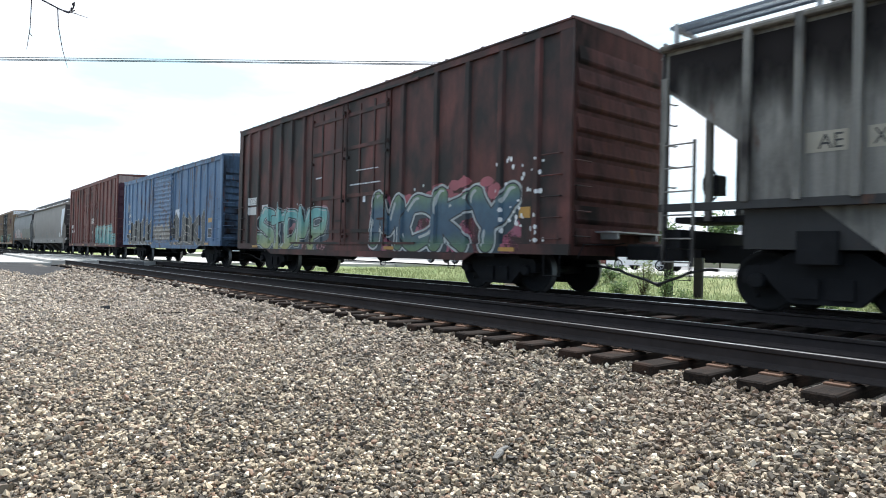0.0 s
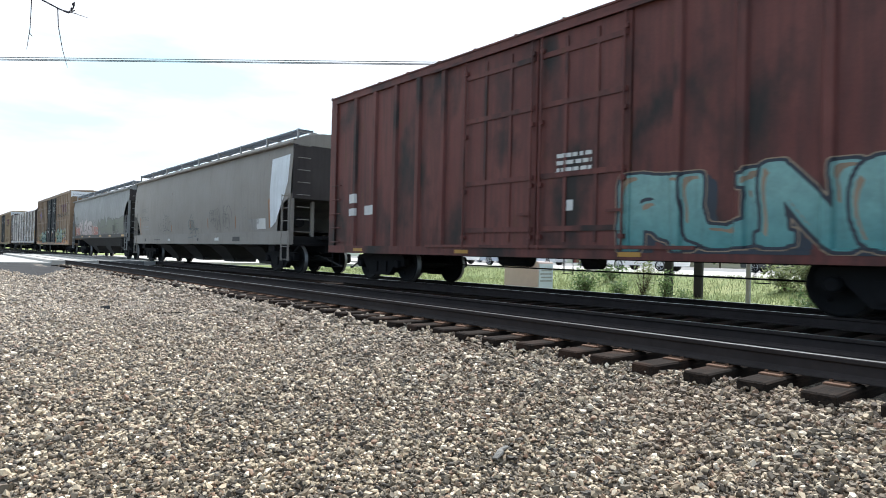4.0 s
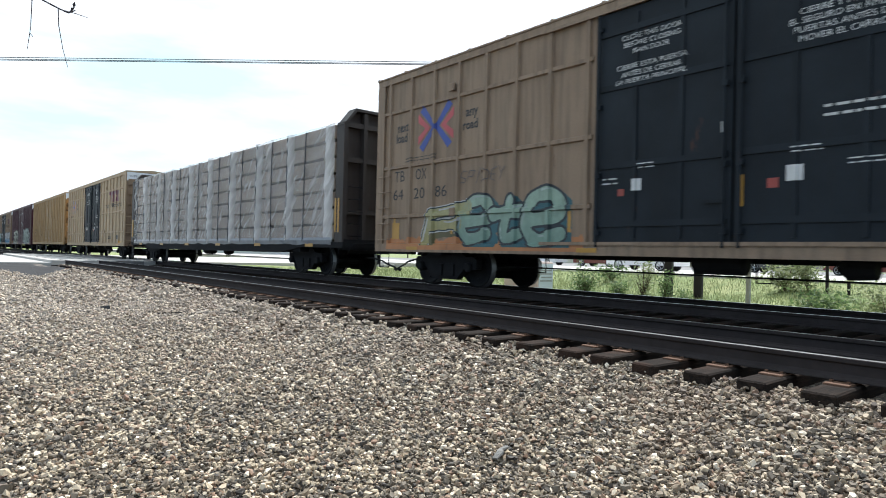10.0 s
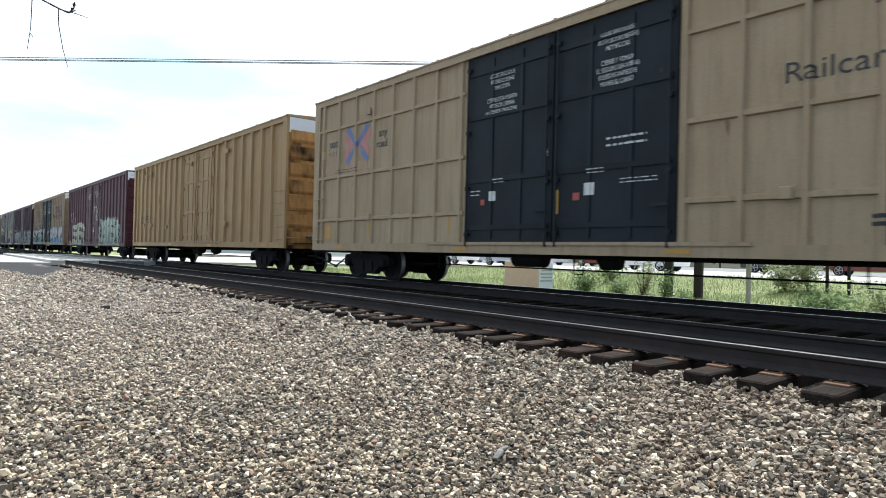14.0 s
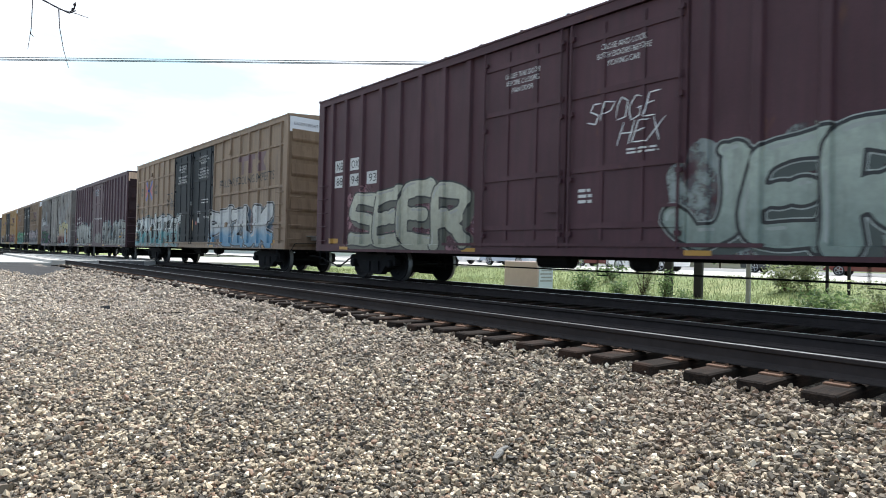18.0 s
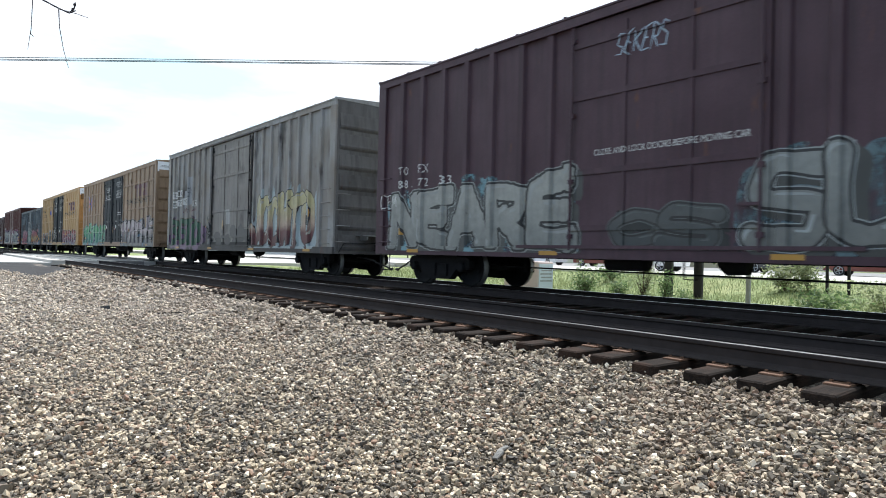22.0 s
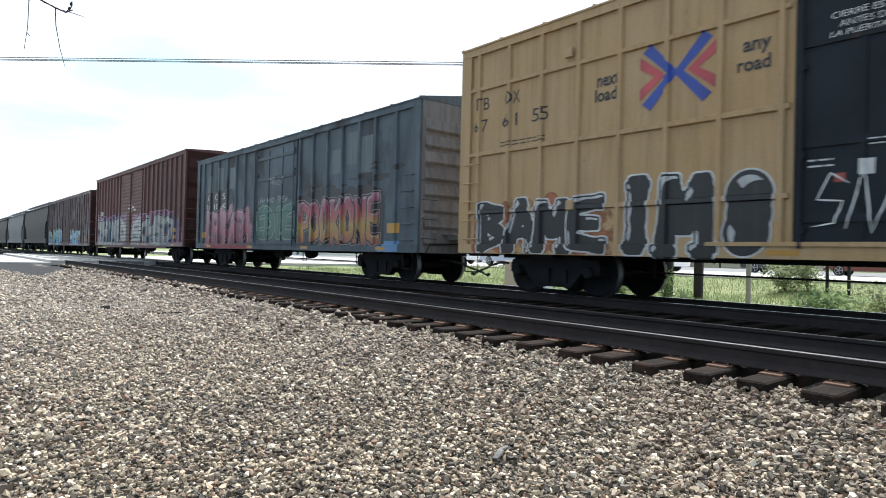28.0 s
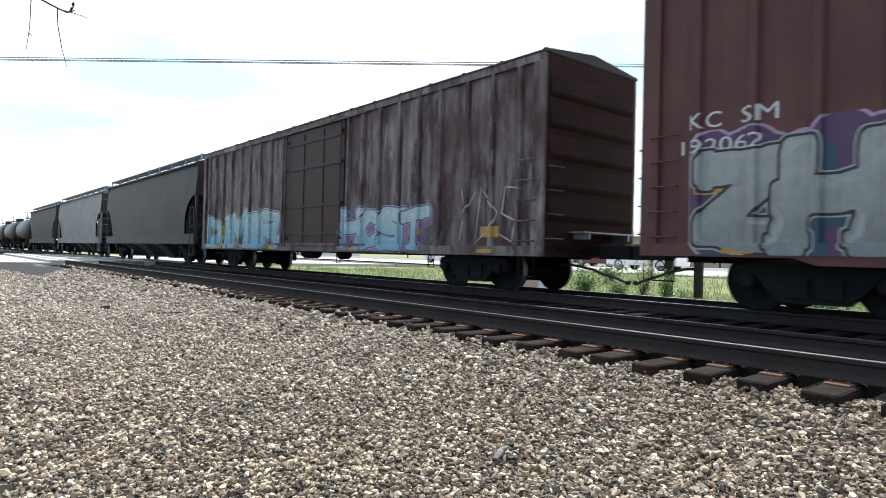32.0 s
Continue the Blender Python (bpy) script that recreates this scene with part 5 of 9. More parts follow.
def end_stencils(car, x):
    """Small worn lines of lettering on a car's end wall."""
    for z, rows in ((4.12, ((-0.30, 0.12), (-0.38, 0.20), (-0.43, 0.28))), (3.56, ((-0.18, 0.0), (-0.2, 0.02), (-0.16, -0.02), (-0.14, 0.0))), (2.98, ((-0.42, 0.17), (-0.22, -0.06), (-0.40, 0.12)))):
        mb = MB()
        for i, (ya, yb) in enumerate(rows):
            for k in range(int((yb - ya) / 0.06)):
                mb.box(x, x + 0.004, ya + 0.06 * k, ya + 0.06 * k + 0.045, z - 0.075 * i, z - 0.075 * i + 0.045)
        part("end_stencil", mb, M_WHITE, car, "small worn white stencilled lines")


def post_mesh(z0, z1, base, top, depth, mat):
    key = (round(z0, 2), round(z1, 2), base, top, depth, mat.name)
    if key not in POSTS:
        mb = MB()
        mb.prism([(-base / 2, 0.004), (-top / 2, -depth), (top / 2, -depth), (base / 2, 0.004)], 2, z0, z1)
        POSTS[key] = mb.mesh("side_post", [mat])
    return POSTS[key]


def boxcar(label, centre, L, H, body, posts, doors, seed, sill=0.78, roof_rise=0.16, roof_mat=None, end_ribs=6, end_mat=None, end_band=None, tc=None,
           base=0.20, top=0.12, depth=0.065, door_mat=None, door_style="plug", rails=(), belly=None, trim=None, brake=False, gap=1.9, platform=True, post_top=None, rod_mat=None):
    """A steel boxcar: sides with posts, corrugated ends, low roof, sliding or plug doors, ladders, running gear.
    Returns the car and the outer surface of its near side for lettering."""
    tc = tc or L - 4.6
    car = begin("boxcar", label, centre, L, seed, tc, gap, sill)
    w = HALF_W - depth
    side = Side(w)
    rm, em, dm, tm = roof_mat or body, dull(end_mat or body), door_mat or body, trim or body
    zt, zb = H - 0.16, sill + 0.20
    lo, hi = doors[0][0], doors[-1][1]
    # flat sheets either side of the doors
    for y0, y1, nm in ((-w, -w + 0.06, "side_panel"), (w - 0.06, w, "side_panel_back")):
        for a, b in ((-L / 2, lo), (hi, L / 2)) if nm == "side_panel" else ((-L / 2, L / 2),):
            mb = MB()
            mb.box(a, b, y0, y1, sill + 0.02, H - 0.02)
            part(nm, mb, body, car)
    # chords: top rail, side sill, corner posts
    for nm, z0, z1 in (("top_chord", zt, H), ("side_sill", sill, zb)):
        mb = MB()
        for s in (-1, 1):
            y0, y1 = sorted((s * (w + 0.003), s * (w + depth)))
            mb.box(-L / 2 + 0.003, L / 2 - 0.003, y0, y1, z0, z1)
        part(nm, mb, tm if nm == "side_sill" else body, car)
    side.pz.append((sill - 0.01, sill, zb, zb + 0.01, depth, [(-L / 2, L / 2)]))
    for s in (-1, 1):
        for sy in (-1, 1):
            mb = MB()
            a, b = sorted((s * (L / 2 - 0.30), s * (L / 2 + 0.004)))
            y0, y1 = sorted((sy * (w + 0.003), sy * (w + depth - 0.003)))
            mb.box(a, b, y0, y1, zb + 0.001, zt - 0.001)
            part("corner_post", mb, body, car)
        side.px.append((min(s * (L / 2 - 0.31), s * L / 2), min(s * (L / 2 - 0.30), s * L / 2), max(s * (L / 2 - 0.30), s * L / 2), max(s * (L / 2 - 0.31), s * (L / 2 + 0.01)), depth - 0.003))
    if belly:
        mb = MB()
        a, b, z = belly
        mb.prism([(a, sill + 0.01), (a + 0.35, z), (b - 0.35, z), (b, sill + 0.01)], 1, -w - depth + 0.004, -w - depth + 0.05)
        part("sill_extension", mb, tm, car)
    # upright posts
    pm = post_mesh(zb - 0.002, zt + 0.002, base, top, depth, body)
    far = MB()
    for x in posts:
        part("side_post", pm, None, car, at=pose(x, -w, 0))
        side.post(x, base, top, depth)
        far.box(x - top / 2, x + top / 2, w, w + depth - 0.01, zb, zt)
    tagged(part("side_posts_back", far, body, car), kind="stuff")
    for z, th in rails:
        for a, b in ((-L / 2 + 0.3, lo - 0.05), (hi + 0.05, L / 2 - 0.3)):
            mb = MB()
            mb.prism([(-w + 0.004, z - th / 2), (-w - depth + 0.012, z - th / 2 + 0.02), (-w - depth + 0.012, z + th / 2 - 0.02), (-w + 0.004, z + th / 2)], 0, a, b)
            part("side_rail", mb, body, car)
        side.rail(z, th, th - 0.04, depth - 0.012, [(-L / 2 + 0.3, lo - 0.05), (hi + 0.05, L / 2 - 0.3)])
    # doors
    for i, (a, b) in enumerate(doors):
        mb = MB()
        d0 = 0.03
        mb.box(a + 0.02, b - 0.02, -w - d0, -w + 0.08, zb + 0.02, zt - 0.04)
        side.px.append((a + 0.015, a + 0.02, b - 0.02, b - 0.015, d0))
        door = part("door", mb, dm, car, "black painted plug door" if door_style == "double" else "")
        ribs_ = []
        if door_style == "corrugated":
            k = int((zt - zb) / 0.2)
            for j in range(k):
                z = zb + 0.1 + (zt - zb - 0.2) * j / (k - 1)
                side.rail(z, 0.14, 0.045, d0 + 0.03, [(a + 0.1, b - 0.1)])
                ribs_.append(MB().prism([(-w - d0 + 0.003, z - 0.07), (-w - d0 - 0.03, z - 0.02), (-w - d0 - 0.03, z + 0.02), (-w - d0 + 0.003, z + 0.07)], 0, a + 0.1, b - 0.1))
        else:
            for z in (zb + 0.35, (zb * 2 + zt) / 3, (zb + zt * 2) / 3, zt - 0.4):
                side.rail(z, 0.104, 0.1, d0 + 0.028, [(a + 0.08, b - 0.08)])
                ribs_.append(MB().box(a + 0.08, b - 0.08, -w - d0 - 0.028, -w - d0 + 0.003, z - 0.05, z + 0.05))
            for x in (a + (b - a) / 3, b - (b - a) / 3):
                side.post(x, 0.074, 0.07, d0 + 0.024)
                ribs_.append(MB().box(x - 0.035, x + 0.035, -w - d0 - 0.024, -w - d0 + 0.003, zb + 0.1, zt - 0.15))
        for one in ribs_:
            part("door_rib", one, dm, door)
        for x in ((a + 0.12, b - 0.12) if door_style != "corrugated" else (a + 0.06, b - 0.06)):
            rod = MB()
            rod.tube([(x, -w - d0 - 0.06, zb - 0.05), (x, -w - d0 - 0.06, zt - 0.05)], 0.022, 6)
            for z in (zb + 0.2, zb + 1.2, zb + 2.4, zt - 0.3):
                rod.box(x - 0.05, x + 0.05, -w - d0 - 0.07, -w - d0 + 0.003, z - 0.04, z + 0.04)
            part("lock_rod", rod, rod_mat or dm, door)
        hd = MB()
        hd.box(b - 0.42, b - 0.1, -w - d0 - 0.085, -w - d0 - 0.05, zb + 0.62, zb + 0.67)
        part("handle", hd, dm, door)
    for z in (zb - 0.02, zt - 0.03):
        tr = MB()
        tr.box(lo - 1.2, hi + 1.2, -w - depth - 0.03, -w - depth + 0.006, z, z + 0.06)
        part("door_track", tr, tm, car)
    # roof: low ridge with panel seams
    mb = MB()
    mb.prism([(-HALF_W - 0.02, H - 0.004), (-HALF_W - 0.02, H + 0.03), (0, H + roof_rise), (HALF_W + 0.02, H + 0.03), (HALF_W + 0.02, H - 0.004)][::-1], 0, -L / 2 - 0.02, L / 2 + 0.02)
    roof = part("roof", mb, rm, car, "low ridged sheet-metal roof")
    k = int(L / 1.15)
    seam = MB()
    seam.prism([(-HALF_W - 0.02, H + 0.02), (-HALF_W - 0.02, H + 0.055), (0, H + roof_rise + 0.03), (HALF_W + 0.02, H + 0.055), (HALF_W + 0.02, H + 0.02)][::-1], 0, -0.03, 0.03)
    seam = seam.mesh("roof_seam", [rm])
    for i in range(k + 1):
        part("roof_seam", seam, None, roof, at=pose(-L / 2 + 0.02 + (L - 0.04) * i / k, 0, 0))
    # ends with horizontal corrugations
    for s in (-1, 1):
        x = s * L / 2
        mb = MB()
        a, b = sorted((x - s * 0.05, x + s * 0.008))
        mb.box(a, b, -w + 0.005, w - 0.005, sill, H)
        end = part("end_wall", mb, em, car)
        for i in range(end_ribs):
            rb = MB()
            z = sill + 0.34 + (H - sill - 0.95) * i / (end_ribs - 1)
            h = 0.86 * (H - sill - 0.95) / (end_ribs - 1)
            pr = [(x + s * 0.004, z - h / 2), (x + s * 0.048, z - h * 0.36), (x + s * 0.060, z - h * 0.26), (x + s * 0.050, z - h * 0.16), (x + s * 0.018, z + h * 0.34), (x + s * 0.004, z + h / 2)]
            rb.prism(pr if s > 0 else pr[::-1], 1, -1.36, 1.36)
            part("corrugation", rb, em, end)
        if end_band:
            bd = MB()
            a, b = sorted((x + s * 0.006, x + s * 0.016))
            bd.box(a, b, -w + 0.01, w - 0.01, H - 0.52, H - 0.02)
            part("end_band", bd, end_band, end, "pale warning band")
        if platform:
            pf = MB()
            a, b = sorted((x + s * 0.01, x + s * 0.42))
            pf.box(a, b, -0.75, 0.9, 1.22, 1.25)
            for yy in (-0.6, 0.7):
                pf.box(a, b, yy, yy + 0.04, 1.1, 1.22)
            part("crossover_platform", pf, M_GALV, car, "grey grating crossover platform")
        ladder(car, x + s * 0.10, -1.22, sill + 0.35, sill + 1.75, 4, 0.42, body, "y", "end_ladder")
        ladder(car, s * (L / 2 - 0.42), -HALF_W - 0.05, sill + 0.3, sill + 1.9, 5, 0.46, body)
        stirrup(car, s * (L / 2 - 0.42), z=sill - 0.40, top=sill + 0.05)
    if brake:
        brake_wheel(car, L / 2 + 0.06, 0.15, 2.1, 1)
    # jacking pads and reflective strips along the sill
    rf = MB()
    rf.box(-0.22, 0.22, -w - depth - 0.007, -w - depth + 0.002, sill + 0.05, sill + 0.13)
    rf = rf.mesh("reflector", [M_YELLOW])
    for i in range(4):
        part("reflector", rf, None, car, "amber reflective strip", pose(-L / 2 + 1.6 + (L - 3.2) * i / 3, 0, 0))
    return car, side


def end_text(car, L, H, items, mat):
    """Small lettering on the front end: (word, y0, y1, z0, z1), read from in front."""
    mb = MB()
    for word, y0, y1, z0, z1 in items:
        p, f = fitted(word, y0, y1, z0, z1)
        mb.add([(L / 2 + 0.02, a, b) for a, b in p], f)
    part("end_lettering", mb, mat, car)

# ------------------------------------------------------------------ car paints
P_BUFF = paint("buff_paint", (0.36, 0.265, 0.165), 0.05, 0.45, fade=(0.42, 0.325, 0.215))
P_BUFF2 = paint("buff_paint_light", (0.322, 0.234, 0.142), 0.04, 0.4, fade=(0.364, 0.275, 0.178))
P_TAN = paint("tan_paint", (0.232, 0.160, 0.107), 0.10, 0.6, fade=(0.285, 0.205, 0.14))
# darker copy of the tan: the end walls' shade is put into the paint
P_TANEND = paint("shaded_tan_paint", (0.20, 0.140, 0.095), 0.08, 0.5, fade=(0.235, 0.168, 0.115))
P_YEL = paint("yellow_buff_paint", (0.40, 0.26, 0.122), 0.05, 0.4, fade=(0.415, 0.29, 0.16))
P_ARM = paint("armour_yellow_paint", (0.325, 0.20, 0.088), 0.06, 0.5, fade=(0.365, 0.245, 0.12))
P_DOOR = paint("black_door_paint", (0.007, 0.010, 0.014), 0.03, 0.3, 0.6, fade=(0.016, 0.022, 0.029))
P_DOOR.node_tree.nodes["Principled BSDF"].inputs["Specular IOR Level"].default_value = 0.2
P_BROWN = paint("boxcar_brown", (0.115, 0.036, 0.031), 0.2, 0.55, soot=1.35, fade=(0.16, 0.052, 0.044))
P_RED = paint("oxide_red", (0.115, 0.034, 0.029), 0.25, 0.7, soot=0.4, fade=(0.155, 0.052, 0.043))
P_MAROON = paint("maroon_paint", (0.058, 0.022, 0.029), 0.08, 0.5, fade=(0.080, 0.034, 0.043))
P_MAROON2 = paint("dark_maroon_paint", (0.052, 0.026, 0.036), 0.1, 0.5, fade=(0.078, 0.045, 0.058))
P_KRED = paint("faded_red_brown", (0.080, 0.031, 0.028), 0.1, 0.4, fade=(0.115, 0.047, 0.042))
P_BLUE = paint("faded_blue", (0.085, 0.155, 0.27), 0.62, 0.6, rust_col=(0.085, 0.055, 0.05), fade=(0.15, 0.235, 0.36))
P_GREY = paint("pale_grey_paint", (0.215, 0.190, 0.166), 0.25, 0.42, soot=0.08, rust_col=(0.125, 0.098, 0.082), fade=(0.29, 0.295, 0.30))
P_SLATE = paint("slate_green_paint", (0.056, 0.074, 0.090), 0.15, 0.45, soot=0.18, fade=(0.105, 0.135, 0.160))
P_WEATH = paint("weathered_white_over_brown", (0.085, 0.050, 0.050), 1.0, 0.7, rust_col=(0.042, 0.016, 0.016), fade=(0.27, 0.25, 0.255))
P_DKBRN = paint("dark_brown_paint", (0.030, 0.014, 0.013), 0.1, 0.5, fade=(0.048, 0.022, 0.020))
P_HOP = paint("hopper_beige_grey", (0.225, 0.205, 0.185), 0.05, 0.2, fade=(0.26, 0.24, 0.22))
P_PATCH = paint("faded_repaint", (0.12, 0.145, 0.155), 0.1, 0.5, fade=(0.15, 0.175, 0.19))
P_HOPW = paint("hopper_pale_patch", (0.60, 0.63, 0.66), 0.06, 0.3)
P_HOP2 = paint("hopper_grey", (0.21, 0.215, 0.215), 0.05, 0.55, fade=(0.27, 0.275, 0.275))
P_HOP3 = paint("hopper_dirty_cream", (0.20, 0.19, 0.17), 0.25, 0.8, soot=0.5, fade=(0.27, 0.255, 0.23))
P_HOP4 = paint("hopper_dark_brown", (0.036, 0.030, 0.031), 0.1, 0.5)
P_HOP5 = paint("hopper_mid_grey", (0.17, 0.17, 0.17), 0.08, 0.6)
P_TANK = paint("tank_black", (0.02, 0.02, 0.022), 0.05, 0.4, 0.4)
P_SKIRT = paint("hopper_near_black", (0.026, 0.0245, 0.0245), 0.1, 0.5)
P_BAND = plain("end_band_paint", (0.62, 0.63, 0.66), 0.6, 0.12, 4)
P_OCHRE = paint("end_orange", (0.36, 0.19, 0.07), 0.15, 0.6, soot=0.3)

WHT, BLK, GRY = (0.72, 0.72, 0.72), (0.018, 0.018, 0.02), (0.38, 0.39, 0.40)
NAVY, ORNG, MINT = (0.035, 0.06, 0.14), (0.48, 0.19, 0.05), (0.40, 0.58, 0.50)


# ------------------------------------------------------------------ sixty-foot double-door boxcars of the buff fleet
GRID = [2.66 + 0.885 * i for i in range(8)]
RNG = random.Random(77)


def buff_boxcar(label, centre, body, seed, slogan="new", number="", marks="TB OX", end_mat=None, logo=True, brake=True, emblem=-7.05, faded=1.0, marks_at=(-8.45, 2.53), slogan_at=4.55, notice=0.037):
    L, H = 18.8, 5.20
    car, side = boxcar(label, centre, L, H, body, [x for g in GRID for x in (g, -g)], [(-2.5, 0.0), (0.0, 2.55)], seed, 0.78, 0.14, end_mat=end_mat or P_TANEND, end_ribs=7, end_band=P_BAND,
                       tc=14.1, base=0.13, top=0.075, depth=0.06, door_mat=P_DOOR, door_style="double", rails=((4.30, 0.11), (2.90, 0.11), (1.66, 0.11)), trim=body, brake=brake, gap=2.0)
    q = random.Random(seed)
    # bilingual notices on the doors
    for x0, x1, lines, z in ((-2.05, -0.75, ("CLOSE THIS DOOR", "BEFORE CLOSING", "MAIN DOOR", "", "CIERRE ESTA PUERTA", "ANTES DE CERRAR", "LA PUERTA PRINCIPAL"), 4.45),
                             (0.75, 2.05, ("CLOSE AND LOCK", "BOTH DOORS BEFORE", "MOVING CAR", "", "CIERRE Y PONGA", "EL SEGURO EN AMBAS", "PUERTAS ANTES DE", "MOVER EL CARRO"), 4.62)):
        items = []
        for i, t in enumerate(lines):
            if t:
                half = min((x1 - x0) / 2, notice * len(t))
                c = (x0 + x1) / 2
                items.append((t, c - half, c + half, z - 0.125 * i, z - 0.125 * i + 0.085))
        marking(car, side, "door_notice", items, M_WHITE, "white bilingual door notice")
    marking(car, side, "door_stencil", bars(1.2, 2.0, 2.66, 2.90, 2, q, 0.3) + bars(-2.3, -2.0, 2.0, 2.16, 2, q, 0.3) + bars(1.5, 2.2, 2.02, 2.14, 2, q, 0.3) + bars(0.8, 1.2, 2.24, 2.36, 2, q, 0.3) + bars(-1.6, -1.3, 2.24, 2.36, 2, q, 0.3), M_WHITE, "small white stencils")
    marking(car, side, "white_plate", [(-1.71, -1.53, 1.88, 2.08), (0.74, 0.96, 1.86, 2.08), (-0.19, -0.13, 2.66, 2.82)], M_WHITE, "small white plates")
    marking(car, side, "red_plate", [(-1.98, -1.86, 1.80, 1.92), (0.49, 0.64, 1.78, 1.92)], sp((0.32, 0.05, 0.035)), "small red plates")
    marking(car, side, "reflector_patch", [(0.08, 0.16, 1.54, 2.0), (-8.65, -8.57, 1.25, 1.62), (-6.42, -6.36, 1.2, 1.58), (-3.08, -3.0, 1.2, 1.6)], M_YELLOW, "amber reflective strips")
    if logo:
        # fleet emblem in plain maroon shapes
        col = sp((0.13, 0.035, 0.05)) if slogan == "new" else sp((0.115, 0.05, 0.055))
        x, z0, z1 = 5.25, 3.55, 4.22
        lay = [(*rect(*q), 0, 0.006) for q in ((x - 0.05, x + 1.45, z1 - 0.19, z1), (x + 0.20, x + 0.43, z0, z1 - 0.19), (x + 0.98, x + 1.21, z0, z1 - 0.19))]
        lay += [(np.array([(x + 1.66, za), (x + 2.42, za), (x + 2.16, (z0 + z1) / 2), (x + 1.92, (z0 + z1) / 2)]), [(0, 1, 2, 3)], 0, 0.006) for za in (z0, z1)]
        part("emblem", decal(side, lay), [col], car, "faded maroon fleet emblem")
        if slogan == "new":
            marking(car, side, "slogan", [("Railcar Pooling Experts", slogan_at, slogan_at + 4.2, 3.12, 3.50)], M_BLACKINK, "dark slogan lettering")
        else:
            marking(car, side, "slogan", [("RAILCAR POOLING EXPERTS", 3.25, 8.35, 3.18, 3.48)], M_BLACKINK, "dark slogan lettering")
    if emblem:
        # blue and red ribbon cross with the words beside it
        x, z, lay = emblem, 3.73, []
        for slot, pts in ((0, ((-0.60, -0.43), (-0.45, -0.55), (0.04, 0.0), (-0.45, 0.55), (-0.60, 0.43), (-0.13, 0.0))), (1, ((-0.65, -0.17), (-0.65, -0.37), (-0.19, 0.0), (-0.65, 0.37), (-0.65, 0.17), (-0.38, 0.0)))):
            for s in (-1, 1):
                lay.append((np.array([(x - s * a, z + b) for a, b in pts]), [(0, 1, 2, 5), (5, 2, 3, 4)], slot, 0.006 + 0.001 * slot + 0.0016 * (s < 0)))
        f = 0.5 + 0.5 * faded
        part("emblem", decal(side, lay), [sp((0.03 + 0.2 * (1 - f), 0.06 + 0.2 * (1 - f), 0.30)), sp((0.42, 0.06 + 0.2 * (1 - f), 0.07 + 0.2 * (1 - f)))], car, "blue and red ribbon cross emblem")
        marking(car, side, "slogan", [("next", x - 1.52, x - 1.06, 3.76, 3.97, 0.025), ("load", x - 1.56, x - 1.1, 3.50, 3.73, 0.025), ("any", x + 1.06, x + 1.46, 3.72, 3.94, 0.025), ("road", x + 0.98, x + 1.46, 3.50, 3.71, 0.025)], M_BLACKINK, "dark italic slogan")
    if number:
        a, b = marks.split()
        mx, mz = marks_at
        marking(car, side, "reporting_mark", [(t, mx + dx, mx + dx + 0.42, mz + dz, mz + dz + 0.26) for t, dx, dz in ((a, -0.2, 0.0), (b, 0.68, 0.0), (number[:2], -0.24, -0.46), (number[2:4], 0.62, -0.46), (number[4:], 1.44, -0.46))], M_BLACKINK, "dark reporting marks")
    marking(car, side, "data_stencil", bars(-8.2, -7.0, 2.98, 3.12, 2, q, 0.3) + bars(5.2, 5.8, 1.2, 1.4, 2, q), M_BLACKINK, "small dark data stencils")
    marking(car, side, "inspection_panel", [(7.15, 7.57, 1.20, 1.45)], M_BLACKINK, "black inspection panel")
    marking(car, side, "warning_plate", [(7.9, 8.5, 0.92, 1.10), (-8.7, -8.4, 1.1, 1.5)], M_YELLOW, "amber warning plates")
    end_text(car, L, H, [("EXCESS HEIGHT CAR", -1.3, -0.15, 4.90, 5.0), ("EXCESS HEIGHT CAR", 0.3, 1.3, 4.90, 5.0)], M_BLACKINK)
    # hinged brackets on the upper side
    bk = MB().cbox(-0.09, 0.09, -1.56, -1.49, -0.09, 0.09, 0.02).mesh("bracket", [body])
    for x, z in ((4.4, 4.52), (-6.4, 4.52), (4.2, 1.7), (-6.3, 1.7)):
        part("bracket", bk, None, car, at=pose(x, 0, z))
    return car, side


def dent_panel(car, side, x0, x1, z0, z1, mat):
    return part("repaint_patch", decal(side, [(*rect(x0, x1, z0, z1), 0, 0.004)]), mat, car)


# consist, front to rear: centre of each car along the train
# oxide-brown boxcar with smoke stains
car, sd = boxcar("soot-stained brown steel boxcar with colourful sprayed lettering", -15.27, 15.74, 5.14, P_BROWN, [2.53, 3.85, 4.95, 5.99, 7.0, -2.75, -3.6, -4.4, -5.25, -6.15, -7.0], [(-2.2, -0.15), (-0.15, 2.0)], 1, 0.78, 0.12, end_ribs=9, end_mat=paint("smoky_brown_end", (0.075, 0.032, 0.028), 0.2, 0.8, soot=0.5), belly=(-5.3, 5.3, 0.62), brake=False)
graffiti(car, sd, "MCKY", 1.35, 6.4, 0.80, 2.28, ((0.012, 0.02, 0.03), (0.035, 0.10, 0.16), (0.10, 0.22, 0.17), (0.36, 0.09, 0.15), (0.62, 0.66, 0.66)), 21, "sprayed navy and green bubble lettering with white rims over pink haze", 0.12, "haze", 0.45, 26, 1.0, 1.2, 0.05, 0.03,
         stops=((0.8, (0.12, 0.22, 0.10)), (1.25, (0.035, 0.09, 0.16)), (1.8, (0.05, 0.12, 0.19)), (2.2, (0.16, 0.27, 0.13))))
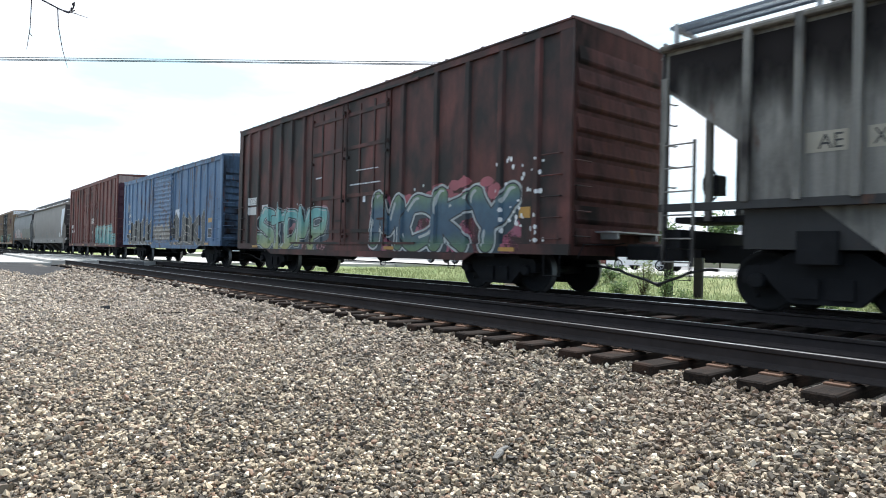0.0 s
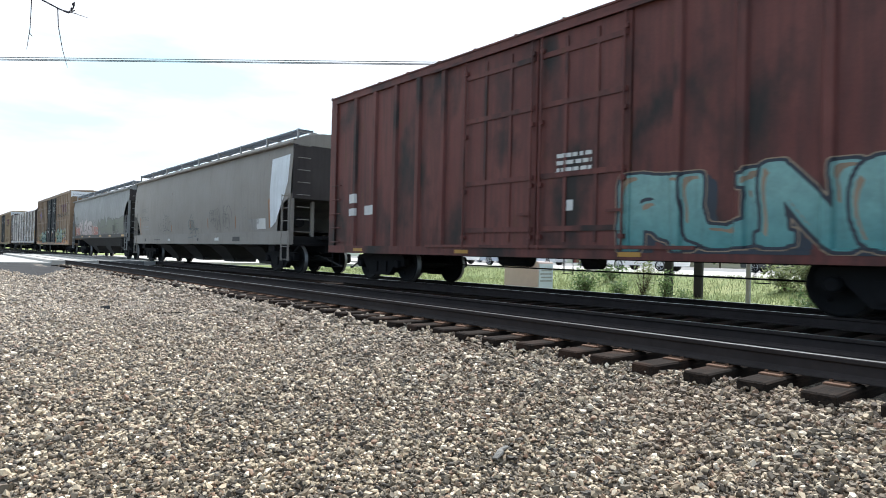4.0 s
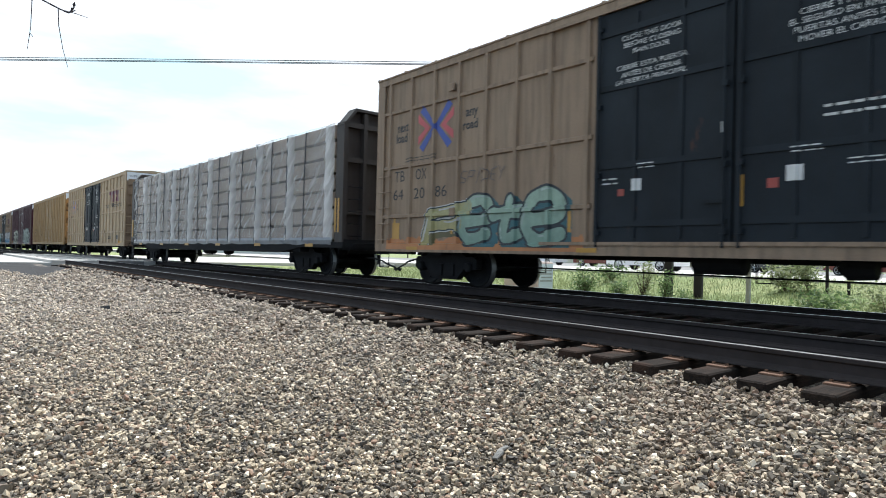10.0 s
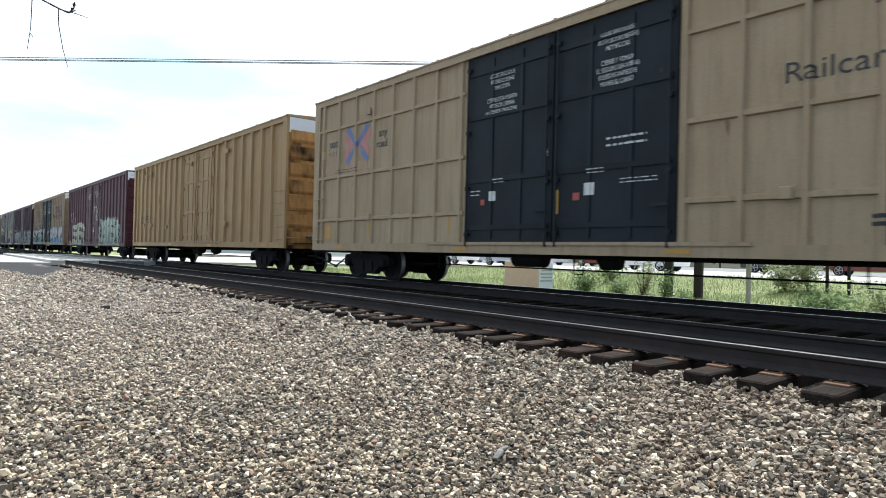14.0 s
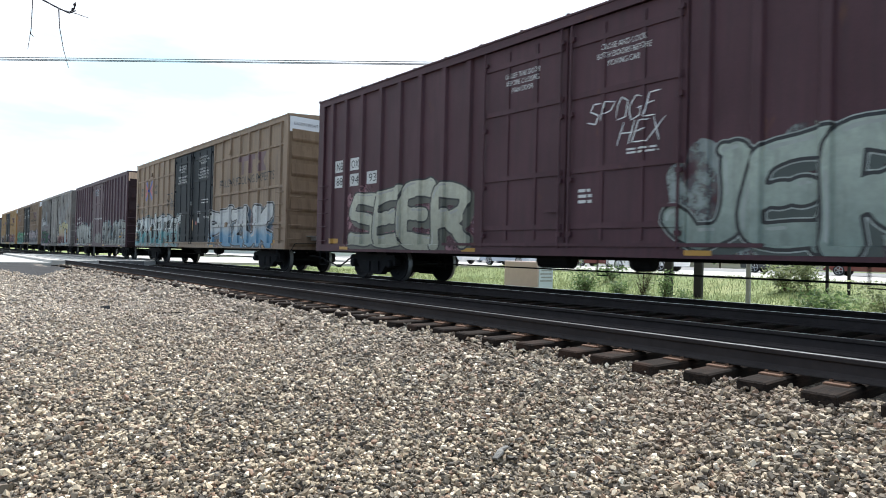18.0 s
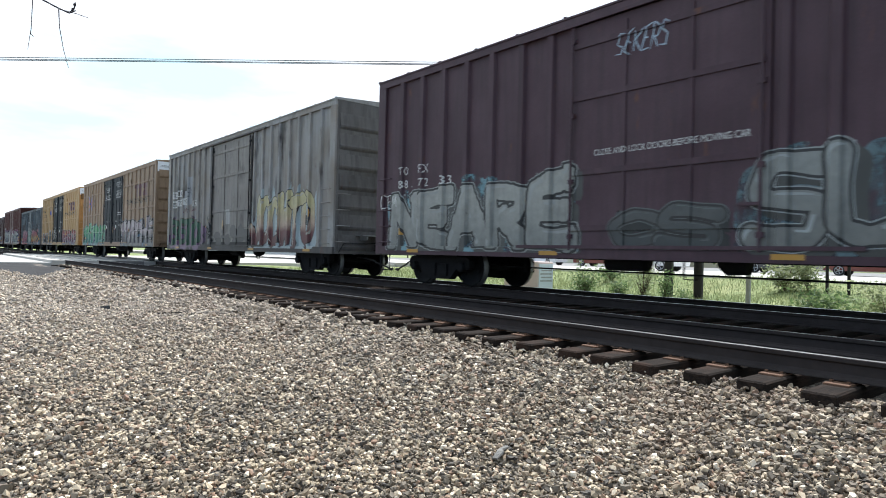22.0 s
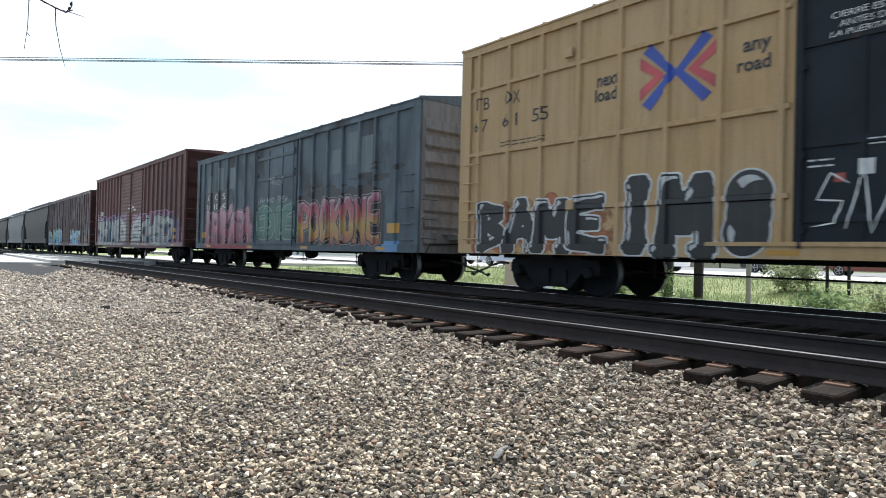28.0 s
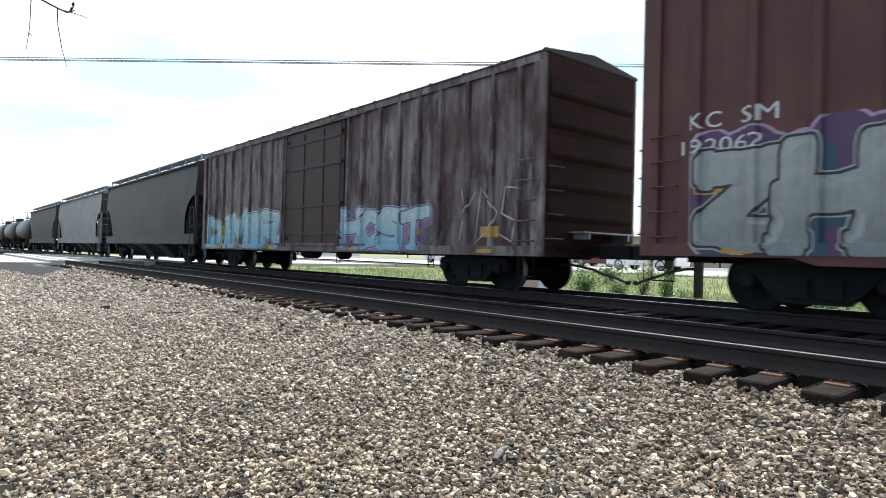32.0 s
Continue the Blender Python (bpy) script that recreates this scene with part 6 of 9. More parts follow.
graffiti(car, sd, "STOMP", -5.87, -1.22, 0.80, 2.14, ((0.02, 0.03, 0.035), (0.36, 0.36, 0.10), (0.16, 0.46, 0.46), (0.42, 0.20, 0.22), (0.6, 0.66, 0.66)), 22, "sprayed teal and yellow lettering", 0.1, "haze", 1.0, 12, 0.8, 0.95, 0.02, 0.035, horns=0.3, bars_=0.5, back=(0.02, 0.04, 0.06), tight=1.25)
rb = random.Random(8)
part("graffiti", decal(sd, [(*blob(rb.uniform(5.9, 7.2), rb.uniform(1.0, 2.75), rb.uniform(0.02, 0.045), rb.uniform(0.025, 0.06), rb, 9), 0, 0.008 + 0.0003 * i) for i in range(44)]), [sp(WHT)], car, "sprayed white dots")
part("graffiti", decal(sd, [(*blob(rb.uniform(2.3, 6.0), rb.uniform(2.0, 2.45), 0.22, 0.12, rb, 9), 0, 0.0035 + 0.0003 * i) for i in range(12)]), [sp((0.30, 0.07, 0.09))], car, "sprayed dull red bubbles")
marking(car, sd, "number_board", [(-6.95, -6.2, 2.35, 2.62), (-6.95, -6.25, 2.0, 2.28), (-5.85, -5.25, 2.05, 2.32)], M_WHITE, "white number boards")
marking(car, sd, "reporting_mark", [("COER", -6.9, -6.25, 2.39, 2.58)], M_BLACKINK)
marking(car, sd, "door_stencil", bars(0.1, 1.6, 2.58, 2.64, 1, RNG) + bars(0.4, 1.5, 2.97, 3.01, 1, RNG) + [(0.78, 0.90, 2.1, 2.26), (-1.9, -1.5, 2.92, 2.96)], P_HOPW, "small white stencils")
marking(car, sd, "warning_plate", [(6.55, 6.85, 1.5, 1.72)], M_YELLOW)

# faded blue boxcar, short and rusty
car, sd = boxcar("faded blue steel boxcar with rust patches and dark sprayed lettering", -32.82, 15.79, 4.50, P_BLUE, [7.0, 6.11, 5.28, 4.43, 3.6, 2.68, 1.75, -1.95, -2.61, -3.41, -4.19, -5.14, -6.09, -6.9], [(-1.73, 1.5)], 2, 0.86, 0.24, end_ribs=11, end_mat=paint("sooty_blue_end", (0.065, 0.11, 0.18), 0.3, 0.7, soot=0.7), door_style="corrugated", base=0.12, top=0.08, depth=0.05, belly=(-2.2, 5.4, 0.72), tc=11.4)
graffiti(car, sd, "HUSKI", 1.15, 6.2, 0.88, 2.25, ((0.56, 0.51, 0.42), (0.008, 0.009, 0.011), (0.020, 0.022, 0.026), (0.05, 0.06, 0.08), (0.10, 0.10, 0.10)), 23, "charcoal sprayed lettering with pale outlines and pointed tips", -0.25, "", 0.45, 0, 0.3, 0.95, 0, 0.022, horns=0.95, back=(0.03, 0.035, 0.05), shine=False)
graffiti(car, sd, "JEHUK", -6.75, -2.15, 0.88, 2.15, ((0.58, 0.58, 0.56), (0.008, 0.009, 0.011), (0.020, 0.022, 0.026), (0.03, 0.03, 0.035), (0.10, 0.10, 0.10)), 24, "charcoal sprayed lettering with white outlines and pointed tips", 0.1, "", 0.6, 0, 0.4, 1.1, 0, 0.026, horns=0.8, back=(0.03, 0.035, 0.05), shine=False)
graffiti(car, sd, "MENA", -1.6, 1.3, 1.0, 1.9, ((0.40, 0.38, 0.34), (0.10, 0.07, 0.055), (0.20, 0.17, 0.14), (0.34, 0.31, 0.27), WHT), 25, "cream and brown sprayed lettering flaking over rust", 0.1, "haze", 0.9, 0, 0.4, 0.9, 0, 0.03, shade=False, shine=False)
marking(car, sd, "reporting_mark", [("LRS", -6.75, -6.1, 2.42, 2.66), ("3538", -6.85, -6.05, 2.02, 2.25)], M_WHITE, "white reporting marks")
marking(car, sd, "reflector_patch", [(6.33, 6.76, 1.84, 2.03), (-6.75, -6.2, 1.55, 1.72)], M_YELLOW, "amber reflective patch")
marking(car, sd, "inspection_panel", [(6.32, 6.72, 1.23, 1.58)], M_BLACKINK)
marking(car, sd, "inspection_frame", [(6.30, 6.74, 1.58, 1.60), (6.30, 6.74, 1.21, 1.23), (6.30, 6.32, 1.21, 1.6), (6.72, 6.74, 1.21, 1.6), (6.32, 6.72, 1.34, 1.36)], M_WHITE)
dent_panel(car, sd, 1.85, 2.45, 1.95, 2.55, P_HOPW)
rb = random.Random(15)
part("graffiti_tag", decal(sd, [(*blob(-7.0 + 0.16 * k % 0.9, 3.0, 0.02, 0.3, rb, 8), 0, 0.012 + 0.0003 * k) for k in range(4)]), [sp(GRY)], car)

# oxide-red boxcar
car, sd = boxcar("dirty oxide-red steel boxcar with teal sprayed lettering", -50.57, 16.0, 5.16, P_RED, [7.3, 6.21, 5.1, 3.95, 2.94, -2.9, -3.85, -4.8, -5.75, -6.7], [(-2.2, 0.0), (0.0, 2.1)], 3, 0.72, 0.12, end_ribs=8, end_mat=P_MAROON2, end_band=paint("dull_end_band", (0.26, 0.2, 0.19), 0.4, 0.6), tc=11.9)
graffiti(car, sd, "RUNE", 2.0, 6.6, 0.85, 2.15, ((0.015, 0.025, 0.045), (0.08, 0.30, 0.31), (0.24, 0.46, 0.44), (0.16, 0.05, 0.05), (0.42, 0.30, 0.20)), 26, "teal sprayed lettering with navy outline", -0.05, "", 0.5, 0, 0.7, 1.2, 0.018, 0.045, bars_=0.6, back=(0.012, 0.02, 0.035))
graffiti(car, sd, "S", 6.3, 7.75, 0.82, 1.6, ((0.015, 0.025, 0.045), (0.08, 0.30, 0.31), (0.20, 0.42, 0.40), (0.16, 0.05, 0.05), (0.42, 0.30, 0.20)), 27, "small teal sprayed letter", 0.1, "", 0.6, 0, 0.6, 1.0, 0.016, 0.035, horns=0.6)
marking(car, sd, "number_board", [(-7.0, -6.6, 2.1, 2.35), (-7.0, -6.6, 1.75, 1.95), (-6.2, -5.7, 1.75, 2.0)], M_WHITE, "white number boards")
marking(car, sd, "door_stencil", bars(0.5, 1.3, 2.3, 2.7, 3, RNG) + [(0.75, 0.9, 1.6, 1.8)], M_WHITE)

# four hoppers, boxes and lumber follow in their own functions below


# buff fleet
car, sd = buff_boxcar("tan double-door boxcar with black doors and green sprayed lettering", -110.4, P_TAN, 6, "old", "642086", brake=True)
sprayed_band(car, sd, 2.5, 9.2, 0.84, 1.42, (0.40, 0.15, 0.045), 4, "orange sprayed flames along the sill")
graffiti(car, sd, "7", 2.6, 3.7, 1.05, 2.0, ((0.015, 0.03, 0.04), (0.42, 0.37, 0.14), (0.46, 0.43, 0.22), (0.4, 0.2, 0.06), WHT), 34, "yellow sprayed arrow-like letter", 0.1, "", 0.4, 0, 0.3, 1.1, 0.02, 0.035, bars_=0.9)
graffiti(car, sd, "F", 5.55, 7.35, 1.0, 2.15, ((0.015, 0.03, 0.04), (0.44, 0.36, 0.12), (0.46, 0.43, 0.22), (0.4, 0.2, 0.06), WHT), 35, "yellow sprayed letter", 0.1, "", 0.4, 0, 0.3, 0.9, 0.02, 0.035, bars_=0.9)
graffiti(car, sd, "ete", 3.3, 5.95, 0.98, 2.2, ((0.008, 0.02, 0.03), (0.20, 0.33, 0.27), (0.36, 0.49, 0.38), (0.50, 0.46, 0.16), (0.5, 0.6, 0.55)), 31, "mint sprayed lower-case bubble lettering with dark teal block", 0.2, "", 0.35, 0, 1.0, 0.85, 0, 0.055, back=(0.02, 0.09, 0.11))
graffiti(car, sd, "15", 6.45, 7.65, 0.82, 1.45, ((0.10, 0.05, 0.03), ORNG, (0.42, 0.20, 0.10), ORNG, WHT), 32, "orange sprayed numerals", 0.1, "", shade=False)
sprayed_band(car, sd, -8.9, -2.65, 0.84, 1.35, (0.38, 0.15, 0.05), 9, "orange sprayed flames along the sill")
graffiti(car, sd, "F", -7.3, -5.9, 0.95, 1.95, ((0.015, 0.03, 0.04), (0.40, 0.34, 0.12), (0.44, 0.41, 0.2), (0.4, 0.2, 0.06), WHT), 36, "yellow sprayed letter", 0.1, "", 0.4, 0, 0.3, 1.0, 0.02, 0.03, bars_=0.9)
graffiti(car, sd, "ete", -6.1, -3.2, 0.92, 2.1, ((0.008, 0.02, 0.03), (0.20, 0.33, 0.27), (0.34, 0.47, 0.37), (0.42, 0.20, 0.06), (0.5, 0.6, 0.55)), 33, "mint sprayed lower-case bubble lettering with dark teal block", 0.2, "", 0.35, 0, 1.0, 0.85, 0, 0.05, back=(0.02, 0.09, 0.11))
tag(car, sd, "TEVTR6", 8.9, 9.3, 2.7, 4.8, BLK, 0.0)
tag(car, sd, "OTRI", 7.0, 7.6, 1.75, 2.0, BLK)
tag(car, sd, "LOD", 6.1, 6.6, 1.7, 1.95, BLK)
tag(car, sd, "Spidey", -6.1, -4.7, 2.3, 2.6, (0.10, 0.08, 0.08))
tag(car, sd, "SPIDEY", 2.72, 4.05, 2.32, 2.80, (0.10, 0.085, 0.11), 0.4)

car, sd = buff_boxcar("clean light buff double-door boxcar with black doors", -155.91, P_BUFF2, 8, "new", "", brake=False, faded=0.4, slogan_at=4.14, notice=0.024)
dent_panel(car, sd, -5.5, -2.8, 1.0, 1.6, P_BUFF)
marking(car, sd, "old_lettering", bars(-8.9, -6.3, 2.95, 3.25, 1, RNG, 0.8) + bars(-8.9, -6.8, 3.4, 3.7, 1, RNG, 0.8), paint("faded_marks", (0.34, 0.24, 0.15), 0.0, 0.3), "faded painted-out marks")

car, sd = buff_boxcar("tan double-door boxcar with black doors and white-blue sprayed lettering", -218.87, P_TAN, 11, "old", "665281", brake=True)
graffiti(car, sd, "PEZUK", 2.3, 8.2, 0.82, 2.32, (BLK, (0.06, 0.22, 0.40), (0.62, 0.62, 0.62), (0.26, 0.18, 0.20), (0.60, 0.60, 0.60)), 41, "blocky sprayed lettering, white above and blue below", 0.0, "haze", 0.35, 0, 0.2, 1.2, 0.02, 0.055, bars_=0.7,
         stops=((0.8, (0.06, 0.22, 0.40)), (1.25, (0.16, 0.34, 0.50)), (1.6, (0.56, 0.57, 0.58)), (2.2, (0.62, 0.62, 0.61))))
graffiti(car, sd, "SOAMONZRGET", -9.2, -1.75, 0.80, 2.38, ((0.006, 0.009, 0.012), (0.06, 0.24, 0.26), (0.58, 0.62, 0.62), (0.045, 0.13, 0.14), (0.40, 0.42, 0.42)), 42, "wild interlocking sprayed lettering, white above and teal below", 0.45, "haze", 1.0, 0, 0.35, 0.95, 0.014, 0.055, horns=0.8, bars_=0.5, tight=1.5,
         stops=((0.8, (0.05, 0.20, 0.24)), (1.45, (0.10, 0.33, 0.35)), (1.62, (0.50, 0.56, 0.56)), (2.3, (0.60, 0.62, 0.62))), back=(0.012, 0.020, 0.022), shine=False, block=0.12)
tag(car, sd, "SOMI", -9.25, -8.85, 2.35, 3.1, (0.05, 0.045, 0.05), 0.0)
tag(car, sd, "S5", -3.8, -2.9, 2.75, 3.35, BLK, 0.2, 0.02)
tag(car, sd, "ROE", -3.2, -2.55, 2.5, 3.0, BLK, 0.2, 0.02)

car, sd = buff_boxcar("tan double-door boxcar with black doors and grey-lilac sprayed lettering", -276.37, P_TAN, 14, "old", "", brake=True, faded=0.5)
sprayed_band(car, sd, 2.15, 9.2, 0.78, 2.75, (0.045, 0.12, 0.20), 17, "blue sprayed ground", 0.7)
graffiti(car, sd, "TORCHE", 2.2, 9.0, 0.80, 2.25, (BLK, (0.13, 0.13, 0.14), (0.42, 0.36, 0.38), (0.10, 0.24, 0.36), (0.58, 0.50, 0.52)), 51, "silver-lilac sprayed lettering on blue", 0.2, "", 0.7, 0, 0.3, 0.95, 0.014, 0.055, bars_=0.5, horns=0.4, tight=1.2,
         stops=((0.8, (0.11, 0.11, 0.12)), (1.35, (0.18, 0.17, 0.18)), (1.6, (0.42, 0.35, 0.37)), (2.2, (0.45, 0.39, 0.41))))
graffiti(car, sd, "SKEMBAS", -8.9, -2.2, 0.80, 2.2, (NAVY, (0.05, 0.20, 0.22), (0.10, 0.36, 0.16), (0.05, 0.17, 0.27), MINT), 52, "green and blue wild sprayed lettering", 0.3, "haze", 1.0, 10, 0.8, 1.05, 0.012, 0.03, horns=0.4, tight=1.35)
marking(car, sd, "reflector_patch", [(5.55, 5.68, 1.05, 1.6), (8.05, 8.2, 1.3, 2.35), (2.8, 2.9, 1.2, 1.65)], M_YELLOW, "amber reflective strips")

car, sd = buff_boxcar("bright yellow-buff double-door boxcar with bold black-and-white sprayed lettering", -297.1, P_YEL, 15, "old", "676155", end_mat=P_OCHRE, brake=False, emblem=-4.28, marks_at=(-8.78, 3.84))
graffiti(car, sd, "BAME", -8.75, -5.6, 0.80, 1.92, (WHT, (0.010, 0.010, 0.012), BLK, (0.45, 0.14, 0.05), WHT), 61, "bold black sprayed letters outlined in white", 0.0, "haze", 0.25, 0, 0.35, 1.12, 0, 0.03, shade=False, bars_=0.6, tight=1.12)
graffiti(car, sd, "IM", -5.4, -3.65, 0.76, 2.12, (WHT, (0.010, 0.010, 0.012), BLK, (0.50, 0.30, 0.12), WHT), 62, "bold black sprayed letters outlined in white", 0.0, "", 0.2, 0, 0.25, 1.2, 0, 0.03, shade=False, bars_=1.0, tight=1.12)
graffiti(car, sd, "I", -3.75, -2.5, 0.76, 2.15, (WHT, (0.010, 0.010, 0.012), BLK, (0.50, 0.30, 0.12), WHT), 64, "bold black sprayed bulb-shaped letter outlined in white", 0.0, "", 0.2, 0, 1.0, 2.1, 0, 0.028, shade=False, tight=1.0)
graffiti(car, sd, "DARKS", 2.7, 8.3, 0.8, 2.0, (BLK, (0.05, 0.06, 0.14), (0.35, 0.10, 0.10), (0.30, 0.18, 0.10), WHT), 63, "red and navy sprayed lettering")
tag(car, sd, "SNOW", -2.2, -0.5, 1.2, 1.9, WHT)

# armour-yellow ribbed boxcar
posts = [3.3 + 0.86 * i for i in range(7)] + [-1.35 - 0.83 * i for i in range(10)]
car, sd = boxcar("yellow ribbed high boxcar with dark lettering", -176.92, 19.3, 5.18, P_ARM, posts, [(-0.95, 0.95), (0.95, 2.85)], 9, 0.82, 0.12, end_mat=P_OCHRE, end_ribs=7, end_band=P_BAND, base=0.24, top=0.15, depth=0.085, tc=14.2)
marking(car, sd, "reporting_mark", [(-7.85, -7.65, 4.66, 4.9), (-7.6, -7.4, 4.66, 4.9), ("70", -7.85, -7.4, 4.18, 4.44), ("02", -7.0, -6.6, 4.30, 4.56), ("55", -6.15, -5.75, 4.42, 4.68)], M_BLACKINK, "dark reporting marks")
marking(car, sd, "data_stencil", [("LD LMT", -8.0, -7.55, 2.30, 2.38), ("LT WT", -8.0, -7.6, 2.16, 2.24), ("CUFT", -8.0, -7.65, 2.02, 2.10), ("208400", -7.15, -6.65, 2.33, 2.41), ("79600", -7.1, -6.7, 2.19, 2.27), ("7500", -7.05, -6.75, 2.05, 2.13)], M_BLACKINK, "small dark weight stencils")
bk = MB().cbox(-0.13, 0.13, -1.57, -1.50, -0.09, 0.09, 0.02).mesh("bracket", [P_ARM])
for x, z in ((-7.3, 1.9), (-5.9, 1.9), (4.5, 4.6), (-6.2, 4.55), (4.4, 1.75), (0.2, 4.5), (-3.3, 1.75)):
    part("bracket", bk, None, car, at=pose(x, 0, z))

# maroon boxcars
car, sd = boxcar("maroon double-door boxcar with pale green sprayed lettering", -197.88, 18.93, 5.20, P_MAROON, [8.71, 7.85, 6.95, 6.1, 5.22, 4.35, 3.45, 2.68, -2.75, -3.6, -4.5, -5.35, -6.2, -7.1, -7.95, -8.7], [(-2.3, 0.0), (0.0, 2.4)], 10, 0.76, 0.12, end_ribs=6, end_band=P_BAND, base=0.2, top=0.13, depth=0.07, tc=14.1)
graffiti(car, sd, "JERSA", 2.15, 7.9, 0.84, 2.55, (BLK, (0.22, 0.28, 0.25), (0.44, 0.50, 0.43), (0.34, 0.38, 0.36), (0.5, 0.54, 0.5)), 71, "pale grey-green sprayed bubble lettering", 0.1, "haze", 0.5, 6, 0.8, 1.02, 0.02, 0.05, bars_=0.4, tight=1.15)
graffiti(car, sd, "SEER", -7.6, -2.75, 0.84, 2.5, (BLK, (0.34, 0.34, 0.26), (0.54, 0.53, 0.42), (0.34, 0.16, 0.19), (0.5, 0.5, 0.46)), 72, "pale cream-green sprayed bubble lettering", 0.05, "haze", 0.6, 4, 0.6, 0.86, 0, 0.042, tight=1.15)
for x, z in ((-8.55, 3.02), (-7.72, 3.02), (-8.55, 2.58), (-7.72, 2.58), (-6.85, 2.58)):
    part("number_board", decal(sd, [(*rect(x, x + 0.54, z, z + 0.34), 0, 0.003)]), [M_WHITE], car, "white number board")
marking(car, sd, "reporting_mark", [("NB", -8.45, -8.12, 3.08, 3.30), ("OX", -7.65, -7.27, 3.08, 3.30), ("88", -8.45, -8.12, 2.64, 2.86), ("94", -7.65, -7.27, 2.64, 2.86), ("93", -6.75, -6.4, 2.64, 2.86)], M_BLACKINK, "dark reporting marks")
items = []
for c, z, lines in ((-1.15, 4.35, ("CLOSE THIS DOOR", "BEFORE CLOSING", "MAIN DOOR")), (1.2, 4.4, ("CLOSE AND LOCK", "BOTH DOORS BEFORE", "MOVING CAR"))):
    items += [(t, c - 0.032 * len(t), c + 0.032 * len(t), z - 0.15 * i, z - 0.15 * i + 0.1) for i, t in enumerate(lines)]
marking(car, sd, "door_notice", items + bars(1.3, 1.9, 2.5, 2.62, 2, RNG) + bars(0.3, 0.6, 1.7, 2.0, 3, RNG), M_WHITE, "white door notice")
tag(car, sd, "SPOGE", 0.5, 1.9, 3.1, 3.5, WHT)
tag(car, sd, "2HEX", 0.9, 2.0, 2.7, 3.05, WHT)
marking(car, sd, "warning_plate", [(6.9, 7.4, 1.25, 1.42), (-8.7, -8.3, 0.98, 1.12)], M_YELLOW)
end_text(car, 18.93, 5.2, [("EXCESS HEIGHT CAR", -1.25, -0.2, 4.92, 5.02), ("TRUX", 0.4, 0.9, 4.88, 5.04), ("CHUST", -1.1, -0.2, 3.35, 3.56), ("PROET", -1.1, -0.2, 2.85, 3.04)], plain("chalk_marks", (0.26, 0.24, 0.24), 0.8, 0.4, 12, bumps=0))

car, sd = boxcar("dark maroon boxcar with silver sprayed lettering along its lower half", -238.5, 16.03, 5.15, P_MAROON2, [7.32, 6.48, 5.69, 4.9, 4.12, 3.41, 2.69, 2.05, -2.2, -2.95, -3.8, -4.6, -5.4, -6.2, -7.0], [(-1.75, 1.88)], 12, 0.72, 0.12, end_ribs=6, end_mat=paint("darker_maroon_end", (0.026, 0.016, 0.019), 0.1, 0.5), end_band=paint("cream_end_band", (0.50, 0.36, 0.26), 0.2, 0.5), base=0.2, top=0.13, depth=0.07, tc=11.9)
end_stencils(car, 8.076)
graffiti(car, sd, "SULOES", 1.6, 7.75, 0.84, 2.4, (BLK, (0.18, 0.185, 0.175), (0.28, 0.295, 0.285), (0.12, 0.19, 0.22), (0.44, 0.48, 0.48)), 81, "silver bubble-style sprayed lettering over pale blue haze", 0.1, "haze", 0.7, 8, 0.7, 0.92, 0.018, 0.042, tight=1.18)
graffiti(car, sd, "NEARE", -7.4, -1.6, 0.82, 2.35, (BLK, (0.24, 0.25, 0.24), (0.38, 0.385, 0.36), (0.20, 0.38, 0.44), (0.44, 0.46, 0.45)), 82, "silver sprayed block lettering with pale blue haze", 0.0, "haze", 0.35, 6, 0.25, 1.0, 0.02, 0.045, bars_=0.5, tight=1.1)
graffiti(car, sd, "OS", -0.7, 1.1, 0.9, 1.6, ((0.02, 0.016, 0.018), (0.04, 0.05, 0.055), (0.085, 0.09, 0.09), (0.08, 0.09, 0.095), (0.14, 0.16, 0.16)), 83, "half-covered grey sprayed lettering", 0.1)
marking(car, sd, "reporting_mark", [("TO", -7.05, -6.75, 2.68, 2.88), ("FX", -6.25, -5.95, 2.68, 2.88), ("88", -7.05, -6.75, 2.35, 2.55), ("72", -6.25, -5.95, 2.35, 2.55), ("33", -5.45, -5.1, 2.35, 2.55), ("CLOSE AND LOCK DOORS BEFORE MOVING CAR", -1.15, 1.6, 2.55, 2.66)], M_WHITE, "white reporting marks and door notice")
tag(car, sd, "SEKERS", -0.7, 0.3, 4.2, 4.6, (0.35, 0.45, 0.55))
tag(car, sd, "CEM", -7.8, -7.2, 1.85, 2.2, WHT, 0.0)
marking(car, sd, "warning_plate", [(6.4, 6.9, 1.5, 1.68), (6.4, 6.9, 1.25, 1.4), (-7.0, -6.5, 1.2, 1.5)], M_YELLOW)

car, sd = boxcar("pale grey ribbed boxcar with cream and maroon sprayed characters", -256.76, 15.97, 5.18, P_GREY, [7.11, 6.39, 5.65, 4.98, 4.25, 3.57, 2.9, 2.2, -2.3, -3.0, -3.7, -4.4, -5.1, -5.8, -6.5, -7.15], [(-2.05, 1.98)], 13, 0.68, 0.12, door_mat=paint("sooty_grey_door", (0.185, 0.168, 0.156), 0.3, 0.6, soot=0.2, rust_col=(0.085, 0.066, 0.057), fade=(0.24, 0.225, 0.21)), end_mat=paint("grimy_grey_end", (0.125, 0.118, 0.115), 0.1, 0.6), end_ribs=7, base=0.17, top=0.11, depth=0.07, tc=11.9, trim=paint("sooty_sill", (0.060, 0.054, 0.052), 0.2, 0.6), rod_mat=M_BLACK)
